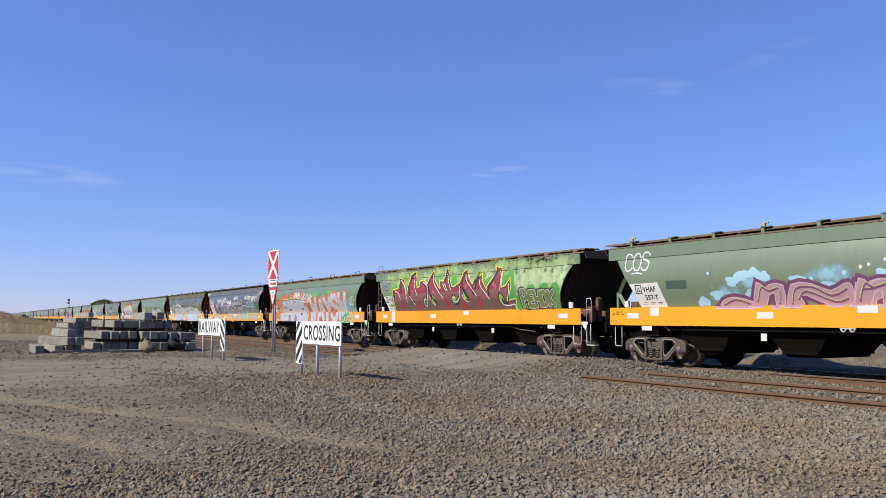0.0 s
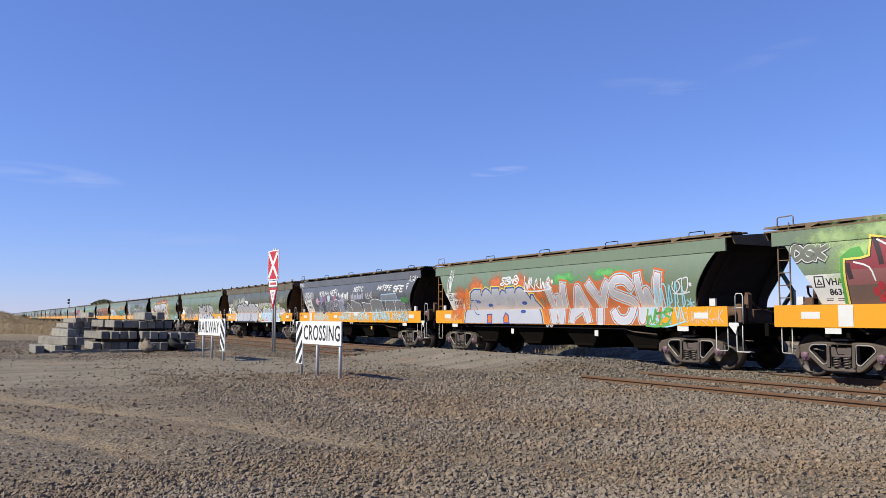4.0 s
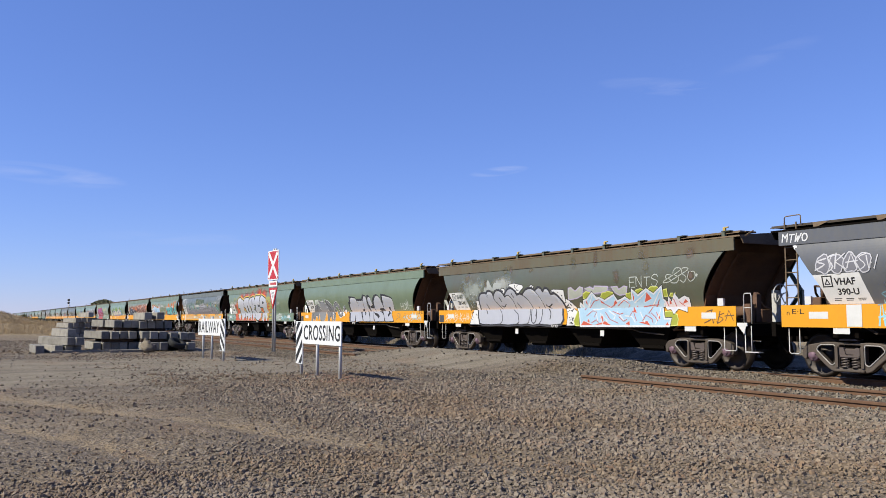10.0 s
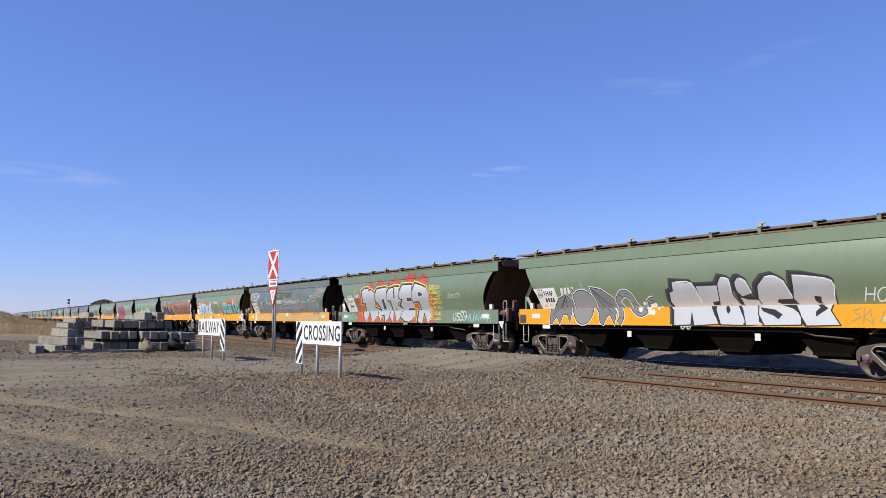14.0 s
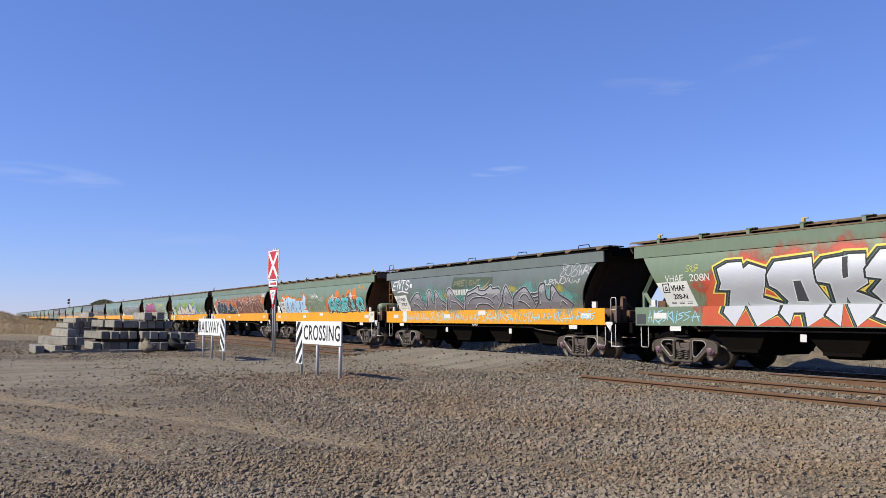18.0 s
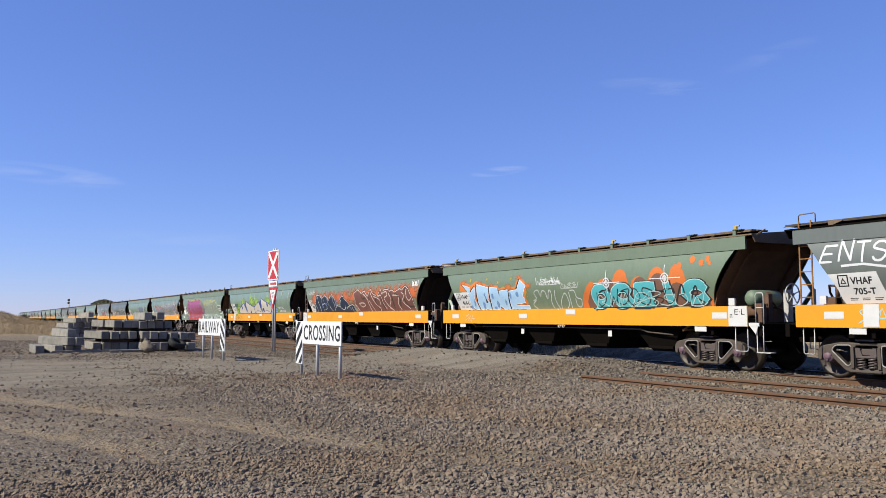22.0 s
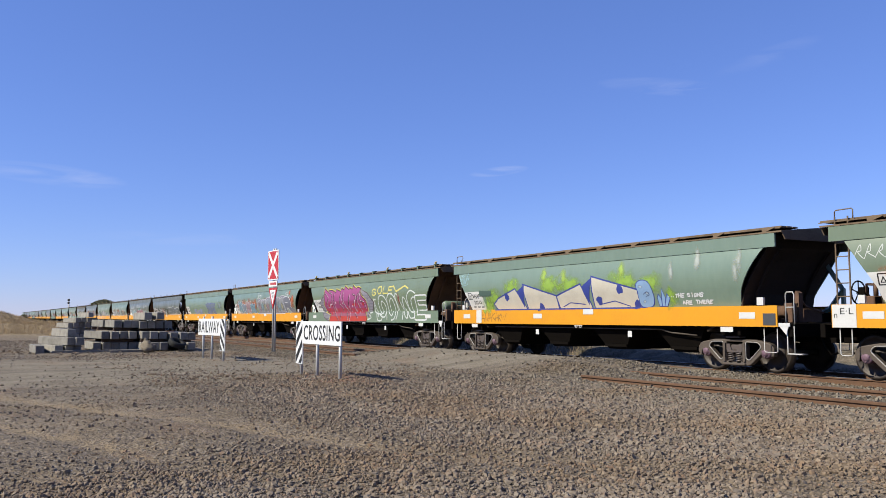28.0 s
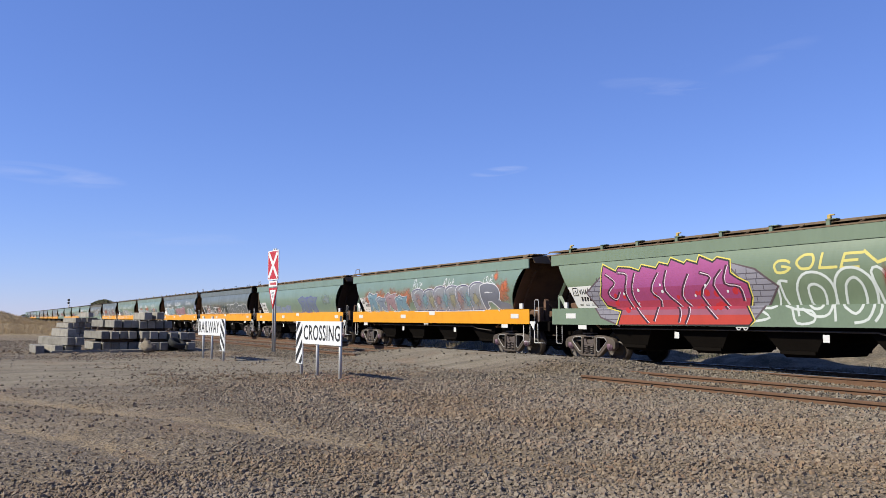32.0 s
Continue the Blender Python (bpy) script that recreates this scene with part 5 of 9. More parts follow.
            run.extend((u + cell * (1.15 * a + r.uniform(-0.1, 0.1)), z0 + h * k * b + h * r.uniform(-0.06, 0.06)) for a, b in shape)
            if r.random() < 0.45:
                lay()
        lay()
        if r.random() < 0.6:
            self.stroke(bent([(u0, z0 - 0.1 * h), (u0 + 0.5 * (u1 - u0), z0 - 0.16 * h), (u1, z0 - 0.02 * h)], 4), w * 0.8, col)
        if r.random() < 0.5:
            a, b = u1 + 0.15 * h, z0 + 0.5 * h
            for t in (0.3, 1.35, 2.4):
                self.stroke([(a - 0.16 * h * math.cos(t), b - 0.16 * h * math.sin(t)), (a + 0.16 * h * math.cos(t), b + 0.16 * h * math.sin(t))], w * 0.7, col)

    def spikes(self, u0, u1, z0, z1, col, w=0.03):
        """A fast jagged tag: slanting strokes and hooks crossing one another."""
        r, h, u = self.rnd, z1 - z0, u0
        while u < u1:
            d = r.uniform(0.16, 0.30)
            top, low = z1 + r.uniform(-0.25, 0.12) * h, z0 + r.uniform(-0.08, 0.2) * h
            kind = r.randrange(4)
            if kind == 0:
                pts = [(u, top), (u + 0.25 * d, low), (u + 0.5 * d, (top + low) / 2), (u + 0.75 * d, low), (u + 1.15 * d, top)]
            elif kind == 1:
                pts = [(u + 0.1 * d, low), (u + 0.45 * d, top), (u + 0.9 * d, low)]
                self.stroke([(u, low + 0.35 * h), (u + d, low + 0.42 * h)], w * 0.8, col)
            elif kind == 2:
                pts = bent([(u + d, top), (u + 0.2 * d, top - 0.2 * h), (u + 0.85 * d, low + 0.35 * h), (u, low)], 3)
            else:
                pts = [(u + 0.3 * d, top + 0.05 * h), (u + 0.15 * d, low)]
                self.stroke([(u + d, top), (u + 0.22 * d, low + 0.45 * h), (u + 1.1 * d, low - 0.05 * h)], w, col)
            self.stroke(pts, w * r.uniform(0.7, 1.1), col)
            u += d * r.uniform(0.75, 1.05)

    def lobes(self, n, u0, u1, z0, z1, fill, line, gleam=None, split=None, w=0.035, tall=0.25):
        """Balloon letters: rounded bodies leaning on one another."""
        cell = (u1 - u0) / n
        for i in range(n):
            u, h = u0 + cell * i, (z1 - z0) * (1 - tall * self.rnd.random())
            lean = self.rnd.uniform(-0.12, 0.12)
            pts = []
            for t in np.linspace(math.pi, 0, 11):
                pts.append((u + cell * (0.52 + 0.60 * math.cos(t)) + lean * h, z0 + h - 0.32 * h * (1 - math.sin(t) ** 0.7)))
            pts += [(u + cell * 1.08, z0 + 0.35 * h), (u + cell * 0.96, z0), (u + cell * 0.1, z0), (u - cell * 0.04, z0 + 0.4 * h)]
            self.shape(pts, fill, line, w, split, gleam)
            c = u + cell * 0.5
            self.stroke([(c - 0.18 * cell, z0 + 0.62 * h), (c, z0 + 0.5 * h), (c + 0.04 * cell, z0 + 0.3 * h)], w, line)
            if i % 2:
                self.stroke([(c - 0.02 * cell, z0), (c, z0 + 0.3 * h), (c + 0.1 * cell, z0 + 0.34 * h)], w, line)
            if gleam:
                self.stroke([(u + cell * 0.12, z0 + 0.8 * h), (u + cell * 0.35, z0 + 0.93 * h), (u + cell * 0.6, z0 + 0.95 * h)], w * 0.6, gleam)

    def shards(self, n, u0, u1, z0, z1, fills, line, gleam=None, w=0.03, tall=0.3):
        """Angular interlocked letters that cannot be read."""
        r, cell = self.rnd, (u1 - u0) / n
        for i in range(n):
            u, h = u0 + cell * i, (z1 - z0) * (1 - tall * r.random())
            j = [r.uniform(-0.14, 0.14) for _ in range(8)]
            pts = [(u + cell * (0.02 + j[0]), z0), (u + cell * (0.30 + j[1]), z0), (u + cell * (0.36 + j[2]), z0 + 0.42 * h), (u + cell * (0.62 + j[3]), z0 + 0.1 * h), (u + cell * (1.02 + j[4]), z0),
                   (u + cell * (0.82 + j[5]), z0 + 0.55 * h), (u + cell * (1.06 + j[6]), z0 + 0.94 * h), (u + cell * (0.66 + j[1]), z0 + 0.86 * h), (u + cell * (0.38 + j[7]), z0 + h), (u + cell * (0.02 + j[3]), z0 + 0.82 * h), (u + cell * (0.16 + j[2]), z0 + 0.45 * h)]
            self.shape(pts, fills[i % len(fills)], line, w, None, gleam)
            self.stroke([(u + cell * 0.3, z0 + 0.72 * h), (u + cell * 0.62, z0 + 0.66 * h), (u + cell * 0.55, z0 + 0.36 * h)], w * 0.9, line)
            if gleam:
                self.stroke([(u + cell * 0.12, z0 + 0.74 * h), (u + cell * 0.36, z0 + 0.9 * h), (u + cell * 0.6, z0 + 0.8 * h)], w * 0.5, gleam)

    def dots(self, n, u0, u1, z0, z1, r0, r1, col):
        for _ in range(n):
            r = self.rnd.uniform(r0, r1)
            self.poly(self.oval(self.rnd.uniform(u0, u1), self.rnd.uniform(z0, z1), r, r, 0.05, 9), col)

    def done(self):
        for v in self.bm.verts:
            v.co.y = -SIDE - 0.0132 - 0.4 * (-v.co.y - SIDE - 0.0145)
        return part("graffiti", drape(self.bm, 0.0105), self.mats, self.w, self.label)


CHROME = (0.74, 0.75, 0.80)   # aluminium spray paint
WHITE_P, BLACK_P, SILVER, LILACW = (0.66, 0.67, 0.69), (0.018, 0.018, 0.022), (0.20, 0.205, 0.22), (0.53, 0.54, 0.62)
ORANGE_P, RED_P, YELLOW_P, CYAN_P, BLUE_P = (0.62, 0.16, 0.03), (0.42, 0.05, 0.04), (0.66, 0.55, 0.10), (0.28, 0.56, 0.68), (0.05, 0.09, 0.32)
LIME_P, GREEN_P, TEAL_P, PINK_P, MAROON, BROWN_P = (0.30, 0.48, 0.10), (0.10, 0.33, 0.08), (0.08, 0.42, 0.46), (0.52, 0.30, 0.40), (0.17, 0.035, 0.05), (0.14, 0.06, 0.045)


def sill_scrawl(w, col, cells, seed_label):
    m = Mural(w, seed_label)
    for u0, u1 in cells:
        m.spikes(u0, u1, 1.16, 1.47, col)
    m.done()


def decor_0(w):
    m = Mural(w, "mauve flowing letters with pale blue clouds")
    for u, z, r in ((-3.0, 1.85, 0.35), (-2.2, 2.1, 0.3), (-0.2, 2.2, 0.35), (1.6, 2.2, 0.4), (3.4, 2.2, 0.35), (4.6, 2.0, 0.3)):
        m.soft(u, z, r * 2.2, r, (0.30, 0.52, 0.66))
    m.dots(14, -3.6, 4.8, 1.8, 2.42, 0.03, 0.08, (0.36, 0.58, 0.7))
    for u, z in marks(["-278 215 -230 182 -250 228 -188 222 -215 232 -331 184 -378 168 -100 211 -24 195 100 215"][0]):
        m.poly(m.oval(u, z, 0.2, 0.12, 0.18, 16), (0.34, 0.55, 0.68))
    script = [marks(t) for t in ["-331 152 -317 169 -280 177 -231 165 -223 151",
        "-231 155 -209 209 -189 195 -176 203 -140 201 -146 153 -168 153 -164 183 -183 181 -198 154",
        "-139 153 -118 201 -70 202 -24 185 10 199 26 196 22 161 -20 152 -83 178 -101 174 -95 152",
        "24 152 37 200 58 187 69 202 104 205 102 179 72 165 67 152"]]
    lines = [bent(marks(t)) for t in ["-317 158 -280 171 -238 160",
        "-217 165 -199 198 -180 189 -150 194 -158 159",
        "-126 158 -109 192 -64 194 -24 175 15 189",
        "-107 168 -82 186 -19 162 14 169",
        "38 161 47 185 68 187 99 196"]]
    far = [([(a + 2.55, b) for a, b in q]) for q in script[1:3]]
    lines += [[(a + 2.55, b) for a, b in q] for q in lines[1:4]]
    for q in script + far:
        m.poly([(a, max(b, 1.57)) for a, b in m.grown(bent(q + q[:1], 2)[:-1], 0.10)], (0.16, 0.055, 0.13))
    for q in script + far:
        q = bent(q + q[:1], 2)[:-1]
        m.shape(q, (0.44, 0.26, 0.32), (0.58, 0.42, 0.50), 0.02)
    for q in lines:
        m.stroke(q, 0.05, (0.20, 0.07, 0.15))
        m.stroke([(a, b + 0.035) for a, b in q], 0.022, (0.50, 0.46, 0.28))
    m.dots(8, 0.2, 4.6, 2.3, 2.45, 0.03, 0.05, WHITE_P)
    m.done()
    m = Mural(w, "white looping tag", 0.0252)
    m.hand("COS", -6.5, -5.5, 2.55, 3.05, [(0, WHITE_P, 0, 0)], 0.04, 0.1, 0.05, 0.85)
    m.stroke([(-6.2, 2.48), (-5.95, 2.5), (-5.8, 2.46)], 0.035, WHITE_P)
    m.done()
    m = Mural(w, "dark patch of overpaint")
    m.poly([(-4.95, 2.04), (-4.25, 2.02), (-4.24, 2.24), (-4.95, 2.25)], (0.05, 0.09, 0.075))
    m.done()


def decor_1(w):
    m = Mural(w, "dark red flame letters edged yellow on green spray", 0.026)
    for i in range(10):
        m.soft(-4.9 + i * 1.2, 2.5 + 0.1 * math.sin(i * 2), 1.3, 0.85, (0.34, 0.52, 0.16))
    for i in range(12):
        m.soft(-5.6 + 1.08 * i, 3.0 + 0.08 * math.sin(i * 1.7), 1.2, 0.34, (0.36, 0.50, 0.22))
    for i in range(7):
        m.soft(2.4 + 0.65 * i, 2.45, 1.0, 0.85, (0.46, 0.60, 0.32))
    leaf = []
    for i, u in enumerate(np.arange(-5.45, 6.0, 0.62)):
        leaf.append((u, 2.55 + 0.14 * math.sin(2.4 * i) + 0.12 * math.sin(1.1 * i) - (0.35 if u > 3.8 else 0)))
        leaf.append((u + 0.2, leaf[-1][1] + 0.16))
        leaf.append((u + 0.42, leaf[-1][1] + 0.04))
        leaf.append((u + 0.56, leaf[-1][1] - (0.0 if i % 2 else 0.22)))
    m.poly([(-5.5, 1.58)] + leaf + [(6.05, 1.9), (6.08, 1.58)], (0.07, 0.30, 0.06))
    edge = marks("-535 157 -532 245 -499 246 -477 251 -476 290 -438 282 -415 222 -399 227 -388 267 -373 301 -334 311 -327 264 -313 244 -290 251 -293 271 -261 274 -229 253 -214 285 -179 306 -177 277 -126 235 -116 242 -125 268 -100 262 -86 286 -70 313 -59 279 -36 243 -18 240 27 256 37 274 41 289 72 302 73 282 129 231 133 248 172 280 175 261 213 218 216 235 244 259 273 278 270 301 297 295 302 272 297 226 333 234 357 259 354 228 325 182 373 188 367 158")
    m.poly([(a, max(b, 1.572)) for a, b in m.grown(edge, 0.07)], YELLOW_P)
    m.poly([(a, max(b, 1.572)) for a, b in m.grown(edge, 0.025)], (0.03, 0.02, 0.03))
    m.banded(edge, [(2.28, (0.24, 0.035, 0.05)), (1.96, (0.23, 0.085, 0.085))], (0.13, 0.08, 0.065))
    for u, z in marks("-185 199 -250 193 -24 196 59 211 293 194"):
        m.shape(m.oval(u, z, 0.13, 0.17, 0.05, 16, 0.4), (0.25, 0.45, 0.07), (0.04, 0.025, 0.03), 0.05)
    for t in ["-334 310 -369 295 -386 256 -379 215 -360 192",
        "-179 305 -204 284 -217 253 -199 214 -167 187",
        "-70 312 -83 286 -82 266",
        "157 278 126 253 112 226 124 212",
        "-472 289 -460 259 -455 235",
        "-530 242 -524 208",
        "-268 269 -233 251 -234 205 -263 192 -249 178",
        "62 295 46 273 43 248 66 211 82 198",
        "166 274 140 253 134 229",
        "274 292 250 257 225 237 219 206",
        "352 246 346 220 323 182 303 180 298 194",
        "26 249 21 213 -9 180 -26 193",
        "-68 296 -61 269 -36 236"]:
        m.stroke(bent(marks(t)), 0.11, (0.035, 0.02, 0.028))
    for t in ["-468 287 -431 264 -414 228 -414 193",
        "-516 243 -482 231 -472 203",
        "-342 303 -341 265 -314 217",
        "-383 218 -349 181",
        "-268 272 -233 256 -226 240 -235 199 -259 200 -264 181 -246 172",
        "-184 296 -180 272 -145 238 -107 203",
        "-215 212 -200 188 -179 178",
        "-103 259 -79 230",
        "-74 296 -59 264 -38 231",
        "61 288 74 264 107 237 141 205",
        "162 264 171 239 195 219 219 192",
        "290 290 301 272 300 249 294 224",
        "349 244 346 217 323 184",
        "283 192 298 174 336 170 365 174 368 159",
        "24 245 21 213 -5 188 -34 191 -35 204 -15 203",
        "37 215 52 194 75 186",
        "-88 259 -66 229"]:
        m.stroke(bent(marks(t)), 0.035, WHITE_P)
    for u, z in marks("-462 180 -311 174 -86 183 41 177 150 184"):
        for a, b in ((-0.12, 0.02), (0.10, -0.03), (0.0, 0.13), (-0.02, -0.12)):
            m.poly(m.oval(u + a, z + b, 0.075, 0.09, 0.06, 12), (0.36, 0.025, 0.035))
    for a, b in ((2.55, 2.45), (2.68, 2.36), (0.7, 2.4), (-3.5, 2.35), (-1.8, 2.3)):
        m.poly(m.oval(a, b, 0.07, 0.08, 0.06, 12), (0.36, 0.13, 0.14))
    m.done()
    m = Mural(w, "small olive letters lined black and white", 0.034)
    m.hand("PEHOK", 4.1, 5.9, 1.64, 2.2, [(0.085, (0.02, 0.02, 0.022), -0.02, 0), (0.04, (0.55, 0.58, 0.55), 0, 0), (0.02, (0.14, 0.18, 0.06), 0, 0)], 0.10, 0.05, 0.05, 0.72, None, -0.06)
    m.done()
    m = Mural(w, "dark bubble tag", 0.0205)
    m.hand("DGK", -6.65, -5.75, 2.5, 2.86, [(0.06, (0.03, 0.03, 0.035), 0, 0), (0.03, (0.55, 0.56, 0.55), 0, 0), (0.01, (0.12, 0.13, 0.11), 0, 0)], 0.09, 0.05, 0.05, 0.75)
    m.done()


def decor_2(w):
    m = Mural(w, "silver and white domes with an orange fiery rim")
    for u, z in ((-5.5, 1.5), (-5.2, 2.1), (-4.2, 2.4), (-2.8, 2.45), (-1.4, 2.4), (-0.4, 2.1), (0.0, 1.5)):
        m.soft(u, z, 0.7, 0.5, (0.60, 0.15, 0.04))
    for u, z in ((-4.75, 2.38), (-3.76, 2.52), (-3.06, 2.48), (-2.2, 2.5), (-0.92, 2.42)):
        m.poly(bent(marks(f"{int(u * 100 - 34)} 180 {int(u * 100 - 14)} {int(z * 100 - 20)} {int(u * 100)} {int(z * 100)} {int(u * 100 + 14)} {int(z * 100 - 24)} {int(u * 100 + 34)} 175"), 2), (0.62, 0.16, 0.03))
    m.poly([(-5.2, 1.1), (-5.1, 1.9), (-4.6, 2.25), (-0.9, 2.25), (-0.5, 1.9), (0.15, 1.1)], (0.58, 0.17, 0.03))
    outer = marks("-498 110 -492 144 -461 183 -452 214 -437 223 -422 227 -385 226 -384 203 -368 220 -349 229 -330 222 -315 209 -309 229 -267 228 -265 199 -257 214 -246 221 -232 217 -221 206 -223 226 -176 227 -173 206 -163 221 -148 227 -130 224 -117 216 -103 205 -92 186 -83 201 -74 200 -68 184 -44 162 -30 138 -24 110")
    navy = (0.035, 0.075, 0.28)
    m.poly([(a, max(b, 1.09)) for a, b in m.grown(outer, 0.09)], YELLOW_P)
    m.poly([(a, max(b, 1.09)) for a, b in m.grown(outer, 0.055)], navy)
    m.poly(outer, CHROME)
    for t in [
        "-459 190 -414 190 -396 182",
        "-441 177 -424 145 -398 140"]:
        m.stroke(bent(marks(t)), 0.035, navy)
    for t in ["-345 112 -344 137 -320 138 -322 112",
        "-241 113 -242 129 -232 141 -219 135 -215 113"]:
        m.shape(marks(t), ORANGE_P, navy, 0.05)
    for u, z in marks(["-412 185 -337 172 -130 177 -128 149"][0]):
        m.poly(m.oval(u, z, 0.15, 0.06), navy)
    m.done()
    m = Mural(w, "grey and white block letters edged orange and pale blue")
    m.soft(0.9, 2.5, 0.9, 0.3, (0.12, 0.45, 0.12))
    m.soft(2.9, 2.55, 1.2, 0.25, (0.12, 0.45, 0.12))
    m.poly([(0.15, 1.1), (0.1, 2.0), (0.4, 2.3), (4.4, 2.4), (4.7, 1.9), (4.9, 1.1)], (0.40, 0.13, 0.05))
    m.hand("WAYSW", 0.1, 5.0, 1.1, 2.32, [(0.15, (0.50, 0.12, 0.03), 0.03, 0.0), (0.085, CYAN_P, 0, 0), (0.05, (0.45, 0.10, 0.03), 0, 0), (0.02, WHITE_P, 0, 0), (0, CHROME, 0, 0)], 0.20, 0.0, 0.04, 0.78, None, 0.1)
    m.scrawl(4.6, 5.8, 1.2, 2.1, CYAN_P, 5, 0.05)
    m.scrawl(4.4, 5.3, 1.12, 1.5, GREEN_P, 3, 0.07)
    m.done()
    m = Mural(w, "white marker tags", 0.0252)
    m.scrawl(-2.5, -1.5, 2.4, 2.66, WHITE_P, 4, 0.05)
    m.scrawl(-1.2, 0.3, 2.2, 2.62, WHITE_P, 5, 0.055)
    m.scrawl(-6.2, -5.9, 2.2, 3.05, WHITE_P, 2, 0.05)
    m.scrawl(-5.0, -3.5, 1.68, 1.95, (0.5, 0.51, 0.55), 5, 0.022)
    m.scrawl(-3.2, -1.4, 1.72, 2.05, (0.5, 0.51, 0.55), 6, 0.022)
    m.scrawl(5.4, 6.0, 1.95, 2.3, WHITE_P, 2, 0.045)
    m.done()
    sill_scrawl(w, (0.55, 0.42, 0.36), [(-6.4, -5.7), (5.6, 7.0)], "pale sill tags")


def decor_3(w):
    m = Mural(w, "grey outlined throw-ups on dark paint")
    for i in range(12):
        m.soft(-4.15 + 0.88 * i, 2.0 + 0.22 * math.sin(i * 2.3), 0.8, 0.36, ((0.13, 0.14, 0.21), (0.17, 0.17, 0.2), (0.11, 0.14, 0.2))[i % 3])
    for u, z, c in ((-4.35, 2.12, PINK_P), (-3.35, 2.24, (0.24, 0.13, 0.2)), (-2.75, 2.25, (0.45, 0.5, 0.62)), (-1.95, 2.22, (0.30, 0.13, 0.22)), (-3.75, 2.2, (0.2, 0.2, 0.33)), (-1.0, 2.08, (0.33, 0.33, 0.43))):
        m.shape(m.oval(u, z, 0.2, 0.17, 0.06), c, (0.28, 0.26, 0.36), 0.015)
    for u, z, ru, rz, fill, edge in ((-4.05, 1.86, 0.28, 0.27, (0.13, 0.13, 0.18), (0.5, 0.5, 0.54)), (-3.45, 1.80, 0.30, 0.30, (0.09, 0.09, 0.12), (0.02, 0.02, 0.025)), (-3.05, 1.84, 0.27, 0.26, (0.14, 0.15, 0.2), (0.42, 0.44, 0.5)),
                                  (-2.4, 1.9, 0.36, 0.3, (0.2, 0.2, 0.24), (0.02, 0.02, 0.025)), (-1.75, 1.88, 0.36, 0.31, (0.17, 0.17, 0.21), (0.6, 0.6, 0.62)), (-2.1, 1.70, 0.26, 0.14, (0.08, 0.085, 0.11), (0.5, 0.5, 0.54)), (-1.2, 1.86, 0.24, 0.27, (0.22, 0.22, 0.30), (0.4, 0.4, 0.5))):
        m.shape(m.oval(u, z, ru, rz, 0.05), fill, edge, 0.024)
        m.stroke(bent([(u - 0.5 * ru, z - 0.2 * rz), (u, z + 0.35 * rz), (u + 0.45 * ru, z - 0.1 * rz)]), 0.022, edge)
    m.spikes(-4.9, -3.9, 1.54, 1.8, (0.18, 0.33, 0.42), 0.022)
    m.spikes(-1.6, -0.7, 1.6, 1.9, (0.25, 0.42, 0.52), 0.022)
    m.soft(0.8, 1.9, 1.9, 0.35, (0.16, 0.17, 0.2))
    for t in ["-59 156 -30 201 -12 175 0 176 2 155",
        "-1 155 3 178 12 210 58 204 65 196 100 195 119 165 112 154",
        "122 154 145 164 140 199 201 190 228 193 251 165 248 154",
        "227 155 227 197 250 208 285 211 330 205 346 196 349 153"]:
        m.shape(bent(marks(t), 2), (0.17, 0.175, 0.19), WHITE_P, 0.026)
    for i, (u, h) in enumerate(((3.75, 0.5), (4.7, 0.45))):
        m.shape([(u, 1.58), (u + 0.08, 1.58 + h * 0.75), (u + 0.3, 1.58 + h), (u + 0.75, 1.56 + h), (u + 0.92, 1.58 + h * 0.8), (u + 0.95, 1.58)], (0.155, 0.16, 0.175), WHITE_P if i < 4 else (0.45, 0.5, 0.56), 0.022)
        m.stroke([(u + 0.45, 1.58), (u + 0.5, 1.58 + h * 0.5)], 0.035, (0.05, 0.05, 0.06))
    m.shape([(3.5, 2.05), (3.55, 2.28), (5.0, 2.3), (5.1, 2.05)], (0.16, 0.18, 0.21), (0.28, 0.42, 0.55), 0.04)
    m.poly([(5.4, 1.95), (6.05, 1.9), (6.1, 2.12), (5.45, 2.15)], (0.06, 0.2, 0.07))
    m.done()
    m = Mural(w, "white operator's lettering as plain bars")
    for i in range(7):
        u = -1.5 + 0.185 * i
        m.poly([(u, 2.2), (u + 0.145, 2.2), (u + 0.175, 2.42 + 0.08 * (i % 3 == 0)), (u + 0.03, 2.42 + 0.08 * (i % 3 == 0))], WHITE_P)
    m.poly([(-1.5, 2.13), (-0.2, 2.13), (-0.19, 2.155), (-1.5, 2.155)], WHITE_P)
    for i in range(8):
        u = 0.1 + 0.185 * i
        m.poly([(u, 2.14), (u + 0.14, 2.14), (u + 0.17, 2.36 + 0.08 * (i % 3 == 1)), (u + 0.03, 2.36 + 0.08 * (i % 3 == 1))], (0.34, 0.35, 0.42))
    m.done()
    m = Mural(w, "white brush tags NEPIC and others", 0.0252)
    m.plain("NEPIC", 0.5, 1.55, 2.5, 2.74, WHITE_P, 0.02, 0.15)
    m.plain("NEPI", -2.5, -1.5, 2.36, 2.70, WHITE_P, 0.034, 0.2)
    m.plain("MTWO", -7.1, -6.42, 2.96, 3.15, WHITE_P, 0.0, 0.1)
    m.plain("?", -6.85, -6.7, 2.72, 2.9, WHITE_P)
    m.spikes(-4.05, -2.95, 2.38, 2.66, WHITE_P, 0.038)
    m.plain("HFTSFE", 3.2, 4.6, 2.48, 2.72, WHITE_P, 0.03, 0.2)
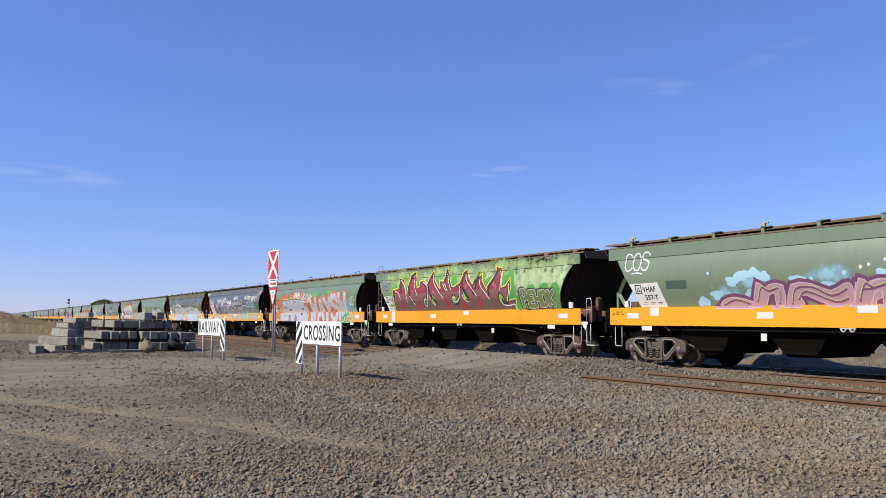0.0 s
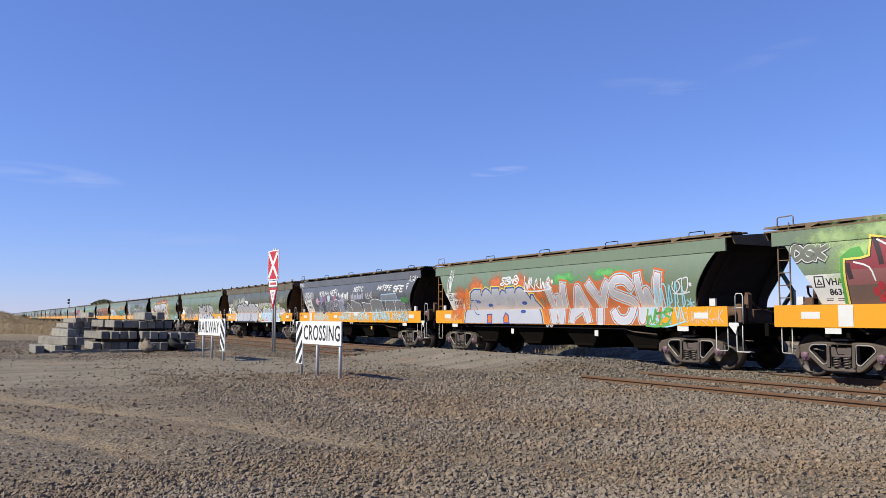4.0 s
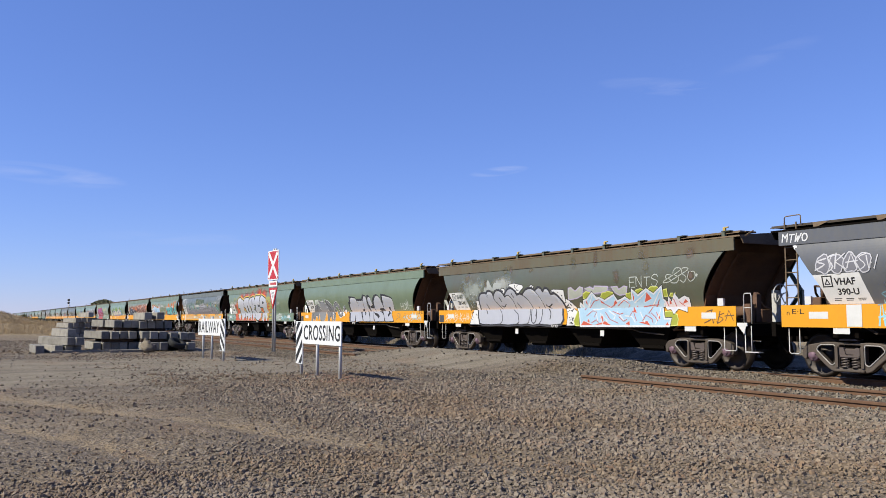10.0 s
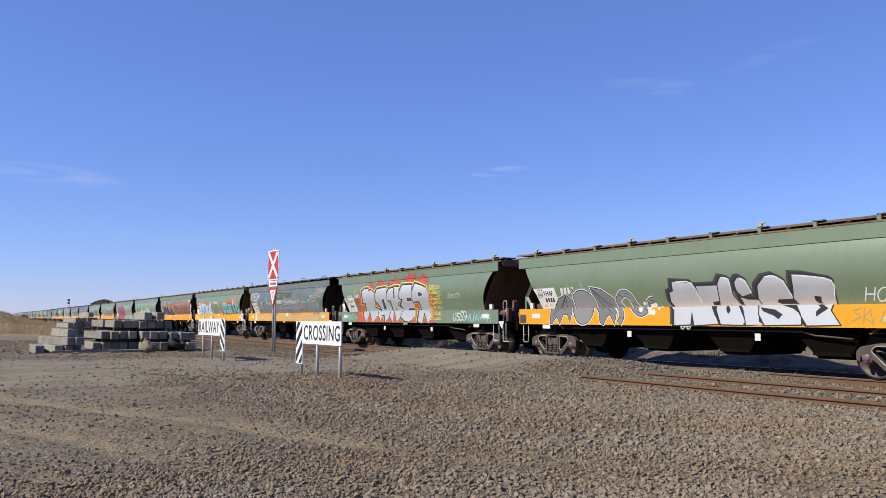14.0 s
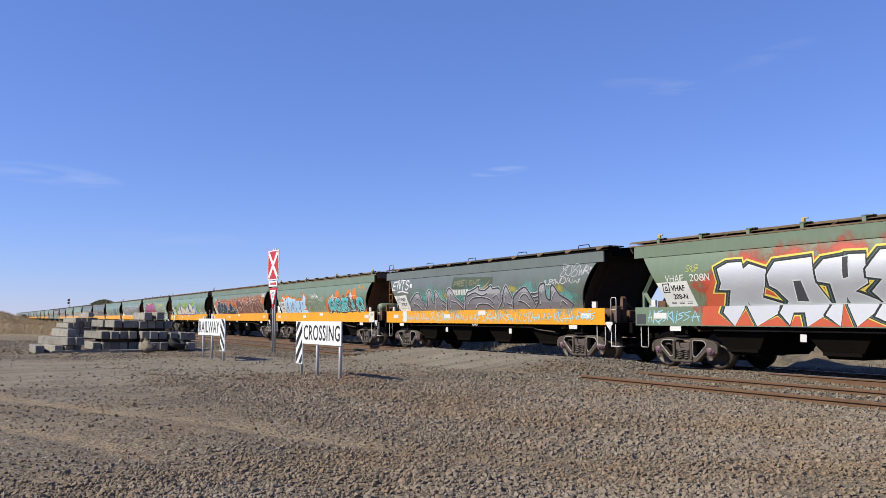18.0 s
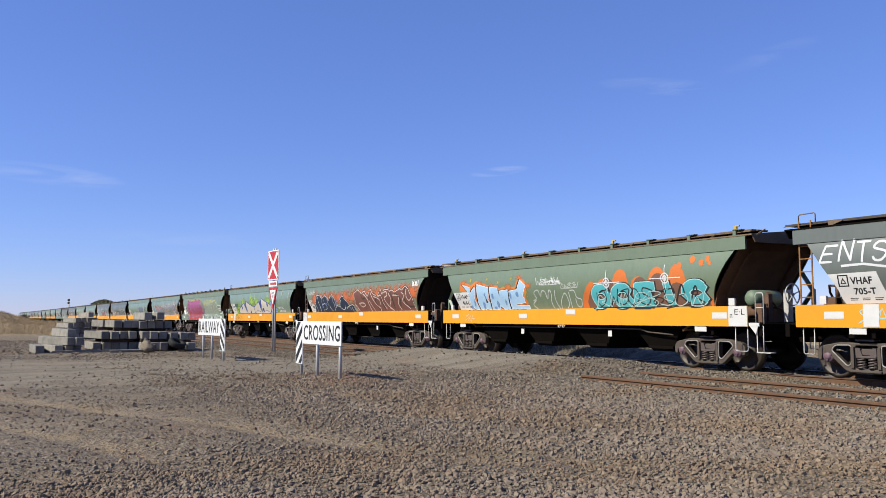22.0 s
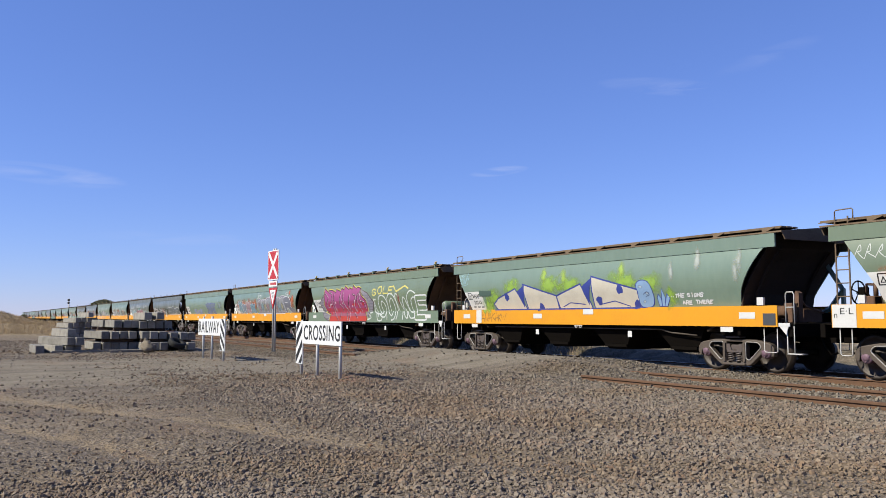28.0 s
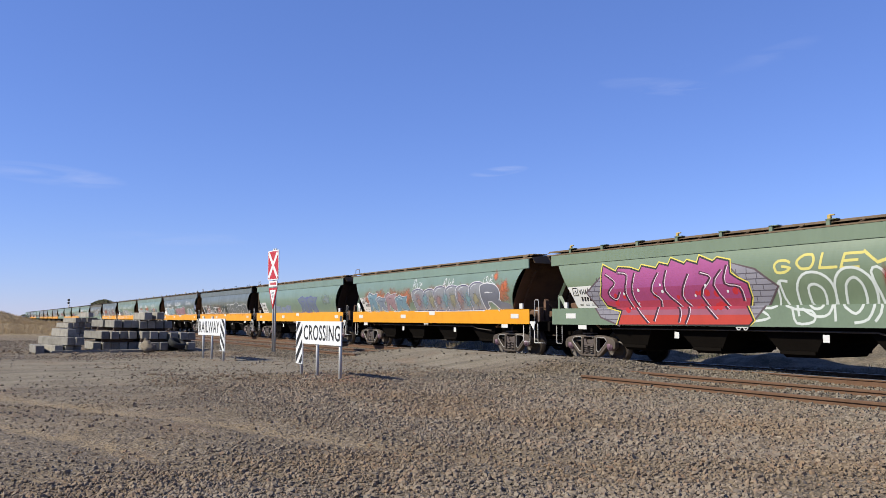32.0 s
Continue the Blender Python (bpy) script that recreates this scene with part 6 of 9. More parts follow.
    m.plain("SFE", 4.75, 5.75, 2.36, 2.66, WHITE_P, 0.05, 0.2)
    m.scrawl(1.85, 2.6, 2.2, 2.42, (0.5, 0.5, 0.52), 4, 0.03)
    m.scrawl(6.2, 6.9, 2.78, 3.05, WHITE_P, 3, 0.04)
    m.plain("F", 6.05, 6.25, 2.45, 2.75, WHITE_P, 0.03)
    for u in (-6.05, -5.72, -5.42, -5.12):
        m.shape(m.oval(u, 2.42, 0.15, 0.19, 0.1), (0.17, 0.17, 0.2), (0.5, 0.5, 0.54), 0.024)
    m.spikes(-6.25, -4.95, 2.26, 2.6, (0.55, 0.55, 0.58), 0.03)
    m.done()
    m = Mural(w, "sky-blue sill tags running up the side")
    for u0, u1 in ((-4.9, -2.9), (-1.5, -0.05), (0.25, 2.0), (2.5, 4.3), (4.5, 6.0)):
        m.spikes(u0, u1, 1.14, 1.64, CYAN_P, 0.045)
        m.spikes(u0 + 0.1, u1 - 0.1, 1.2, 1.52, (0.42, 0.62, 0.66), 0.03)
    m.done()


def decor_4(w):
    m = Mural(w, "silver balloon letters with black dots round them")
    m.soft(-4.6, 2.2, 1.4, 0.7, (0.30, 0.33, 0.30))
    m.soft(-2.6, 2.45, 0.9, 0.35, (0.35, 0.36, 0.34))
    m.poly([(-3.9, 2.2), (-3.6, 2.62), (-3.3, 2.3), (-3.2, 2.5), (-2.7, 2.45), (-2.75, 2.2)], (0.34, 0.36, 0.35))
    patches = [marks(t) for t in ["-488 106 -453 165 -450 189 -432 188 -428 174 -426 137 -418 114 -403 105",
        "-228 239 -197 242 -149 234 -147 227 -169 215 -181 206 -191 220 -220 229",
        "0 212 15 216 64 213 62 176 35 173 33 192 16 204",
        "-110 229 -100 234 -87 228 -94 221 -107 224",
        "-278 225 -259 227 -255 219 -265 209"]]
    for p in patches:
        m.shape(p, (0.68, 0.68, 0.68), (0.06, 0.06, 0.065), 0.025)
        u0, u1, z0, z1 = min(a for a, b in p), max(a for a, b in p), min(b for a, b in p), max(b for a, b in p)
        m.dots(int(26 * (u1 - u0) * (z1 - z0)) + 4, u0 + 0.06, u1 - 0.1, z0 + 0.05, z1 - 0.06, 0.018, 0.03, BLACK_P)
    m.dots(14, -4.9, -4.3, 1.6, 2.4, 0.015, 0.025, (0.6, 0.6, 0.6))
    bodies = [bent(marks(t) + marks(t)[:1], 2)[:-1] for t in ["-426 142 -427 188 -412 209 -388 213 -373 209 -365 217 -350 218 -336 211 -331 190 -304 167 -281 147 -278 130 -290 109 -403 107 -421 118",
        "-330 199 -314 216 -292 220 -271 208 -263 197 -239 203 -217 183 -207 155 -184 140 -181 124 -190 109 -290 108 -278 134 -294 161 -320 179",
        "-258 204 -239 220 -218 224 -198 214 -189 201 -169 205 -141 193 -121 172 -113 148 -121 124 -133 110 -189 109 -181 128 -191 147 -207 155 -217 183 -239 202",
        "-153 204 -131 218 -105 221 -81 210 -60 183 -48 155 -52 132 -68 110 -131 110 -113 144 -121 172 -139 193",
        "-83 212 -65 222 -50 218 -42 208 -27 219 -12 213 -5 199 16 201 35 188 52 165 54 139 45 111 -61 110 -49 136 -52 167"]]
    for p in bodies:
        m.poly(m.grown(p, 0.075), (0.05, 0.052, 0.06))
    for p in bodies[::-1]:
        m.poly(m.grown(p, 0.028), BLACK_P)
        m.poly(p, CHROME)
    for t in ["-386 178 -377 162 -368 142",
        "-372 200 -368 208",
        "-298 199 -286 183",
        "-294 171 -279 165 -262 175",
        "-219 211 -209 196",
        "-195 178 -178 159",
        "-81 164 -78 150 -84 134",
        "-41 170 -27 163 -6 172",
        "-27 163 -11 155 -3 141 -9 124",
        "-103 158 -107 120 -96 111 -83 120 -79 144"]:
        m.stroke(bent(marks(t)), 0.035, BLACK_P)
    for t in ["-370 211 -353 214 -337 208",
        "-292 217 -275 208 -267 196",
        "-250 200 -230 190 -215 166",
        "-141 190 -124 170 -119 148",
        "-103 218 -77 204 -56 175",
        "-33 215 -14 210",
        "4 198 23 192 38 173"]:
        m.stroke(bent(marks(t)), 0.028, WHITE_P)
    # the lit lip of the sill, drawn as a pale stroke
    m.stroke([(-4.2, 1.585), (0.5, 1.585)], 0.018, (0.5, 0.5, 0.52))
    m.done()
    m = Mural(w, "pale blue wildstyle letters edged red, white and black")
    m.soft(2.1, 2.05, 1.5, 0.2, (0.34, 0.31, 0.38))
    for t in ["80 184 90 216 102 218 120 206 144 219 156 216 146 196 119 188", "167 214 190 217 206 210 212 219 266 216 263 208 233 202 200 201", "286 214 307 215 312 206 337 215 346 213 339 195 311 193 296 200"]:
        m.shape(marks(t), (0.40, 0.42, 0.36), (0.46, 0.40, 0.56), 0.03)
    dotted = marks("-2 210 14 214 46 201 58 189 83 179 118 151 130 146 111 118 111 106 74 105 81 137 73 161 36 173 33 190")
    m.shape(dotted, (0.68, 0.68, 0.68), (0.06, 0.06, 0.065), 0.02)
    for (u0, z0), (u1, z1) in zip(marks("10 208 38 186 60 179 80 155 88 130 88 112"), marks("38 196 60 180 90 160 112 145 108 122 106 112")):
        m.dots(9, min(u0, u1), max(u0, u1), min(z0, z1) - 0.02, max(z0, z1) + 0.02, 0.015, 0.024, BLACK_P)
    for t in ["482 143 506 145 530 136 533 124 529 111 504 109 507 126 486 126", "111 118 130 148 136 146 143 106 117 106", "152 187 155 198 170 204 184 202 192 197 166 182",
              "232 189 239 198 265 202 285 199 284 190 243 178", "336 182 340 194 359 196 362 188 355 176", "372 196 380 202 399 206 412 203 384 189", "428 203 440 210 462 209 470 204 445 191",
              "478 186 483 200 495 202 493 186", "503 186 508 191 524 192 516 185"]:
        m.shape(marks(t), (0.33, 0.36, 0.045), (0.62, 0.64, 0.18), 0.025)
    field = marks("143 106 139 146 129 164 134 169 145 157 150 177 166 180 195 199 212 181 221 185 243 175 286 190 296 173 316 178 331 183 346 174 359 175 366 202 384 187 421 203 445 189 477 208 473 179 478 173 481 136 484 124 505 124 500 109")
    side = marks("473 179 490 165 497 178 504 164 520 187 529 172 552 181 564 177 563 148 535 156 520 143 512 155 498 153 492 161 479 159")
    for p, d in ((field, 0.062), (side, 0.05)):
        m.poly(m.grown(p, d), BLACK_P)
        m.poly(m.grown(p, d * 0.72), WHITE_P)
    m.poly(side, (0.62, 0.60, 0.66))
    m.poly(field, (0.37, 0.55, 0.71))
    for t in ["143 106 155 119 197 108", "203 107 252 119 277 107 241 110", "354 108 352 120 335 111", "487 109 496 117 502 109", "404 170 421 197 434 180", "454 146 465 135 471 132 467 124", "370 144 371 163 382 142",
              "274 162 288 179 295 170", "172 119 181 126 183 113", "365 198 369 183 362 175", "390 116 422 120 433 108", "499 178 504 166 494 163", "541 164 554 177 561 169", "157 173 163 180 165 166", "231 128 242 137 243 115", "222 181 238 172 229 169"]:
        m.shape(marks(t), (0.55, 0.10, 0.06), WHITE_P, 0.012)
    for t in ["165 159 195 195 216 176", "199 152 231 152 264 160", "241 110 231 141 262 119", "288 124 304 145 333 119", "334 134 363 132 376 116", "396 144 413 116", "364 169 393 183 421 199", "428 156 472 200",
              "453 112 472 147 478 167", "219 117 215 141", "310 174 335 176 344 161", "268 149 294 136"]:
        m.stroke(marks(t), 0.035, WHITE_P)
    for t in ["162 151 197 177 222 181", "170 134 199 149 215 145 203 130", "232 172 264 158 285 166", "253 145 273 124 308 113", "295 162 326 178 345 165 334 155", "353 132 368 148 381 120", "397 158 429 162 457 163",
              "404 120 418 136 440 126 444 114", "428 140 448 160 462 177", "284 147 314 138 329 142", "192 114 214 123 225 112", "437 142 454 130 462 120", "309 132 328 119 343 124", "486 173 491 157", "513 178 518 158", "531 170 547 158"]:
        m.stroke(marks(t), 0.022, (0.50, 0.10, 0.07))
    m.done()
    m = Mural(w, "white tags ENTS and scribble", 0.0205)
    m.plain("ENTS", 3.55, 4.7, 2.12, 2.42, (0.42, 0.45, 0.42), -0.01, 0.1)
    m.scrawl(4.9, 6.0, 2.2, 2.5, (0.4, 0.42, 0.38), 4, 0.03)
    m.done()
    sill_scrawl(w, (0.70, 0.62, 0.50), [(-6.7, -5.0)], "pale sill tags")
    sill_scrawl(w, (0.12, 0.07, 0.04), [(6.2, 7.1)], "dark sill tags")
    m = Mural(w, "faint rust and old paint blotches")
    for i in range(13):
        u, z = m.rnd.uniform(-6.2, 6.0), m.rnd.uniform(2.3, 3.1)
        m.soft(u, z, m.rnd.uniform(0.10, 0.24), m.rnd.uniform(0.12, 0.34), ((0.125, 0.09, 0.065), (0.12, 0.10, 0.065), (0.12, 0.115, 0.08))[i % 3])
    m.done()


def decor_5(w):
    m = Mural(w, "grey winged shape with a curling tail, white outline")
    grey = (0.17, 0.175, 0.185)
    for t in ("-552 112 -546 152 -513 186 -475 198 -444 179 -439 158 -455 115 -465 140 -486 140 -503 112 -519 134 -541 112", "-352 216 -308 209 -262 182 -244 150 -254 110 -272 139 -286 133 -301 107 -315 116 -319 145 -338 169"):
        m.shape([(a, max(b, 1.1)) for a, b in marks(t)], grey, BLACK_P, 0.025, None, WHITE_P)
    tail = bent(marks("-236 113 -222 139 -244 173 -221 195 -194 189 -173 155 -147 141 -118 155 -121 171 -105 174"))
    for wide, c in ((0.26, WHITE_P), (0.21, BLACK_P), (0.165, (0.2, 0.205, 0.215))):
        m.stroke(tail, wide, c)
    for p, q in zip(tail[2::3], tail[3::3]):
        m.stroke([(p[0] - 0.07, p[1] + 0.03), (p[0] + 0.07, p[1] - 0.03)], 0.02, (0.04, 0.04, 0.045))
    for t in ("-433 193 -454 223 -417 205", "-387 204 -392 226 -362 199"):
        m.shape(marks(t), (0.2, 0.205, 0.215), BLACK_P, 0.022, None, WHITE_P)
    head = marks("-438 194 -407 209 -367 202 -343 175 -348 139 -378 113 -414 115 -434 146")
    m.shape(bent(head + head[:1], 3)[:-1], (0.23, 0.235, 0.245), BLACK_P, 0.028, None, WHITE_P)
    for t in ("-475 195 -480 150", "-475 195 -510 150", "-475 195 -535 135", "-348 212 -300 150", "-348 212 -270 160", "-348 212 -262 140"):
        m.stroke(marks(t), 0.022, (0.05, 0.05, 0.055))
    m.dots(7, -1.9, -0.7, 1.2, 1.75, 0.03, 0.09, WHITE_P)
    m.done()
    m = Mural(w, "silver and white letters NOISE with black shadow")
    parts = [marks(t) for t in ["-26 221 41 216 65 158 53 207 121 207 120 169 96 167 120 114 43 110 36 147 30 112 -25 110 -24 147 -42 170 -41 193 -27 197",
        "123 210 134 226 160 221 162 183 184 155 201 119 193 112 128 113 115 151 120 169",
        "175 212 184 222 195 223 208 216 220 186 190 179 177 192",
        "184 177 204 171 238 170 240 119 252 113 203 112 197 146",
        "235 172 239 201 259 220 287 224 312 212 329 171 289 170 293 162 338 160 351 134 351 114 255 112 241 136 243 158",
        "335 224 370 221 432 208 431 158 424 144 444 114 366 112 352 133 340 160 329 171 334 196"]]
    for p in parts:
        m.poly([(a - 0.10, b + 0.06) for a, b in m.grown(p, 0.045)], (0.04, 0.042, 0.05))
    for p in parts:
        m.poly([(a - 0.04, b + 0.02) for a, b in m.grown(p, 0.045)], BLACK_P)
    for p in parts:
        m.poly(m.grown(p, 0.03), BLACK_P)
        m.poly(p, CHROME)
    for t in ["289 171 341 160 353 134 332 149 294 160 284 164",
        "245 153 286 147 305 136 293 125 281 133 253 143",
        "381 176 398 174 396 163 420 149 389 131 389 142 401 151 382 165",
        "146 153 152 162 159 147 153 138 147 142",
        "96 167 120 170 115 142 120 118 108 137",
        "36 147 42 113 30 112"]:
        m.poly(marks(t), BLACK_P)
    for t in ["-14 220 40 215 62 164",
        "135 225 158 220 160 188",
        "261 221 286 223 310 209 326 175",
        "338 222 370 219 430 207 429 173",
        "191 221 207 213 218 187"]:
        m.stroke(bent(marks(t)), 0.03, WHITE_P)
    # light along the sill's upper lip, painted as a thin line
    m.stroke([(-0.3, 1.585), (4.3, 1.585)], 0.02, (0.45, 0.45, 0.48))
    m.done()
    m = Mural(w, "thin white tag and star", 0.0146)
    m.plain("HOX", 4.95, 5.75, 1.64, 1.95, (0.6, 0.64, 0.62), -0.005, 0.15)
    m.stroke([(5.5, 1.62), (5.72, 2.05), (5.82, 1.6), (5.45, 1.84), (6.05, 1.78)], 0.022, (0.6, 0.64, 0.62))
    m.done()
    m = Mural(w, "white painted number as plain bars")
    for i in range(4):
        m.poly([(-4.95 + 0.17 * i, 2.0), (-4.84 + 0.17 * i, 2.0), (-4.82 + 0.17 * i, 2.2), (-4.93 + 0.17 * i, 2.2)], (0.6, 0.63, 0.6))
    m.done()
    sill_scrawl(w, CYAN_P, [(5.4, 6.9)], "sky-blue sill tag")
    sill_scrawl(w, (0.35, 0.25, 0.12), [(4.7, 5.4)], "dim sill tag")


def decor_6(w):
    m = Mural(w, "silver block letters edged white, black and yellow on red")
    for u, z in ((-4.4, 1.5), (-4.5, 2.1), (-3.4, 2.6), (-2.2, 2.65), (-0.9, 2.7), (0.6, 2.85), (1.6, 2.75), (2.3, 2.0), (2.2, 1.4)):
        m.soft(u, z, 0.9, 0.45, (0.52, 0.07, 0.035))
    m.poly([(-4.85, 1.1), (-4.7, 1.9), (-4.3, 2.3), (-3.9, 2.55), (2.1, 2.7), (2.5, 1.8), (2.6, 1.1)], (0.50, 0.09, 0.04))
    parts = [marks(t) for t in ["-423 246 -393 258 -353 258 -348 240 -330 252 -284 237 -293 203 -307 174 -255 159 -258 140 -316 111 -349 168 -353 150 -381 110 -412 141 -389 196 -423 197 -414 212",
        "-280 225 -258 253 -166 258 -161 204 -125 144 -183 110 -188 142 -219 142 -229 116 -252 140 -236 166 -260 193 -278 203",
        "-156 231 -135 251 -94 255 -94 210 -81 213 -78 258 -42 257 -42 200 -75 183 -58 176 -9 155 -67 113 -95 175 -106 113 -137 135 -120 157 -124 202 -154 208",
        "-40 226 -8 263 76 262 75 211 28 212 25 197 71 196 77 177 70 169 23 167 23 157 78 158 98 154 99 134 45 114 7 118 -26 132 -10 156 -34 182 -6 207 -40 213",
        "79 224 107 266 160 256 204 245 222 218 206 180 241 134 213 105 179 153 161 105 126 114 143 162 136 198 80 196"]]
    for p in parts:
        m.poly([(a - 0.05, max(b + 0.02, 1.09)) for a, b in m.grown(p, 0.12)], YELLOW_P)
    for p in parts:
        m.poly([(a - 0.05, max(b + 0.01, 1.09)) for a, b in m.grown(p, 0.085)], (0.035, 0.035, 0.04))
    for p in parts:
        m.poly([(a - 0.03, max(b, 1.09)) for a, b in m.grown(p, 0.06)], (0.08, 0.15, 0.14))
    for p in parts:
        m.poly([(a - 0.012, max(b, 1.09)) for a, b in m.grown(p, 0.055)], BLACK_P)
        m.poly([(a, max(b, 1.09)) for a, b in m.grown(p, 0.016)], WHITE_P)
        m.poly(p, CHROME)
    for t in ["-214 210 -195 210 -185 164 -214 165",
        "136 232 159 230 172 221 154 215 135 214",
        "28 212 75 211 71 196 25 197",
        "23 167 70 169 69 160 23 157",
        "-92 255 -79 256 -81 213 -94 210"]:
        m.shape(marks(t), (0.05, 0.055, 0.06), WHITE_P, 0.02)
    # pale line painted for the light on the sill's lip
    m.stroke([(-4.0, 1.585), (2.2, 1.585)], 0.02, (0.55, 0.55, 0.58))
    m.done()
    m = Mural(w, "yellow scribbled tags in rows", 0.0205)
    for r_ in range(7):
        m.scrawl(2.25, 3.15, 2.42 - 0.2 * r_, 2.55 - 0.2 * r_, (0.6, 0.55, 0.12), 4, 0.025)
    m.scrawl(-5.3, -4.9, 2.45, 2.6, (0.5, 0.48, 0.15), 3, 0.02)
    m.done()
    m = Mural(w, "white tags", 0.0205)
    m.scrawl(3.7, 4.6, 2.05, 2.2, (0.45, 0.48, 0.45), 4, 0.025)
    m.scrawl(3.7, 4.7, 1.75, 2.0, (0.2, 0.28, 0.2), 4, 0.04)
    m.scrawl(4.1, 5.0, 1.18, 1.55, WHITE_P, 4, 0.04)
    m.word("VHAF 208N", -6.0, -4.5, 2.2, 2.38, [(0, (0.62, 0.65, 0.62), 0, 0)], 0, 0.0, 0.85)
    m.done()
    sill_scrawl(w, CYAN_P, [(-6.7, -4.9), (5.0, 6.6)], "sky-blue sill tags")


def decor_7(w):
    m = Mural(w, "grey serpentine letters on turquoise spray")
    for i in range(11):
        m.soft(-4.15 + 0.95 * i, 1.95 + 0.12 * math.sin(i * 1.7), 1.0, 0.62, (0.14, 0.36, 0.34))
    for u, z in ((-4.4, 2.05), (-1.9, 2.1), (0.0, 2.0), (2.6, 2.25), (5.1, 2.2)):
        m.soft(u, z, 0.4, 0.2, (0.36, 0.32, 0.07))
    ink, body, pale, gleam = (0.035, 0.035, 0.045), (0.215, 0.21, 0.235), (0.33, 0.325, 0.36), (0.55, 0.55, 0.62)
    for k, shift in enumerate((0.0, 7.5)):
        shapes = [marks(t) for t in ["-505 158 -494 190 -470 206 -435 222 -414 224 -396 205 -380 170 -384 158",
            "-384 158 -352 180 -337 225 -318 234 -309 229 -312 190 -290 182 -276 222 -262 224 -240 196 -205 180 -196 158",
            "-205 158 -188 190 -178 226 -160 236 -140 224 -118 196 -66 160",
            "-70 158 -58 190 -30 218 -8 222 30 232 48 238 44 226 90 222 128 238 138 226 176 228 186 212 172 180 150 158",
            "150 158 184 180 206 214 222 233 236 216 250 182 262 158",
            "238 168 262 196 284 212 330 208 372 202 420 206 424 190 372 184 330 172 300 158"]]
        for p in shapes:
            p = [(a + shift, b) for a, b in p]
            if max(a for a, b in p) > 6.05:
                continue
            p = bent(p + p[:1], 2)[:-1]
            m.poly([(a, max(b, 1.57)) for a, b in m.grown(p, 0.075)], gleam if k == 0 else pale)
            m.poly([(a, max(b, 1.57)) for a, b in m.grown(p, 0.055)], ink)
            m.banded([(a, max(b, 1.57)) for a, b in p], [(2.12, pale), (1.78, body)], (0.16, 0.155, 0.175))
        for t in ["-480 168 -452 196 -420 205 -402 186", "-470 182 -440 178 -415 160", "-352 168 -335 200 -322 222", "-300 160 -292 178 -272 200 -258 208", "-250 162 -236 180 -214 166",
                  "-180 162 -168 200 -150 222", "-160 190 -120 182 -92 160", "-52 170 -10 196 60 200 112 190 128 172", "-40 206 20 218 60 206 100 214", "0 160 30 176 90 174 118 160", "130 196 158 206 166 190",
                  "182 162 204 192 222 216", "212 176 240 170", "262 180 300 196 360 192 410 198", "290 176 336 182"]:
            q = [(a + shift, b) for a, b in bent(marks(t))]
            if max(a for a, b in q) < 6.0:
                m.stroke(q, 0.05, ink)
                m.stroke([(a + 0.02, b + 0.035) for a, b in q], 0.022, gleam)
    m.done()
    m = Mural(w, "dark green panel with faded words FREIGHT")
    m.poly([(-1.45, 2.36), (1.38, 2.30), (1.4, 2.70), (-1.35, 2.80)], (0.055, 0.08, 0.055))
    m.plain("FREIGHT", -1.3, 0.6, 2.42, 2.66, (0.17, 0.17, 0.11), 0.03)
    m.poly([(0.5, 2.3), (0.9, 2.3), (1.25, 2.6), (0.95, 2.45)], (0.22, 0.2, 0.11))
    for i in range(7):
        u = -1.55 + 0.19 * i
        m.poly([(u, 2.12), (u + 0.14, 2.12), (u + 0.16, 2.32), (u + 0.02, 2.32)], (0.55, 0.54, 0.5))
    m.done()
    m = Mural(w, "white brush tag ENTS", 0.0205)
    m.plain("ENTS*", -6.45, -4.6, 2.42, 2.86, WHITE_P, 0.03, 0.1)
    m.stroke([(-6.0, 2.36), (-5.5, 2.38), (-5.0, 2.3)], 0.05, WHITE_P)
    m.scrawl(5.2, 6.6, 2.55, 2.9, (0.45, 0.46, 0.48), 5, 0.03)
    m.scrawl(4.3, 6.1, 2.32, 2.5, (0.5, 0.5, 0.52), 6, 0.03)
    m.done()
    sill_scrawl(w, CYAN_P, [(-5.7, -3.5), (-3.2, -1.5), (-1.4, 0.4), (0.6, 2.4), (2.7, 4.6), (4.8, 6.6)], "sky-blue sill tags")


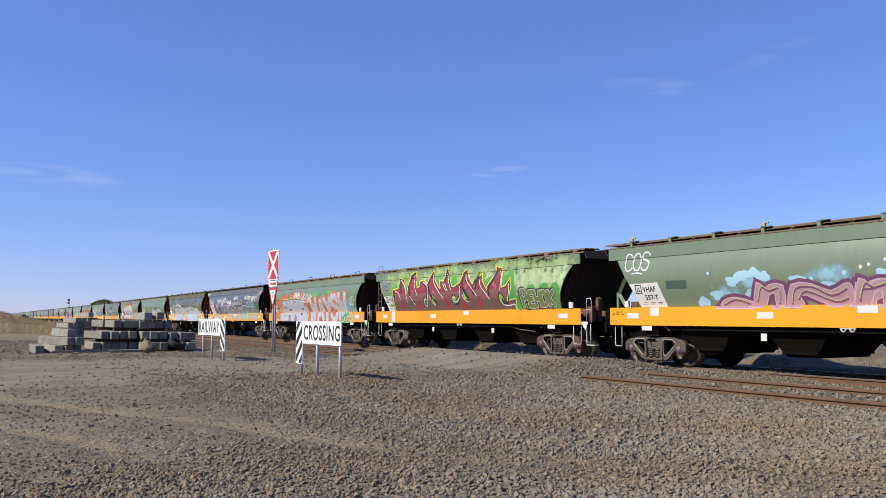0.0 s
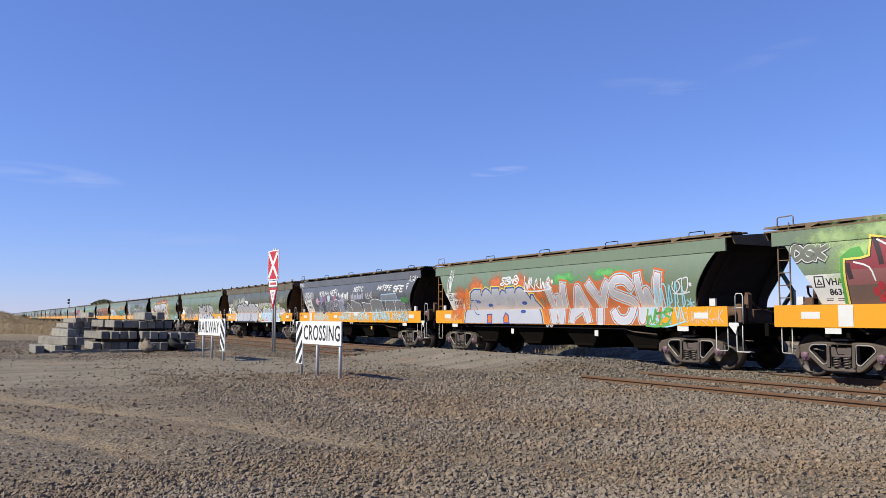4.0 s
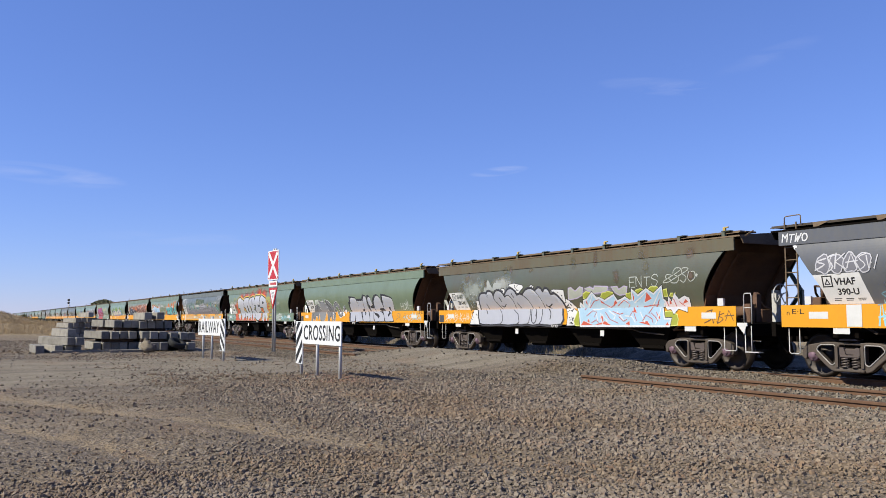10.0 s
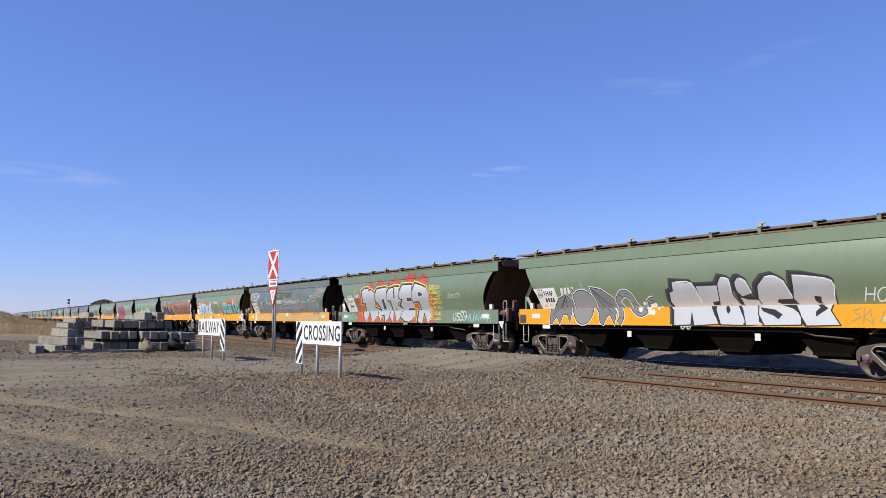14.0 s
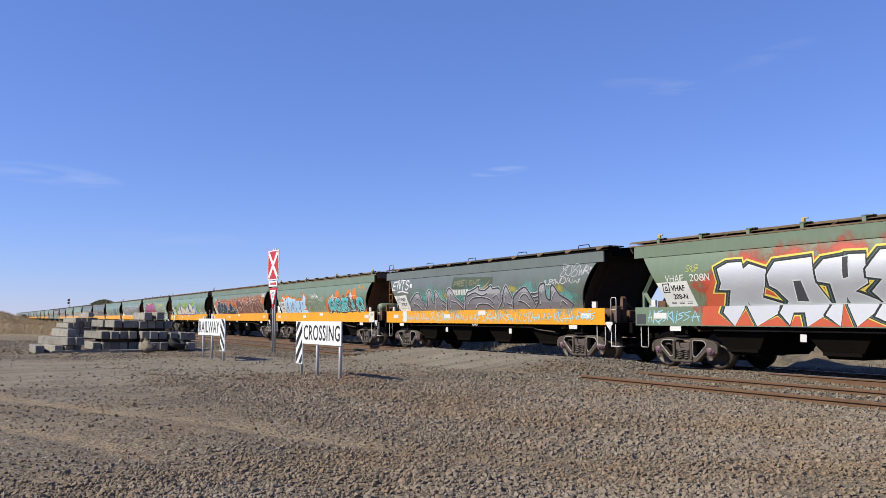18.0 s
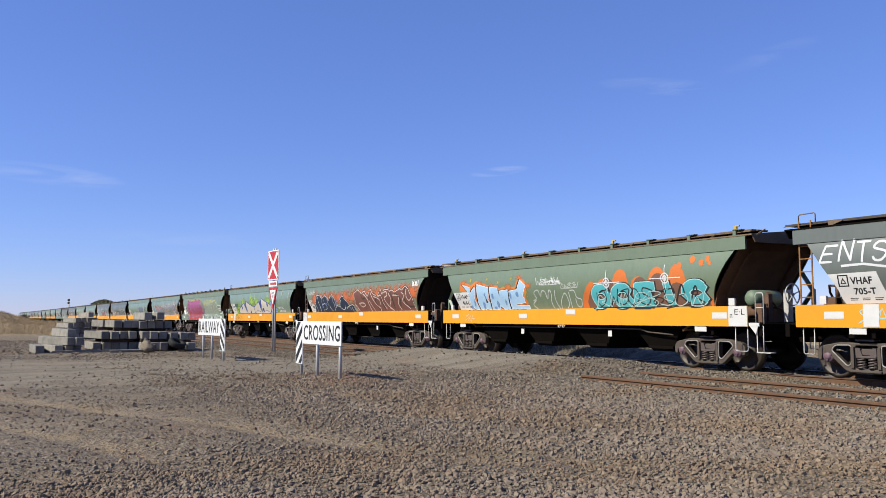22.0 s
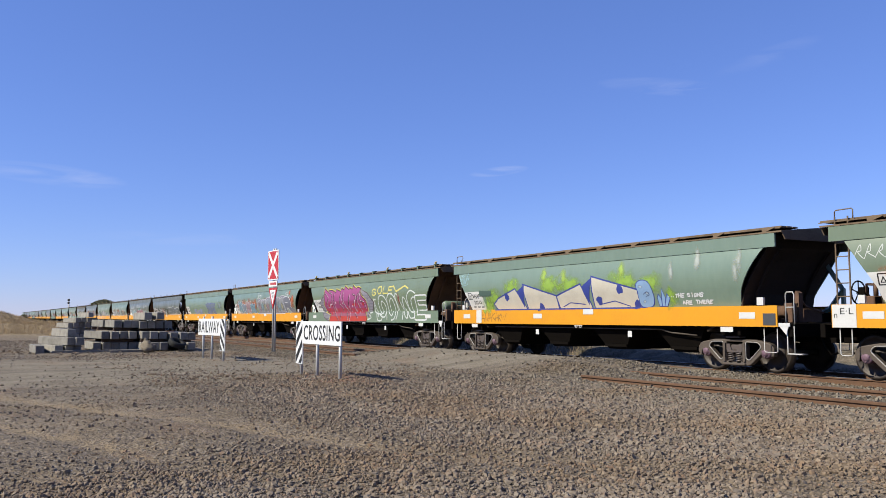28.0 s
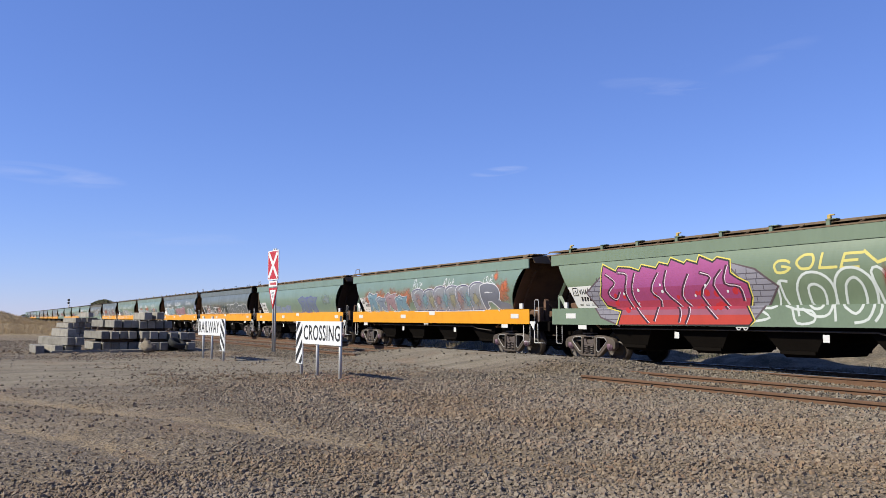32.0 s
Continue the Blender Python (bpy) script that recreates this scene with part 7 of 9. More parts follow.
def decor_8(w):
    m = Mural(w, "light blue block letters with white edges and orange halo")
    for u, z, ru, rz, c in ((-5.1, 2.62, 0.12, 0.14, (0.42, 0.36, 0.08)), (-4.0, 2.65, 0.1, 0.14, (0.42, 0.36, 0.08)), (-3.3, 2.5, 0.1, 0.12, (0.42, 0.36, 0.08)), (-2.5, 2.6, 0.12, 0.14, (0.42, 0.36, 0.08)), (-2.9, 2.3, 0.5, 0.12, (0.36, 0.38, 0.12)), (-1.75, 2.1, 0.22, 0.3, (0.40, 0.30, 0.06))):
        m.soft(u, z, ru, rz, c)
    m.poly(marks("-586 225 -578 262 -505 246 -470 260 -392 242 -329 239 -324 228 -227 232 -206 267 -151 235 -180 205 -161 158 -510 158 -525 222"), (0.66, 0.19, 0.035))
    for u, z in ((-5.6, 2.55), (-4.5, 2.5), (-3.7, 2.38), (-2.7, 2.32), (-1.6, 2.32), (-2.05, 2.6)):
        m.soft(u, z, 0.32, 0.16, (0.60, 0.18, 0.04))
    for t in ["-536 158 -534 218 -568 220 -567 248 -517 237 -516 215 -483 238 -481 223 -491 198 -478 170 -468 158 -495 158 -510 168 -514 158",
        "-462 158 -470 179 -465 246 -392 233 -396 207 -405 189 -375 158 -415 158 -420 164 -432 158",
        "-387 158 -382 234 -337 230 -325 198 -324 219 -274 222 -277 183 -267 158 -311 158 -339 172 -337 158",
        "-267 158 -269 177 -264 217 -217 221 -199 252 -168 233 -192 200 -185 193 -184 179 -241 174 -241 168 -165 168 -164 158"]:
        p = [(a if b > 2.22 else max(a, -5.24), b) for a, b in marks(t)]
        m.poly([(a - 0.05 if b > 2.22 else max(a - 0.05, -5.27), b) for a, b in m.grown(p, 0.035)], BLACK_P)
        m.poly([(a if b > 2.22 else max(a, -5.26), b) for a, b in m.grown(p, 0.02)], (0.70, 0.78, 0.84))
        m.poly(p, (0.37, 0.56, 0.77))
    m.poly(marks("-418 180 -417 208 -406 182"), BLACK_P)
    for u, z, ru, rz in ((-4.95, 1.8, 0.05, 0.13), (-4.35, 1.72, 0.06, 0.12), (-3.7, 2.02, 0.05, 0.09), (-3.45, 1.75, 0.06, 0.12), (-2.95, 1.8, 0.05, 0.11), (-2.6, 2.02, 0.06, 0.12), (-5.2, 1.66, 0.08, 0.07), (-4.2, 2.1, 0.05, 0.06), (-2.2, 2.05, 0.06, 0.08), (-3.65, 1.63, 0.08, 0.05)):
        m.soft(u, z, ru * 1.8, rz * 1.6, (0.16, 0.30, 0.56))
        m.poly(m.oval(u, z, ru * 0.5, rz * 0.7, 0.1, 12, 0.3), (0.15, 0.27, 0.50))
    m.plain("21.", -1.66, -1.42, 1.84, 1.97, (0.03, 0.05, 0.04))
    m.spikes(-5.55, -4.9, 1.14, 1.42, (0.62, 0.55, 0.45), 0.022)
    m.done()
    m = Mural(w, "white outline letters and scribbles")
    m.spikes(-1.1, 0.1, 2.3, 2.56, WHITE_P, 0.03)
    m.scrawl(-0.9, 0.2, 2.34, 2.5, WHITE_P, 4, 0.02)
    for t in ["-122 157 -140 172 -117 186 -136 184",
        "-114 189 -124 209 -102 217 -92 197 -81 213 -64 210 -58 187 -43 215 -33 203 -41 176 -32 154",
        "-13 214 -18 181 1 153 9 180 35 204 46 174 33 158",
        "54 206 55 158",
        "60 211 81 210 87 189 107 183 100 162 83 165 80 186"]:
        m.stroke(bent(marks(t)), 0.028, (0.55, 0.58, 0.56))
    m.scrawl(0.2, 1.0, 2.2, 2.34, (0.5, 0.52, 0.5), 5, 0.02)
    m.done()
    m = Mural(w, "turquoise letters on brown cloud with orange rim")
    m.cloud(1.1, 6.1, 1.58, 2.66, ORANGE_P, 7)
    m.dots(7, 4.9, 6.2, 2.5, 2.75, 0.05, 0.11, ORANGE_P)
    m.cloud(1.35, 6.0, 1.58, 2.5, (0.18, 0.09, 0.06), 7)
    m.hand("OCEIC", 1.55, 6.0, 1.58, 2.24, [(0.05, BLACK_P, 0.03, -0.01), (0.02, (0.45, 0.72, 0.72), 0, 0), (0, TEAL_P, 0, 0)], 0.24, 0.02, 0.04, 0.62)
    m.scrawl(1.75, 5.8, 1.64, 2.1, BLACK_P, 9, 0.045)
    m.scrawl(1.75, 5.8, 1.6, 1.95, (0.45, 0.62, 0.62), 8, 0.025)
    for u, z in ((2.3, 2.28), (4.6, 2.32)):
        m.ring(m.oval(u, z, 0.13, 0.13), 0.03, WHITE_P)
        m.ring(m.oval(u, z, 0.06, 0.06), 0.03, WHITE_P)
        for a, b in ((0.55, 0), (-0.55, 0), (0, 0.35), (0, -0.3)):
            m.stroke([(u, z), (u + a, z + b)], 0.025, WHITE_P)
    m.done()


def decor_9(w):
    m = Mural(w, "navy angular letters with white edge on orange spray")
    for i in range(7):
        m.soft(-5.3 + 0.85 * i, 2.25, 0.9, 0.55, (0.58, 0.15, 0.05))
    p = marks(["-551 165 -540 197 -526 213 -498 244 -457 244 -437 222 -397 240 -359 231 -340 215 -297 243 -259 220 -256 176 -238 187 -209 183 -197 215 -158 235 -125 213 -104 205 -89 184 -42 190 -18 159 -18 154 -551 159"][0])
    m.poly([(a, max(b, 1.57)) for a, b in m.grown(p, 0.055)], BLACK_P)
    m.poly([(a, max(b, 1.57)) for a, b in m.grown(p, 0.03)], (0.62, 0.64, 0.62))
    m.poly(p, (0.013, 0.024, 0.052))
    for t in ["-491 236 -475 180 -465 160",
        "-424 195 -398 202 -379 178 -411 170",
        "-359 227 -347 193 -310 162",
        "-291 236 -273 191 -280 162",
        "-180 214 -204 183 -159 168 -126 188",
        "-121 174 -94 184 -74 167",
        "-58 180 -43 158",
        "-530 205 -517 163",
        "-437 218 -431 164"]:
        m.stroke(bent(marks(t)), 0.028, (0.62, 0.64, 0.62))
    m.dots(6, -4.9, -1.0, 1.9, 2.2, 0.04, 0.08, (0.08, 0.2, 0.5))
    m.done()
    m = Mural(w, "brown angular letters with cream edges on orange spray")
    for i in range(8):
        m.soft(0.1 + 0.85 * i, 2.35, 0.9, 0.55, (0.62, 0.15, 0.04))
    p = marks(["-11 243 34 258 76 239 108 251 143 224 175 256 200 237 249 220 282 255 301 230 325 252 373 247 380 241 402 246 426 236 478 250 497 243 527 260 554 246 584 210 594 168 602 158 7 157 -12 196 -2 202"][0])
    m.poly([(a, max(b, 1.57)) for a, b in m.grown(p, 0.06)], BLACK_P)
    m.poly([(a, max(b, 1.57)) for a, b in m.grown(p, 0.03)], (0.66, 0.54, 0.46))
    m.poly(p, (0.16, 0.062, 0.048))
    for t in ["71 240 84 216 121 221",
        "156 223 164 195",
        "301 230 288 209 310 161",
        "380 241 400 211 406 166",
        "426 233 476 209 461 170",
        "527 255 509 218 539 179 588 173",
        "249 220 224 202 255 162"]:
        m.stroke(bent(marks(t)), 0.13, (0.10, 0.052, 0.03))
    for t in ["37 195 84 197 106 187 69 178 39 194",
        "94 239 139 214 147 189 163 157",
        "174 245 199 212 231 184 263 171 255 159",
        "257 223 289 227 303 191 325 167",
        "320 238 343 243 350 225 319 211 366 166",
        "365 236 386 206 359 178 391 160",
        "408 225 463 220 448 187 468 162",
        "490 235 516 223 495 197 551 166",
        "536 249 535 217 553 200 575 210",
        "-7 192 26 162",
        "156 208 173 188 197 160",
        "208 224 265 210 272 186"]:
        m.stroke(bent(marks(t)), 0.046, (0.60, 0.45, 0.38))
    for t in ["71 240 84 216 121 221",
        "156 223 164 195",
        "301 230 288 209 310 161",
        "380 241 400 211 406 166",
        "426 233 476 209 461 170",
        "527 255 509 218 539 179 588 173",
        "249 220 224 202 255 162"]:
        m.stroke(bent(marks(t)), 0.022, (0.03, 0.018, 0.016))
    m.done()
    m = Mural(w, "white tag WXU", 0.0205)
    m.plain("WXU", 5.9, 6.45, 2.56, 2.82, WHITE_P, 0.03)
    m.scrawl(-6.6, -5.4, 2.5, 2.75, (0.55, 0.58, 0.55), 5, 0.02)
    m.done()


def decor_10(w):
    m = Mural(w, "cream block letters with blue sides and lime spray")
    for u, z, a in ((-4.4, 1.95, 0.7), (-3.3, 2.3, 0.7), (-1.2, 2.3, 0.9), (-0.2, 2.3, 0.8), (2.2, 2.3, 0.9), (3.2, 2.2, 0.6), (-4.9, 1.7, 0.5), (3.9, 1.8, 0.3)):
        m.soft(u, z, a, 0.42, (0.30, 0.48, 0.07))
    for u, z in ((-1.5, 2.6), (-0.5, 2.5), (2.1, 2.6)):
        m.soft(u, z, 0.22, 0.32, (0.36, 0.52, 0.08))
    blue, cream = (0.03, 0.05, 0.27), (0.55, 0.51, 0.43)
    for pts in ([(-4.35, 1.58), (-4.5, 1.75), (-4.2, 1.92), (-3.1, 2.22), (-2.75, 1.75), (-2.65, 1.58)], [(-2.55, 1.58), (-2.62, 2.35), (-0.95, 1.95), (-0.95, 1.58)], [(-0.85, 1.58), (-0.9, 1.94), (0.3, 2.26), (0.6, 1.75), (0.65, 1.58)], [(0.8, 1.58), (0.85, 2.46), (2.75, 2.02), (2.75, 1.58)]):
        m.shape(pts, cream, blue, 0.045)
    m.poly([(-2.75, 1.6), (-2.55, 2.36), (-3.0, 2.15)], blue)
    m.poly([(0.55, 1.65), (0.85, 2.46), (0.35, 2.2)], blue)
    for u, z in ((-3.65, 1.98), (-1.8, 1.62), (1.05, 1.78), (2.0, 2.08), (2.6, 1.64)):
        m.poly(m.oval(u, z, 0.13, 0.13, 0.1), blue)
    m.stroke([(-0.7, 1.62), (-0.3, 1.74), (0.4, 1.68)], 0.03, blue)
    m.stroke([(1.0, 1.66), (1.7, 1.76), (2.3, 1.6)], 0.03, blue)
    m.shape(bent(marks("271 202 268 219 287 229 313 224 325 201 325 175 312 159 277 159 270 172 271 202"), 2)[:-1], (0.23, 0.36, 0.56), blue, 0.025)
    for u, z, ru, rz in ((2.85, 2.12, 0.14, 0.07), (3.05, 1.95, 0.1, 0.06), (2.9, 1.72, 0.12, 0.06)):
        m.soft(u, z, ru, rz, (0.42, 0.52, 0.62))
    m.stroke(bent([(2.9, 1.92), (3.05, 1.98), (3.12, 1.9), (2.98, 1.86)]), 0.022, (0.06, 0.08, 0.16))
    for a in (0.0, 0.16, 0.32):
        m.shape([(3.42 + a * 0.6, 1.6), (3.4 + a, 1.8), (3.45 + a, 2.05 - abs(a - 0.16)), (3.52 + a, 1.8), (3.5 + a * 0.6, 1.6)], (0.23, 0.38, 0.60), blue, 0.02)
    m.done()
    m = Mural(w, "white hand-written words THE SIGNS ARE THERE", 0.0252)
    m.plain("THE SIGNS", 4.05, 5.0, 1.80, 1.92, WHITE_P, 0.0, 0.1)
    m.plain("ARE THERE", 4.25, 5.25, 1.62, 1.74, WHITE_P, 0.0, 0.1)
    m.dots(3, 3.8, 4.0, 1.82, 1.84, 0.012, 0.016, WHITE_P)
    m.scrawl(-6.7, -6.1, 2.5, 2.85, (0.35, 0.55, 0.62), 4, 0.02)
    m.poly([(-5.35, 2.04), (-4.6, 2.04), (-4.55, 2.22), (-5.35, 2.25)], (0.07, 0.12, 0.1))
    for u, z in ((4.0, 2.5), (4.9, 2.75), (6.1, 2.4), (6.2, 2.6)):
        m.soft(u, z, 0.14, 0.4, (0.42, 0.46, 0.42))
    m.done()
    sill_scrawl(w, (0.22, 0.12, 0.04), [(-5.3, -4.0)], "dark sill tags")


def decor_11(w):
    m = Mural(w, "purple to red letters COSEC on a grey brick ground")
    for t in ["-479 242 -546 200 -487 132 -413 110 -410 225",
        "-22 262 59 239 115 199 79 155 47 123 30 210"]:
        p = marks(t)
        m.shape(p, (0.24, 0.23, 0.27), (0.10, 0.07, 0.08), 0.05)
        for k in range(9):
            z = 1.24 + 0.135 * k
            row = [u for u, v in clip(clip(p, z - 0.02, True), z + 0.02, False)]
            if len(row) > 2:
                m.stroke([(min(row), z), (max(row), z)], 0.022, (0.08, 0.07, 0.09))
                for j in range(int((max(row) - min(row)) / 0.3)):
                    u = min(row) + 0.3 * j + 0.15 * (k % 2)
                    m.stroke([(u, z), (u, z + 0.12)], 0.02, (0.08, 0.07, 0.09))
    body = marks("-413 110 -395 150 -429 157 -469 165 -486 191 -473 220 -470 274 -414 253 -406 266 -361 262 -319 251 -312 266 -256 255 -247 269 -213 261 -206 278 -159 262 -150 270 -113 260 -109 278 -65 262 -53 271 -17 263 -14 233 6 220 34 207 37 177 28 156 45 123 35 113")
    m.poly([(a, max(b, 1.09)) for a, b in m.grown(body, 0.075)], YELLOW_P)
    m.poly([(a, max(b, 1.09)) for a, b in m.grown(body, 0.045)], BLACK_P)
    m.banded(body, [(2.1, (0.33, 0.07, 0.22)), (1.75, (0.30, 0.045, 0.14)), (1.5, (0.36, 0.035, 0.07)), (1.36, (0.30, 0.09, 0.14))], (0.45, 0.045, 0.03))
    m.dots(22, -4.3, 0.2, 1.5, 1.95, 0.04, 0.1, (0.48, 0.02, 0.03))
    for t in ["-461 252 -421 226 -454 198 -428 179 -405 200",
        "-410 254 -371 245 -383 196 -362 153",
        "-339 251 -356 195 -336 153 -295 115",
        "-251 247 -282 200 -253 173 -274 119",
        "-221 252 -232 199 -181 152 -186 116",
        "-145 239 -175 184 -148 151 -163 113",
        "-109 241 -74 226 -111 183 -60 126",
        "-39 244 -66 207 -25 150",
        "-22 255 -32 212 10 202 17 168"]:
        m.stroke(bent(marks(t)), 0.085, (0.05, 0.012, 0.03))
        m.stroke([(a + 0.035, b) for a, b in bent(marks(t))], 0.022, (0.72, 0.58, 0.66))
    m.dots(8, -4.2, 0.0, 1.6, 2.2, 0.03, 0.05, WHITE_P)
    m.done()
    m = Mural(w, "yellow brush letters and white outline letters", 0.0146)
    m.plain("GOLE", 1.1, 3.3, 2.3, 2.66, (0.60, 0.53, 0.16), 0.05, 0.2)
    m.stroke([(3.3, 2.66), (3.6, 2.4), (4.4, 2.62), (4.75, 2.5)], 0.07, (0.60, 0.53, 0.16))
    for t in ["123 213 139 155 202 143 205 120 163 117 153 149",
        "170 132 165 189 184 222 219 226 249 208 257 175 243 137 209 132 178 149",
        "196 160 194 193 211 201 231 187 230 154 209 148 196 160",
        "258 121 258 197 279 229 314 230 344 205 348 163 331 126 300 118",
        "279 153 284 196 304 212 322 195 323 158 304 137 279 153",
        "346 121 362 152 344 221 368 225 404 162 411 208 434 207 458 131 433 136 421 167 408 121",
        "535 227 495 241 462 226 452 186 469 141 495 126 535 134",
        "538 203 514 213 487 200 486 161 506 151 536 160",
        "47 120 93 129 67 150 113 155 119 207 145 209"]:
        m.stroke(bent(marks(t)), 0.058, (0.56, 0.60, 0.58))
    m.hand("E", 5.2, 6.35, 1.2, 2.2, [(0.035, WHITE_P, 0, 0), (-0.02, (0.175, 0.235, 0.145), 0, 0)], 0.2, 0.06, 0.02, 0.7)
    m.soft(3.75, 2.1, 0.12, 0.35, (0.3, 0.03, 0.03))
    m.done()


def decor_12(w):
    m = Mural(w, "blue-grey and pink letters with white edge on faded orange")
    for i in range(10):
        m.soft(-5.2 + 1.2 * i, 2.15, 0.9, 0.5, (0.42, 0.16, 0.09))
    m.shards(4, -5.5, -1.6, 1.58, 2.4, [(0.16, 0.26, 0.32), (0.2, 0.24, 0.3), (0.3, 0.2, 0.22)], (0.06, 0.06, 0.1), (0.6, 0.62, 0.64), 0.025, 0.3)
    m.lobes(6, -0.9, 4.4, 1.58, 2.55, (0.23, 0.24, 0.27), (0.06, 0.05, 0.12), (0.62, 0.62, 0.66), None, 0.03, 0.2)
    for i in range(9):
        m.soft(-0.5 + 0.55 * i, 1.95, 0.35, 0.45, ((0.34, 0.22, 0.22), (0.2, 0.32, 0.36), (0.32, 0.3, 0.2))[i % 3])
    m.hand("R", 4.35, 5.45, 1.6, 2.45, [(0.05, (0.6, 0.6, 0.64), 0, 0), (0.015, (0.15, 0.155, 0.19), 0, 0)], 0.26)
    m.poly([(5.3, 1.58), (5.5, 1.85), (6.0, 1.75), (6.15, 1.58)], (0.16, 0.165, 0.2))
    for u, z in ((5.3, 2.7), (5.7, 2.3), (5.9, 2.4)):
        m.soft(u, z, 0.2, 0.3, (0.5, 0.14, 0.06))
    m.done()
    m = Mural(w, "white arrow tags", 0.0205)
    for u in (-0.9, 1.6, 4.5):
        m.scrawl(u, u + 0.7, 2.45, 2.8, WHITE_P, 2, 0.03)
    m.done()


def decor_13(w):
    m = Mural(w, "faint blue block letters")
    m.shards(3, -3.4, -0.6, 1.58, 2.0, [(0.2, 0.24, 0.33)], (0.25, 0.28, 0.38), None, 0.03)
    m.shards(2, 0.9, 3.6, 1.6, 2.5, [(0.14, 0.17, 0.22)], (0.10, 0.12, 0.3), None, 0.05, 0.1)
    m.soft(5.0, 2.2, 0.9, 0.4, (0.22, 0.27, 0.28))
    m.done()


def decor_14(w):
    m = Mural(w, "white letters over dark red and black spray")
    for i in range(11):
        m.soft(-5.6 + 1.1 * i, 1.85, 0.9, 0.5, ((0.05, 0.06, 0.06), (0.25, 0.08, 0.05), (0.05, 0.06, 0.05))[i % 3])
    m.scrawl(-5.4, 0.2, 1.6, 2.1, WHITE_P, 9, 0.06)
    m.lobes(5, 1.2, 6.0, 1.6, 2.3, (0.12, 0.13, 0.13), (0.6, 0.6, 0.6), None, None, 0.03, 0.3)
    m.done()


def decor_any(w):
    r = random.Random(w.name)
    cols = [SILVER, (0.36, 0.365, 0.40), (0.38, 0.21, 0.13), (0.28, 0.38, 0.42), (0.31, 0.17, 0.20), (0.19, 0.30, 0.31), (0.42, 0.42, 0.42), (0.48, 0.48, 0.49)]
    m = Mural(w, "weathered mixed graffiti along the lower side")
    u = -5.2
    while u < 4.8:
        d = r.uniform(2.2, 4.2)
        c = r.choice(cols)
        if r.random() < 0.4:
            m.soft(u + d / 2, 2.0, d * 0.6, 0.6, r.choice([(0.5, 0.14, 0.05), (0.2, 0.35, 0.35), (0.3, 0.3, 0.3)]))
        h = r.uniform(2.0, 2.4)
        if r.random() < 0.5:
            m.lobes(max(3, int(d / 0.8)), u, min(u + d, 6.0), 1.58, h, c, BLACK_P, WHITE_P if r.random() < 0.4 else None)
        else:
            m.shards(max(3, int(d / 0.8)), u, min(u + d, 6.0), 1.58, h, [c, r.choice(cols)], BLACK_P, WHITE_P)
        m.scrawl(u, u + d * 0.6, 2.4, 2.65, WHITE_P, 4, 0.04)
        u += d + r.uniform(0.2, 1.2)
    m.done()
    if r.random() < 0.5:
        sill_scrawl(w, r.choice([CYAN_P, WHITE_P]), [(-5, -2), (0, 2.5)], "pale sill tags")


# ---- the train ----
DECOR = {0: decor_0, 1: decor_1, 2: decor_2, 3: decor_3, 4: decor_4, 5: decor_5, 6: decor_6, 7: decor_7, 8: decor_8, 9: decor_9, 10: decor_10, 11: decor_11, 12: decor_12, 13: decor_13, 14: decor_14}
for k, spec in enumerate(TRAIN):
    w = wagon(k, *spec, " and graffiti")
    DECOR.get(k, decor_any)(w)


# ---- signs at the crossing ----
def post(name, x, y, top, r, parent, sink=0.25):
    bm = bmesh.new()
    z0 = float(ground_height(x, y))
    rod(bm, (x, y, z0 - sink), (x, y, top), r, 12)
    return part(name, bm, M_GALV, parent, "galvanised steel post")


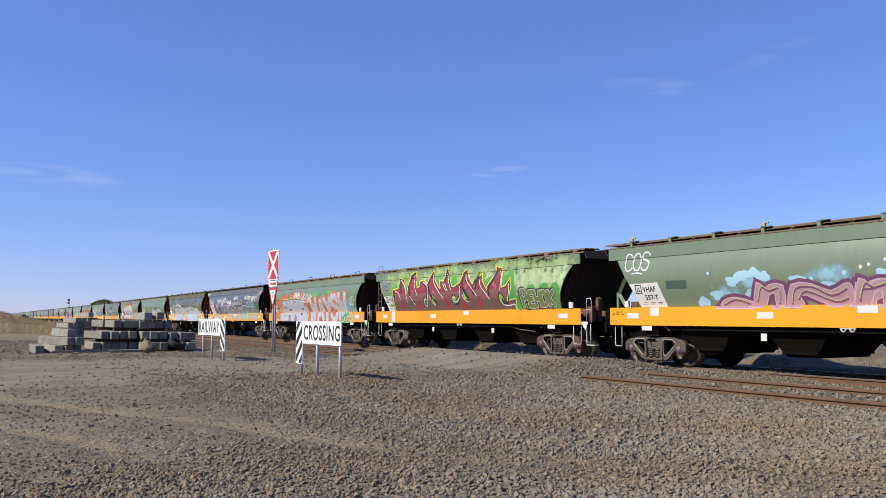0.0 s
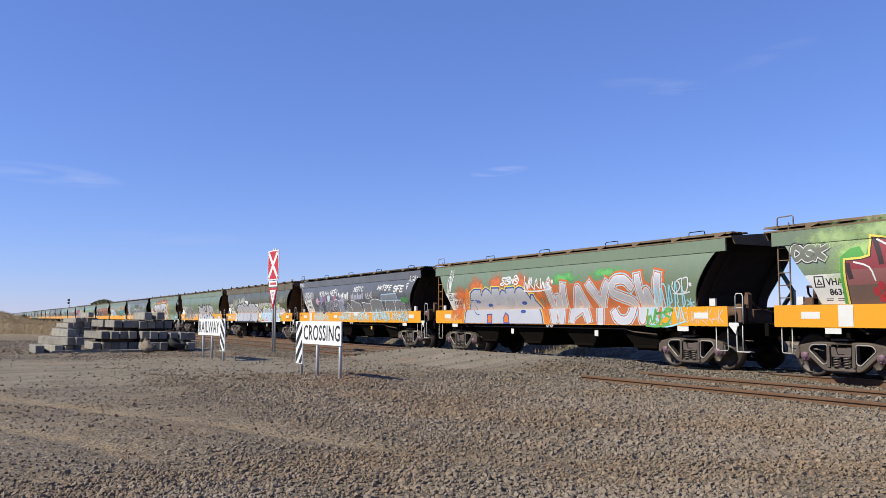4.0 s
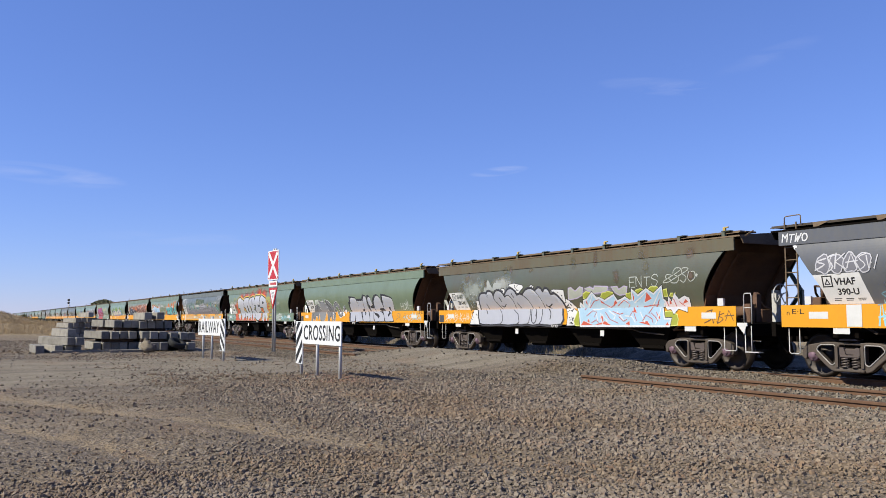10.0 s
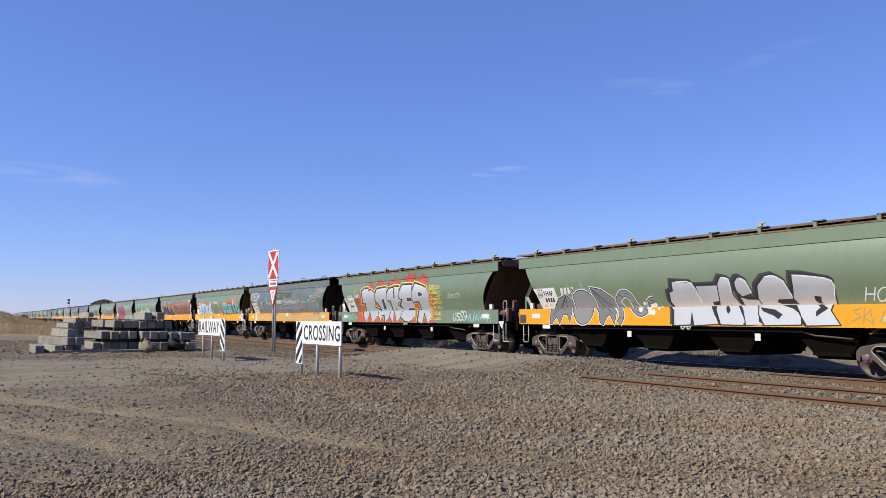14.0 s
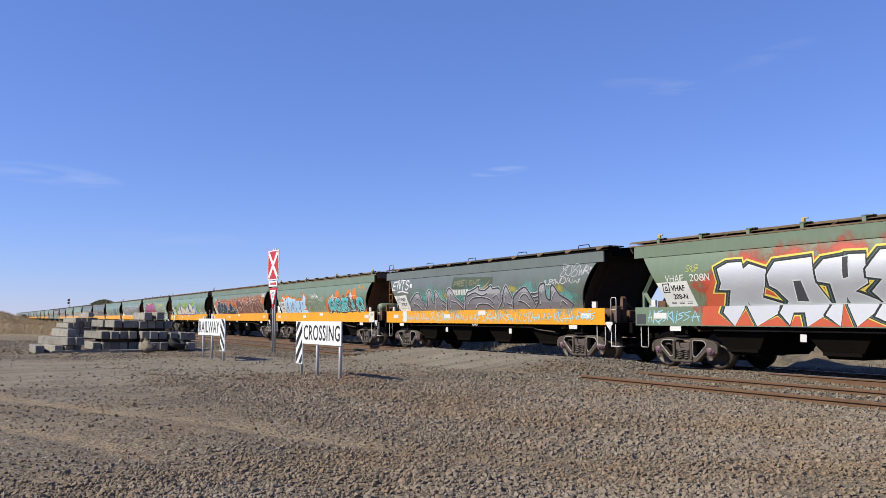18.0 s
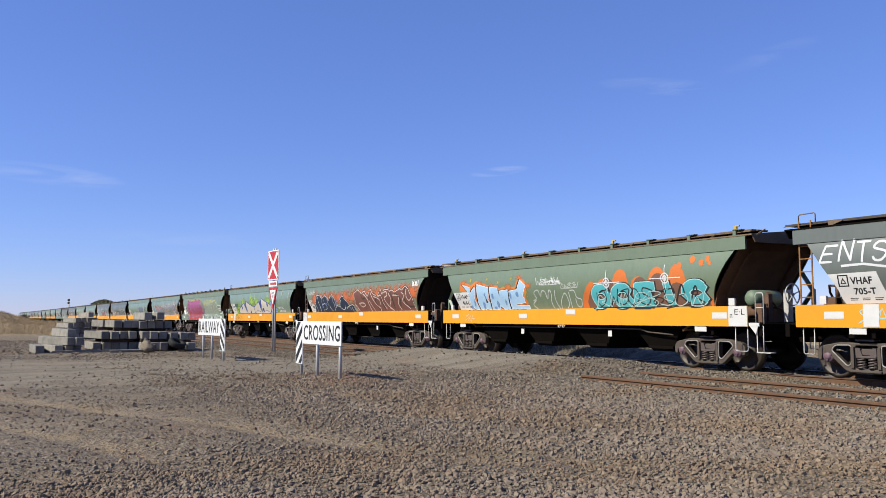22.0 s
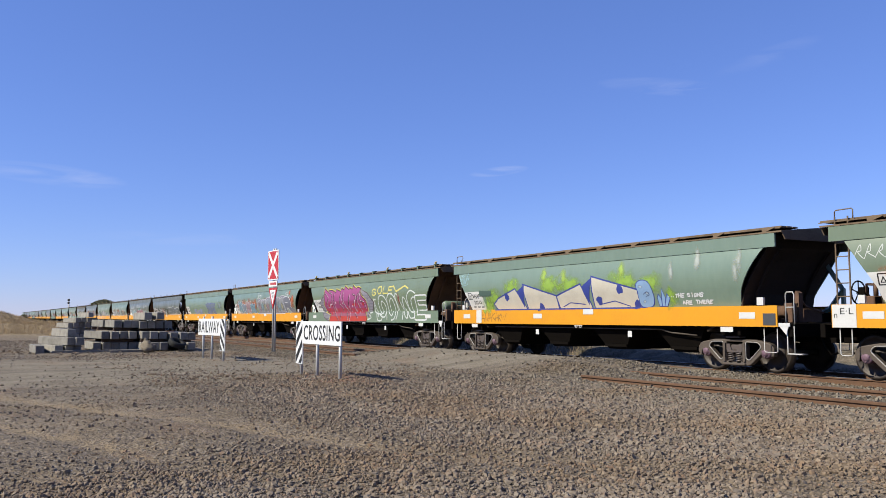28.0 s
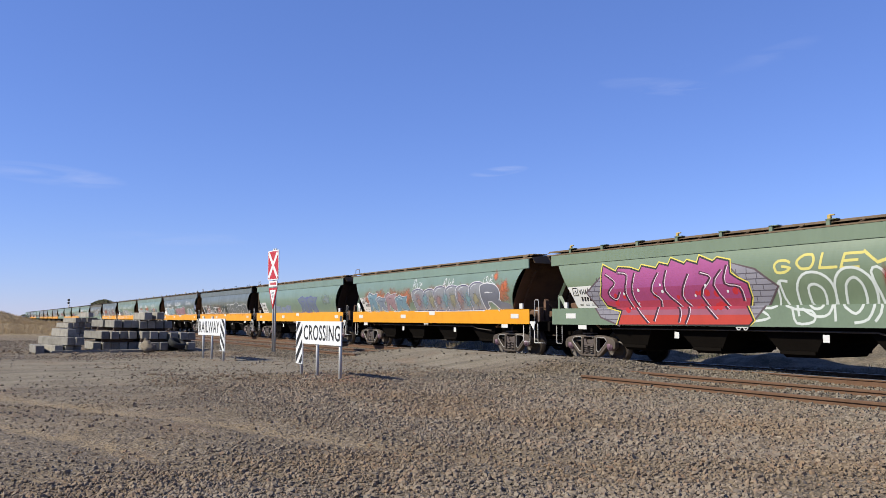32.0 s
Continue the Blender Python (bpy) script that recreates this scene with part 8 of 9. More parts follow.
def half_sign(words, a, b, top, low, foot, stripe_at_start, legs, label):
    """Long board with a striped arm hanging at one end; a and b are its ends on the ground plan."""
    s = tagged(new("road_sign"), label, "sign", "crossing signs")
    a, b = Vector((*a, 0)), Vector((*b, 0))
    along = (b - a).normalized()
    out = Vector((along.y, -along.x, 0))     # towards the reader
    wide, arm = (b - a).length, 0.34

    def at3(u, v, d):
        p = a + along * u + out * d
        return (p.x, p.y, v)

    def slab(bm, pts, d0, d1, mi=0):
        lo, hi = [bm.verts.new(at3(u, v, d0)) for u, v in pts], [bm.verts.new(at3(u, v, d1)) for u, v in pts]
        fs = [bm.faces.new(lo), bm.faces.new(hi[::-1])]
        for i in range(len(pts)):
            j = (i + 1) % len(pts)
            fs.append(bm.faces.new((lo[j], lo[i], hi[i], hi[j])))
        bmesh.ops.recalc_face_normals(bm, faces=fs)
        for f in fs:
            f.material_index = mi

    bm = bmesh.new()
    u0, u1 = (0, arm) if stripe_at_start else (wide - arm, wide)
    if stripe_at_start:
        slab(bm, [(0, foot), (arm, foot), (arm, low), (wide, low), (wide, top), (0, top)], 0.0, 0.02)
    else:
        slab(bm, [(0, low), (u0, low), (u0, foot), (wide, foot), (wide, top), (0, top)], 0.0, 0.02)
    part("board", bm, M_SIGNW, s)
    bm = bmesh.new()
    lean = 0.32 if stripe_at_start else -0.32
    for k in range(-2, 5):
        v = foot + 0.02 + k * 0.275
        pts = [(u0 + 0.02, v), (u0 + 0.02, v + 0.135), (u1 - 0.02, v + 0.135 + lean), (u1 - 0.02, v + lean)] if lean > 0 else [(u0 + 0.02, v - lean), (u0 + 0.02, v + 0.135 - lean), (u1 - 0.02, v + 0.135), (u1 - 0.02, v)]
        # keep the stripe on the board
        cut = clip(clip(pts, foot + 0.015, True), top - 0.015, False)
        if len(cut) > 2:
            slab(bm, cut, 0.0215, 0.023)
    part("stripes", bm, M_BLACK, s, "black diagonal stripes")
    bm = bmesh.new()
    u_text, w_text = (arm + 0.06, wide - arm - 0.12) if stripe_at_start else (0.06, wide - arm - 0.12)
    letters(bm, words, lambda u, v: at3(u_text + u, low + 0.07 + v, 0.0225), w_text, top - low - 0.14, offset=0.012, spacing=1.08)
    part("lettering", bm, M_BLACK, s, f"black words {words}")
    for u, h in legs:
        p = a + along * u - out * 0.031
        post("post", p.x, p.y, h, 0.03, s)
    return s


half_sign("CROSSING", (-15.50, -11.66), (-13.39, -11.60), 1.222, 0.80, 0.41, True, [(0.17, 1.15), (0.95, 1.15), (1.97, 1.15)], "white board lettered CROSSING with striped arm on posts")
half_sign("RAILWAY", (-23.55, -11.62), (-21.55, -11.42), 1.262, 0.815, 0.42, False, [(0.28, 1.32), (0.95, 1.32), (1.80, 1.15)], "white board lettered RAILWAY with striped arm on posts")


def crossbuck(x, y, turn):
    s = thing("railway_crossing_sign", pose(x, y, float(ground_height(x, y)), 0, 0, turn), "red and white crossing sign above a give-way triangle on posts", "sign")
    g = float(ground_height(x, y))

    def sheet(pts, d0, d1, mi=0, bm=None):
        prism(bm, pts, "y", d0, d1, mi)
    w, lo, hi = 0.46, 2.49 - g, 3.44 - g

    def rounded(x0, x1, z0, z1, r):
        out = []
        for cx, cz, t0 in ((x1 - r, z0 + r, -90), (x1 - r, z1 - r, 0), (x0 + r, z1 - r, 90), (x0 + r, z0 + r, 180)):
            out += [(cx + r * math.cos(radians(t0 + a)), cz + r * math.sin(radians(t0 + a))) for a in (0, 30, 60, 90)]
        return out
    bm = bmesh.new()
    sheet(rounded(-w, w, lo, hi, 0.06), -0.02, 0.0, 0, bm)
    part("sign_panel", bm, M_SIGNW, s)
    bm = bmesh.new()
    sheet(rounded(-w + 0.03, w - 0.03, lo + 0.03, hi - 0.03, 0.05), -0.0225, -0.021, 0, bm)
    part("red_field", bm, M_RED, s, "red sign face")
    bm = bmesh.new()
    cz, hx, hz = (lo + hi) / 2, w - 0.09, (hi - lo) / 2 - 0.08
    for q in (-1, 1):
        d = Vector((hx * q, hz)).normalized() * 0.0
        nx, nz = 0.066 * hz / math.hypot(hx, hz), 0.066 * hx / math.hypot(hx, hz)
        y = -0.0245 - 0.001 * (q > 0)
        sheet([(-hx * q - nx * q, cz - hz + nz), (-hx * q + nx * q, cz - hz - nz), (hx * q + nx * q, cz + hz - nz), (hx * q - nx * q, cz + hz + nz)], y, y + 0.001, 0, bm)
    part("cross", bm, M_SIGNW, s, "white diagonal cross")
    bm = bmesh.new()
    sheet(rounded(-0.36, 0.36, 2.28 - g, 2.46 - g, 0.02), -0.02, 0.0, 0, bm)
    part("tracks_plate", bm, M_SIGNW, s)
    bm = bmesh.new()
    for k in range(6):
        box(bm, -0.27 + 0.095 * k, -0.20 + 0.095 * k, -0.0225, -0.021, 2.33 - g, 2.41 - g)
    part("lettering", bm, M_RED, s, "row of small red letter bars")
    bm = bmesh.new()
    sheet([(-0.37, 2.24 - g), (0.0, 1.56 - g), (0.37, 2.24 - g)][::-1], -0.02, 0.0, 0, bm)
    part("triangle_border", bm, M_RED, s, "red give-way border")
    bm = bmesh.new()
    sheet([(-0.25, 2.17 - g), (0.0, 1.71 - g), (0.25, 2.17 - g)][::-1], -0.0225, -0.021, 0, bm)
    part("triangle_face", bm, M_SIGNW, s)
    bm = bmesh.new()
    letters(bm, "GIVE", lambda u, v: (-0.12 + u, -0.024, 2.03 - g + v), 0.24, 0.09)
    letters(bm, "WAY", lambda u, v: (-0.08 + u, -0.024, 1.92 - g + v), 0.16, 0.08)
    part("lettering", bm, M_BLACK, s, "black words GIVE WAY")
    for px in (-0.085, 0.085):
        bm = bmesh.new()
        rod(bm, (px, 0.04, -0.3), (px, 0.04, 3.50 - g), 0.032, 12)
        part("post", bm, M_GALV, s, "galvanised steel post")
    return s


crossbuck(-25.76, -8.78, 3)


# ---- stacked concrete sleepers ----
def concrete_block(l):
    def build():
        bm = bmesh.new()
        prism(bm, [(-0.128, 0), (0.128, 0), (0.122, 0.25), (-0.122, 0.25)], "x", -l / 2, l / 2)
        bmesh.ops.bevel(bm, geom=bm.edges[:], offset=0.012, segments=1, affect="EDGES")
        return bm
    return build


def bearer_block(l):
    def build():
        bm = bmesh.new()
        box(bm, -0.05, 0.05, -l / 2, l / 2, 0, 0.10, bevel=0.008)
        return bm
    return build


STACK_Z = float(ground_height(-30, -13)) + 0.01


def stacked(x, y, z, turn=0.0, length=2.3, tilt=0.0):
    ob = new("concrete_sleeper", shared(f"concrete_sleeper_{length}", concrete_block(length), M_CONC))
    ob.matrix_basis = pose(x, y, STACK_Z + z, 0, tilt, turn)
    return tagged(ob, "grey weathered concrete sleeper lying in a stack", "sleeper", "sleeper stack")


def bearer(x, y, z, l):
    ob = new("timber_bearer", shared(f"timber_bearer_{round(l, 1)}", bearer_block(round(l, 1)), M_TIMBER))
    ob.matrix_basis = pose(x, y, STACK_Z + z, 0, 0, random.uniform(-2, 2))
    return tagged(ob, "dark timber bearer between layers of sleepers", "timber", "timber bearers")


AHEAD, RIGHT = Vector((-0.8684, 0.4959)), Vector((0.4959, 0.8684))


def spot(u, depth):
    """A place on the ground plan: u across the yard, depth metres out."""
    return Vector((EYE.x, EYE.y)) + (AHEAD + RIGHT * (u - 784) / 1469) * depth


def layer(u0, u1, z, depth, turn=0.0, skip=(), under=0.0):
    """A row of sleepers side by side, their front ends from u0 to u1."""
    p, q = spot(u0, depth), spot(u1, depth)
    n = max(1, round(1.095 * (q.y - p.y) / 0.272))
    for i in range(n):
        if i in skip:
            continue
        c = p + Vector((-1.15 * math.cos(radians(turn)) + random.uniform(-0.12, 0.12), 0.136 + 0.272 * i - 1.15 * math.sin(radians(turn))))
        stacked(c.x, c.y, z + random.uniform(0, 0.012), turn + random.uniform(-1.3, 1.3))
    if under:
        for dx in (-0.35, -1.85):
            bearer(p.x + dx, (p.y + q.y) / 2, z - under, max(0.5, q.y - p.y - 0.05))


# the long main stack with timber between its layers
layer(168, 252, 0.02, 27.6)
layer(254, 300, 0.02, 27.5)
layer(335, 349, 0.02, 27.8)
layer(306, 349, 0.02, 29.2)
layer(183, 249, 0.38, 27.5, 8, under=0.10)
layer(253, 305, 0.38, 27.7, under=0.10)
layer(306, 350, 0.34, 27.9, 2, under=0.08)
layer(205, 243, 0.75, 27.9, 3, under=0.10)
layer(248, 305, 0.72, 28.2, under=0.09)
layer(184, 198, 0.76, 29.4, 3, under=0.10)
layer(257, 268, 1.02, 28.1, 0)
layer(278, 294, 1.02, 28.2, 3)
# the low pile beside it, set at a slant
layer(67, 78, -0.03, 25.6, 1)
layer(101, 151, -0.03, 26.2, 9)
layer(122, 151, 0.222, 26.1, 17)
layer(121, 131, 0.475, 26.3, 6)
# a higher pile behind, farther out
for z in (-0.25, 0.02, 0.29):
    layer(124, 172, z, 43.0, 6)
layer(122, 172, 0.57, 43.0, 8)
layer(136, 172, 0.84, 43.1, 10)
layer(157, 171, 1.11, 43.0, 5)
# an old plank on the ground before the stack
M_PLANK = mat("silvered_timber", (0.25, 0.225, 0.185), 0.9, dark=(0.13, 0.11, 0.085), patch=4, stretch=(1, 4, 1), spread=0.15)
for u, d, l in ((178, 26.7, 2.7), (236, 26.9, 1.3)):
    plank = new("timber_plank", shared(f"timber_plank_{l}", bearer_block(l), M_PLANK))
    plank.matrix_basis = pose(*spot(u, d), STACK_Z - 0.035, 0, 0, random.uniform(-3, 3))
    tagged(plank, "silvery grey timber plank lying before the sleeper stack", "plank")


def lump():
    bm = bmesh.new()
    bmesh.ops.create_icosphere(bm, subdivisions=3, radius=0.215)
    for v in bm.verts:
        k = 1 + 0.42 * noise.noise(v.co * 5.0) + 0.16 * noise.noise(v.co * 9.0)
        v.co = Vector((v.co.x * k * 1.1, v.co.y * k, v.co.z * k * 0.78))
        if v.co.z > 0.1:
            # gathered folds at the mouth
            v.co.z += 0.22 * max(0.0, noise.noise(v.co * 6.0 + Vector((3.1, 0.7, 1.9))))
            v.co.x *= 0.85
            v.co.y *= 0.8
    for f in bm.faces:
        f.smooth = True
    return bm


M_SACK = mat("sacking", (0.21, 0.172, 0.125), 0.9, dark=(0.075, 0.06, 0.042), patch=6, grain=50, mix=0.7, bump=0.4)
sack = new("sack", shared("sack", lump, M_SACK))
sack.matrix_basis = pose(*spot(266, 26.8), STACK_Z + 0.15, 0, 0, 30)
tagged(sack, "full beige sack slumped against the sleeper stack", "sack")


def tyre():
    bm = bmesh.new()
    prof = [(0.15, -0.07), (0.19, -0.09), (0.26, -0.09), (0.29, -0.06), (0.29, 0.06), (0.26, 0.09), (0.19, 0.09), (0.15, 0.07)]
    rings = []
    for i in range(24):
        t = 2 * math.pi * i / 24
        rings.append([bm.verts.new((a, r * math.cos(t), r * math.sin(t))) for r, a in prof])
    for i in range(24):
        p, q = rings[i], rings[(i + 1) % 24]
        for j in range(len(prof)):
            bm.faces.new((p[j], p[(j + 1) % 8], q[(j + 1) % 8], q[j])).smooth = True
    bmesh.ops.recalc_face_normals(bm, faces=bm.faces)
    return bm


M_RUBBER = mat("old_rubber", (0.02, 0.02, 0.02), 0.8, patch=5)
old_tyre = new("tyre", shared("tyre", tyre, M_RUBBER))
old_tyre.matrix_basis = pose(*spot(316, 27.75), STACK_Z + 0.25, 0, -62, 40)
tagged(old_tyre, "old black tyre leaning against the sleeper stack", "tyre")


# ---- loose stones ----
def stones(name, label, xs, ys, size, colours, seed, chunky=False):
    """Many angular stones in one mesh, each with its own tone."""
    rs = np.random.RandomState(seed)
    n = len(xs)
    if chunky:
        g = (1 + 5 ** 0.5) / 2
        solid = np.array([(0, a, b * g) for a in (-1, 1) for b in (-1, 1)] + [(a, b * g, 0) for a in (-1, 1) for b in (-1, 1)] + [(a * g, 0, b) for a in (-1, 1) for b in (-1, 1)]) / 1.55
        near = [[k for k in range(12) if 0 < np.linalg.norm(solid[k] - solid[q]) < 1.4] for q in range(12)]
        faces = [(p, q, r) for p in range(12) for q in near[p] if q > p for r in near[q] if r > q and r in near[p]]
        faces = np.array([f if np.dot(np.cross(solid[f[1]] - solid[f[0]], solid[f[2]] - solid[f[0]]), solid[f[0]]) > 0 else f[::-1] for f in faces])
        p = solid[None] * (1 + rs.uniform(-0.32, 0.2, (n, 12, 1))) + rs.uniform(-0.2, 0.2, (n, 12, 3))
    else:
        solid = np.array([(a, b, c) for a in (-1, 1) for b in (-1, 1) for c in (-1, 1)], float)
        faces = np.array([(0, 1, 3, 2), (4, 6, 7, 5), (0, 4, 5, 1), (2, 3, 7, 6), (0, 2, 6, 4), (1, 5, 7, 3)])
        p = solid[None] * (0.92 + rs.uniform(-0.32, 0.22, (n, 8, 3)))
    k, sides = solid.shape[0], faces.shape[1]
    p *= (size[:, None] * rs.uniform(0.65, 1.15, (n, 3)) * np.array([1, 0.9, 0.78]))[:, None, :] / 2
    a, b, c = rs.uniform(0, 6.28, n), rs.uniform(-0.6, 0.6, n), rs.uniform(-0.6, 0.6, n)
    ca, sa, cb, sb, cc, sc = np.cos(a), np.sin(a), np.cos(b), np.sin(b), np.cos(c), np.sin(c)
    x, y, z = p[..., 0], p[..., 1], p[..., 2]
    y, z = y * cb[:, None] - z * sb[:, None], y * sb[:, None] + z * cb[:, None]
    x, z = x * cc[:, None] + z * sc[:, None], -x * sc[:, None] + z * cc[:, None]
    x, y = x * ca[:, None] - y * sa[:, None], x * sa[:, None] + y * ca[:, None]
    z = z + (ground_height(xs, ys) + size * 0.22)[:, None]
    co = np.stack([x + xs[:, None], y + ys[:, None], z], -1).reshape(-1, 3)
    f = (faces[None] + k * np.arange(n)[:, None, None]).reshape(-1, sides)
    mesh = bpy.data.meshes.new(name)
    mesh.vertices.add(len(co))
    mesh.vertices.foreach_set("co", co.astype(np.float32).ravel())
    mesh.loops.add(f.size)
    mesh.loops.foreach_set("vertex_index", f.astype(np.int32).ravel())
    mesh.polygons.add(len(f))
    mesh.polygons.foreach_set("loop_start", np.arange(0, f.size, sides, dtype=np.int32))
    mesh.polygons.foreach_set("use_smooth", np.zeros(len(f), dtype=bool))
    mesh.update(calc_edges=True)
    m = bpy.data.materials.new(name)
    m.use_nodes = True
    nn, l = m.node_tree.nodes, m.node_tree.links
    geo, ramp, no, mul = nn.new("ShaderNodeNewGeometry"), nn.new("ShaderNodeValToRGB"), nn.new("ShaderNodeTexNoise"), nn.new("ShaderNodeMix")
    l.new(geo.outputs["Random Per Island"], ramp.inputs[0])
    ramp.color_ramp.elements[0].color, ramp.color_ramp.elements[1].color = (*aged(colours[0]), 1), (*aged(colours[-1]), 1)
    for i, col in enumerate(colours[1:-1]):
        e = ramp.color_ramp.elements.new((i + 1) / (len(colours) - 1))
        e.color = (*aged(col), 1)
    no.inputs["Scale"].default_value, no.inputs["Detail"].default_value = 60, 3
    tc = nn.new("ShaderNodeTexCoord")
    l.new(tc.outputs["Object"], no.inputs["Vector"])
    mul.data_type, mul.blend_type = "RGBA", "MULTIPLY"
    mul.inputs["Factor"].default_value = 0.5
    l.new(ramp.outputs[0], mul.inputs[6])
    l.new(no.outputs["Fac"], mul.inputs[7])
    # iron-red ground in wide drifts
    drift, lift, red = nn.new("ShaderNodeTexNoise"), nn.new("ShaderNodeMapRange"), nn.new("ShaderNodeMix")
    drift.inputs["Scale"].default_value, drift.inputs["Detail"].default_value = 0.55, 4
    l.new(tc.outputs["Object"], drift.inputs["Vector"])
    lift.inputs["From Min"].default_value, lift.inputs["From Max"].default_value = 0.46, 0.64
    l.new(drift.outputs["Fac"], lift.inputs["Value"])
    red.data_type, red.blend_type = "RGBA", "MULTIPLY"
    l.new(lift.outputs[0], red.inputs["Factor"])
    l.new(mul.outputs[2], red.inputs[6])
    red.inputs[7].default_value = (1.0, 0.92, 0.82, 1)
    b = nn["Principled BSDF"]
    l.new(red.outputs[2], b.inputs["Base Color"])
    b.inputs["Roughness"].default_value = 0.9
    b.inputs["Specular IOR Level"].default_value = 0.3
    mesh.materials.append(m)
    return tagged(new(name, mesh), label, "gravel", kind="stuff")


rs = np.random.RandomState(11)
n = 1100000
sx, sy = rs.uniform(-27, 1.0, n), rs.uniform(-18.6, -7.9, n)
dist = np.hypot(sx - EYE.x, sy - EYE.y)
want = np.interp(dist, (0, 3.5, 4.5, 8, 11, 14, 20, 27), (60, 500, 1650, 1650, 1350, 620, 150, 60))
leftward = smooth(-12.6, -14.8, sy - 0.1 * (sx + 10)) * smooth(5.6, 8.2, dist)
want = want * (1 - 0.9 * leftward)
patch = value_noise(sx, sy, 21, 1.7) * 0.6 + value_noise(sx, sy, 22, 0.6) * 0.4
want = want * np.clip(0.9 + 1.1 * patch, 0.25, 1.2)
on_road = smooth(-25.5, -22.5, sx) * (1 - smooth(-16.5, -14.0, sx))
want = want * (1 - 0.8 * on_road)
rut_a = np.exp(-((sy + 16.9 - 0.42 * (sx + 14)) / 0.3) ** 2) + np.exp(-((sy + 17.4 - 0.35 * (sx + 11.5)) / 0.28) ** 2)
want = want * (1 - 0.85 * np.clip(rut_a, 0, 1) * smooth(-4.5, -8, sx))
want = want * (1 - 0.65 * np.exp(-(((sx + 13.9) / 1.9) ** 2 + ((sy + 11.35) / 0.8) ** 2)))
keep = (rs.uniform(0, 1, n) < want * (28 * 10.7) / n) & (dist > 1.0) & (sx < 1.0 - 0.55 * (sy + 17.2))
sx, sy, dist, leftward = sx[keep], sy[keep], dist[keep], leftward[keep]
size = (1 - 0.25 * leftward) * np.clip(rs.lognormal(math.log(0.0228), 0.36, len(sx)), 0.011, 0.05) * (1 + 0.012 * np.maximum(0, dist - 6))
YARD = [(0.19, 0.148, 0.115), (0.31, 0.242, 0.175), (0.355, 0.29, 0.22), (0.32, 0.218, 0.15), (0.385, 0.322, 0.25), (0.24, 0.188, 0.145), (0.345, 0.278, 0.208), (0.265, 0.212, 0.163)]
# coarser pieces on the far yard and round the stack
far_n = 4500
fx, fy = rs.uniform(-46, -25.5, far_n), rs.uniform(-18.5, -10.5, far_n)
sx, sy = np.concatenate([sx, fx]), np.concatenate([sy, fy])
size = np.concatenate([size, np.clip(rs.lognormal(math.log(0.036), 0.38, far_n), 0.02, 0.10)])
close = np.hypot(sx - EYE.x, sy - EYE.y) < 6.8
stones("loose_stones", "brown-grey crushed stones lying thick on the yard", sx[close], sy[close], size[close], YARD, 3, True)
stones("loose_stones", "scattered brown-grey crushed stones on the yard", sx[~close], sy[~close], size[~close], YARD, 13)
# railway ballast round and between the tracks
n = 110000
bx, by = rs.uniform(-40, 0.5, n), rs.uniform(-9.6, 2.0, n)
ly = np.interp(bx, LINE_X, LINE_Y)
road_here = smooth(-22.8, -21.4, bx) * (1 - smooth(-15.2, -13.4, bx))
rail_near = np.minimum.reduce([np.abs(by - ly - o) for o in (-0.752, 0.752, SIDING - 0.772, SIDING + 0.772)])
keep = (rs.uniform(0, 1, n) < (1 - 0.97 * road_here) * np.clip(1.1 - np.hypot(bx, by + 17) / 45, 0.2, 1)) & (rail_near > 0.09)
bx, by = bx[keep], by[keep]
BALLAST = [(0.13, 0.105, 0.078), (0.26, 0.215, 0.158), (0.33, 0.28, 0.21), (0.21, 0.165, 0.12), (0.37, 0.32, 0.25)]
stones("track_ballast", "grey-brown crushed rock ballast round the rails", bx, by, np.clip(rs.lognormal(math.log(0.037), 0.25, len(bx)), 0.02, 0.07), BALLAST, 5)


# ---- dry grass ----
def grass(name, label, xs, ys, tall, seed, per=7, material=None):
    rs = np.random.RandomState(seed)
    n = len(xs) * per
    cx, cy, h = np.repeat(xs, per) + rs.normal(0, 0.12, n), np.repeat(ys, per) + rs.normal(0, 0.12, n), np.repeat(tall, per) * rs.uniform(0.5, 1.1, n)
    t, lean = rs.uniform(0, 6.28, n), rs.uniform(0.1, 0.45, n) * h
    w = 0.005 + 0.010 * h
    z = ground_height(cx, cy) - 0.03
    dx, dy = np.cos(t), np.sin(t)
    a = np.stack([cx - w * dy, cy + w * dx, z], -1)
    b = np.stack([cx + w * dy, cy - w * dx, z], -1)
    c = np.stack([cx + 0.5 * lean * dx + 0.6 * w * dy, cy + 0.5 * lean * dy - 0.6 * w * dx, z + 0.6 * h], -1)
    d = np.stack([cx + lean * dx, cy + lean * dy, z + h], -1)
    co = np.stack([a, b, c, d], 1).reshape(-1, 3)
    f = (np.array([[0, 1, 2], [0, 2, 3]])[None] + 4 * np.arange(n)[:, None, None]).reshape(-1, 3)
    mesh = bpy.data.meshes.new(name)
    mesh.from_pydata(co.tolist(), [], f.tolist())
    mesh.materials.append(material or M_STRAW)
    return tagged(new(name, mesh), label, "grass", kind="stuff")


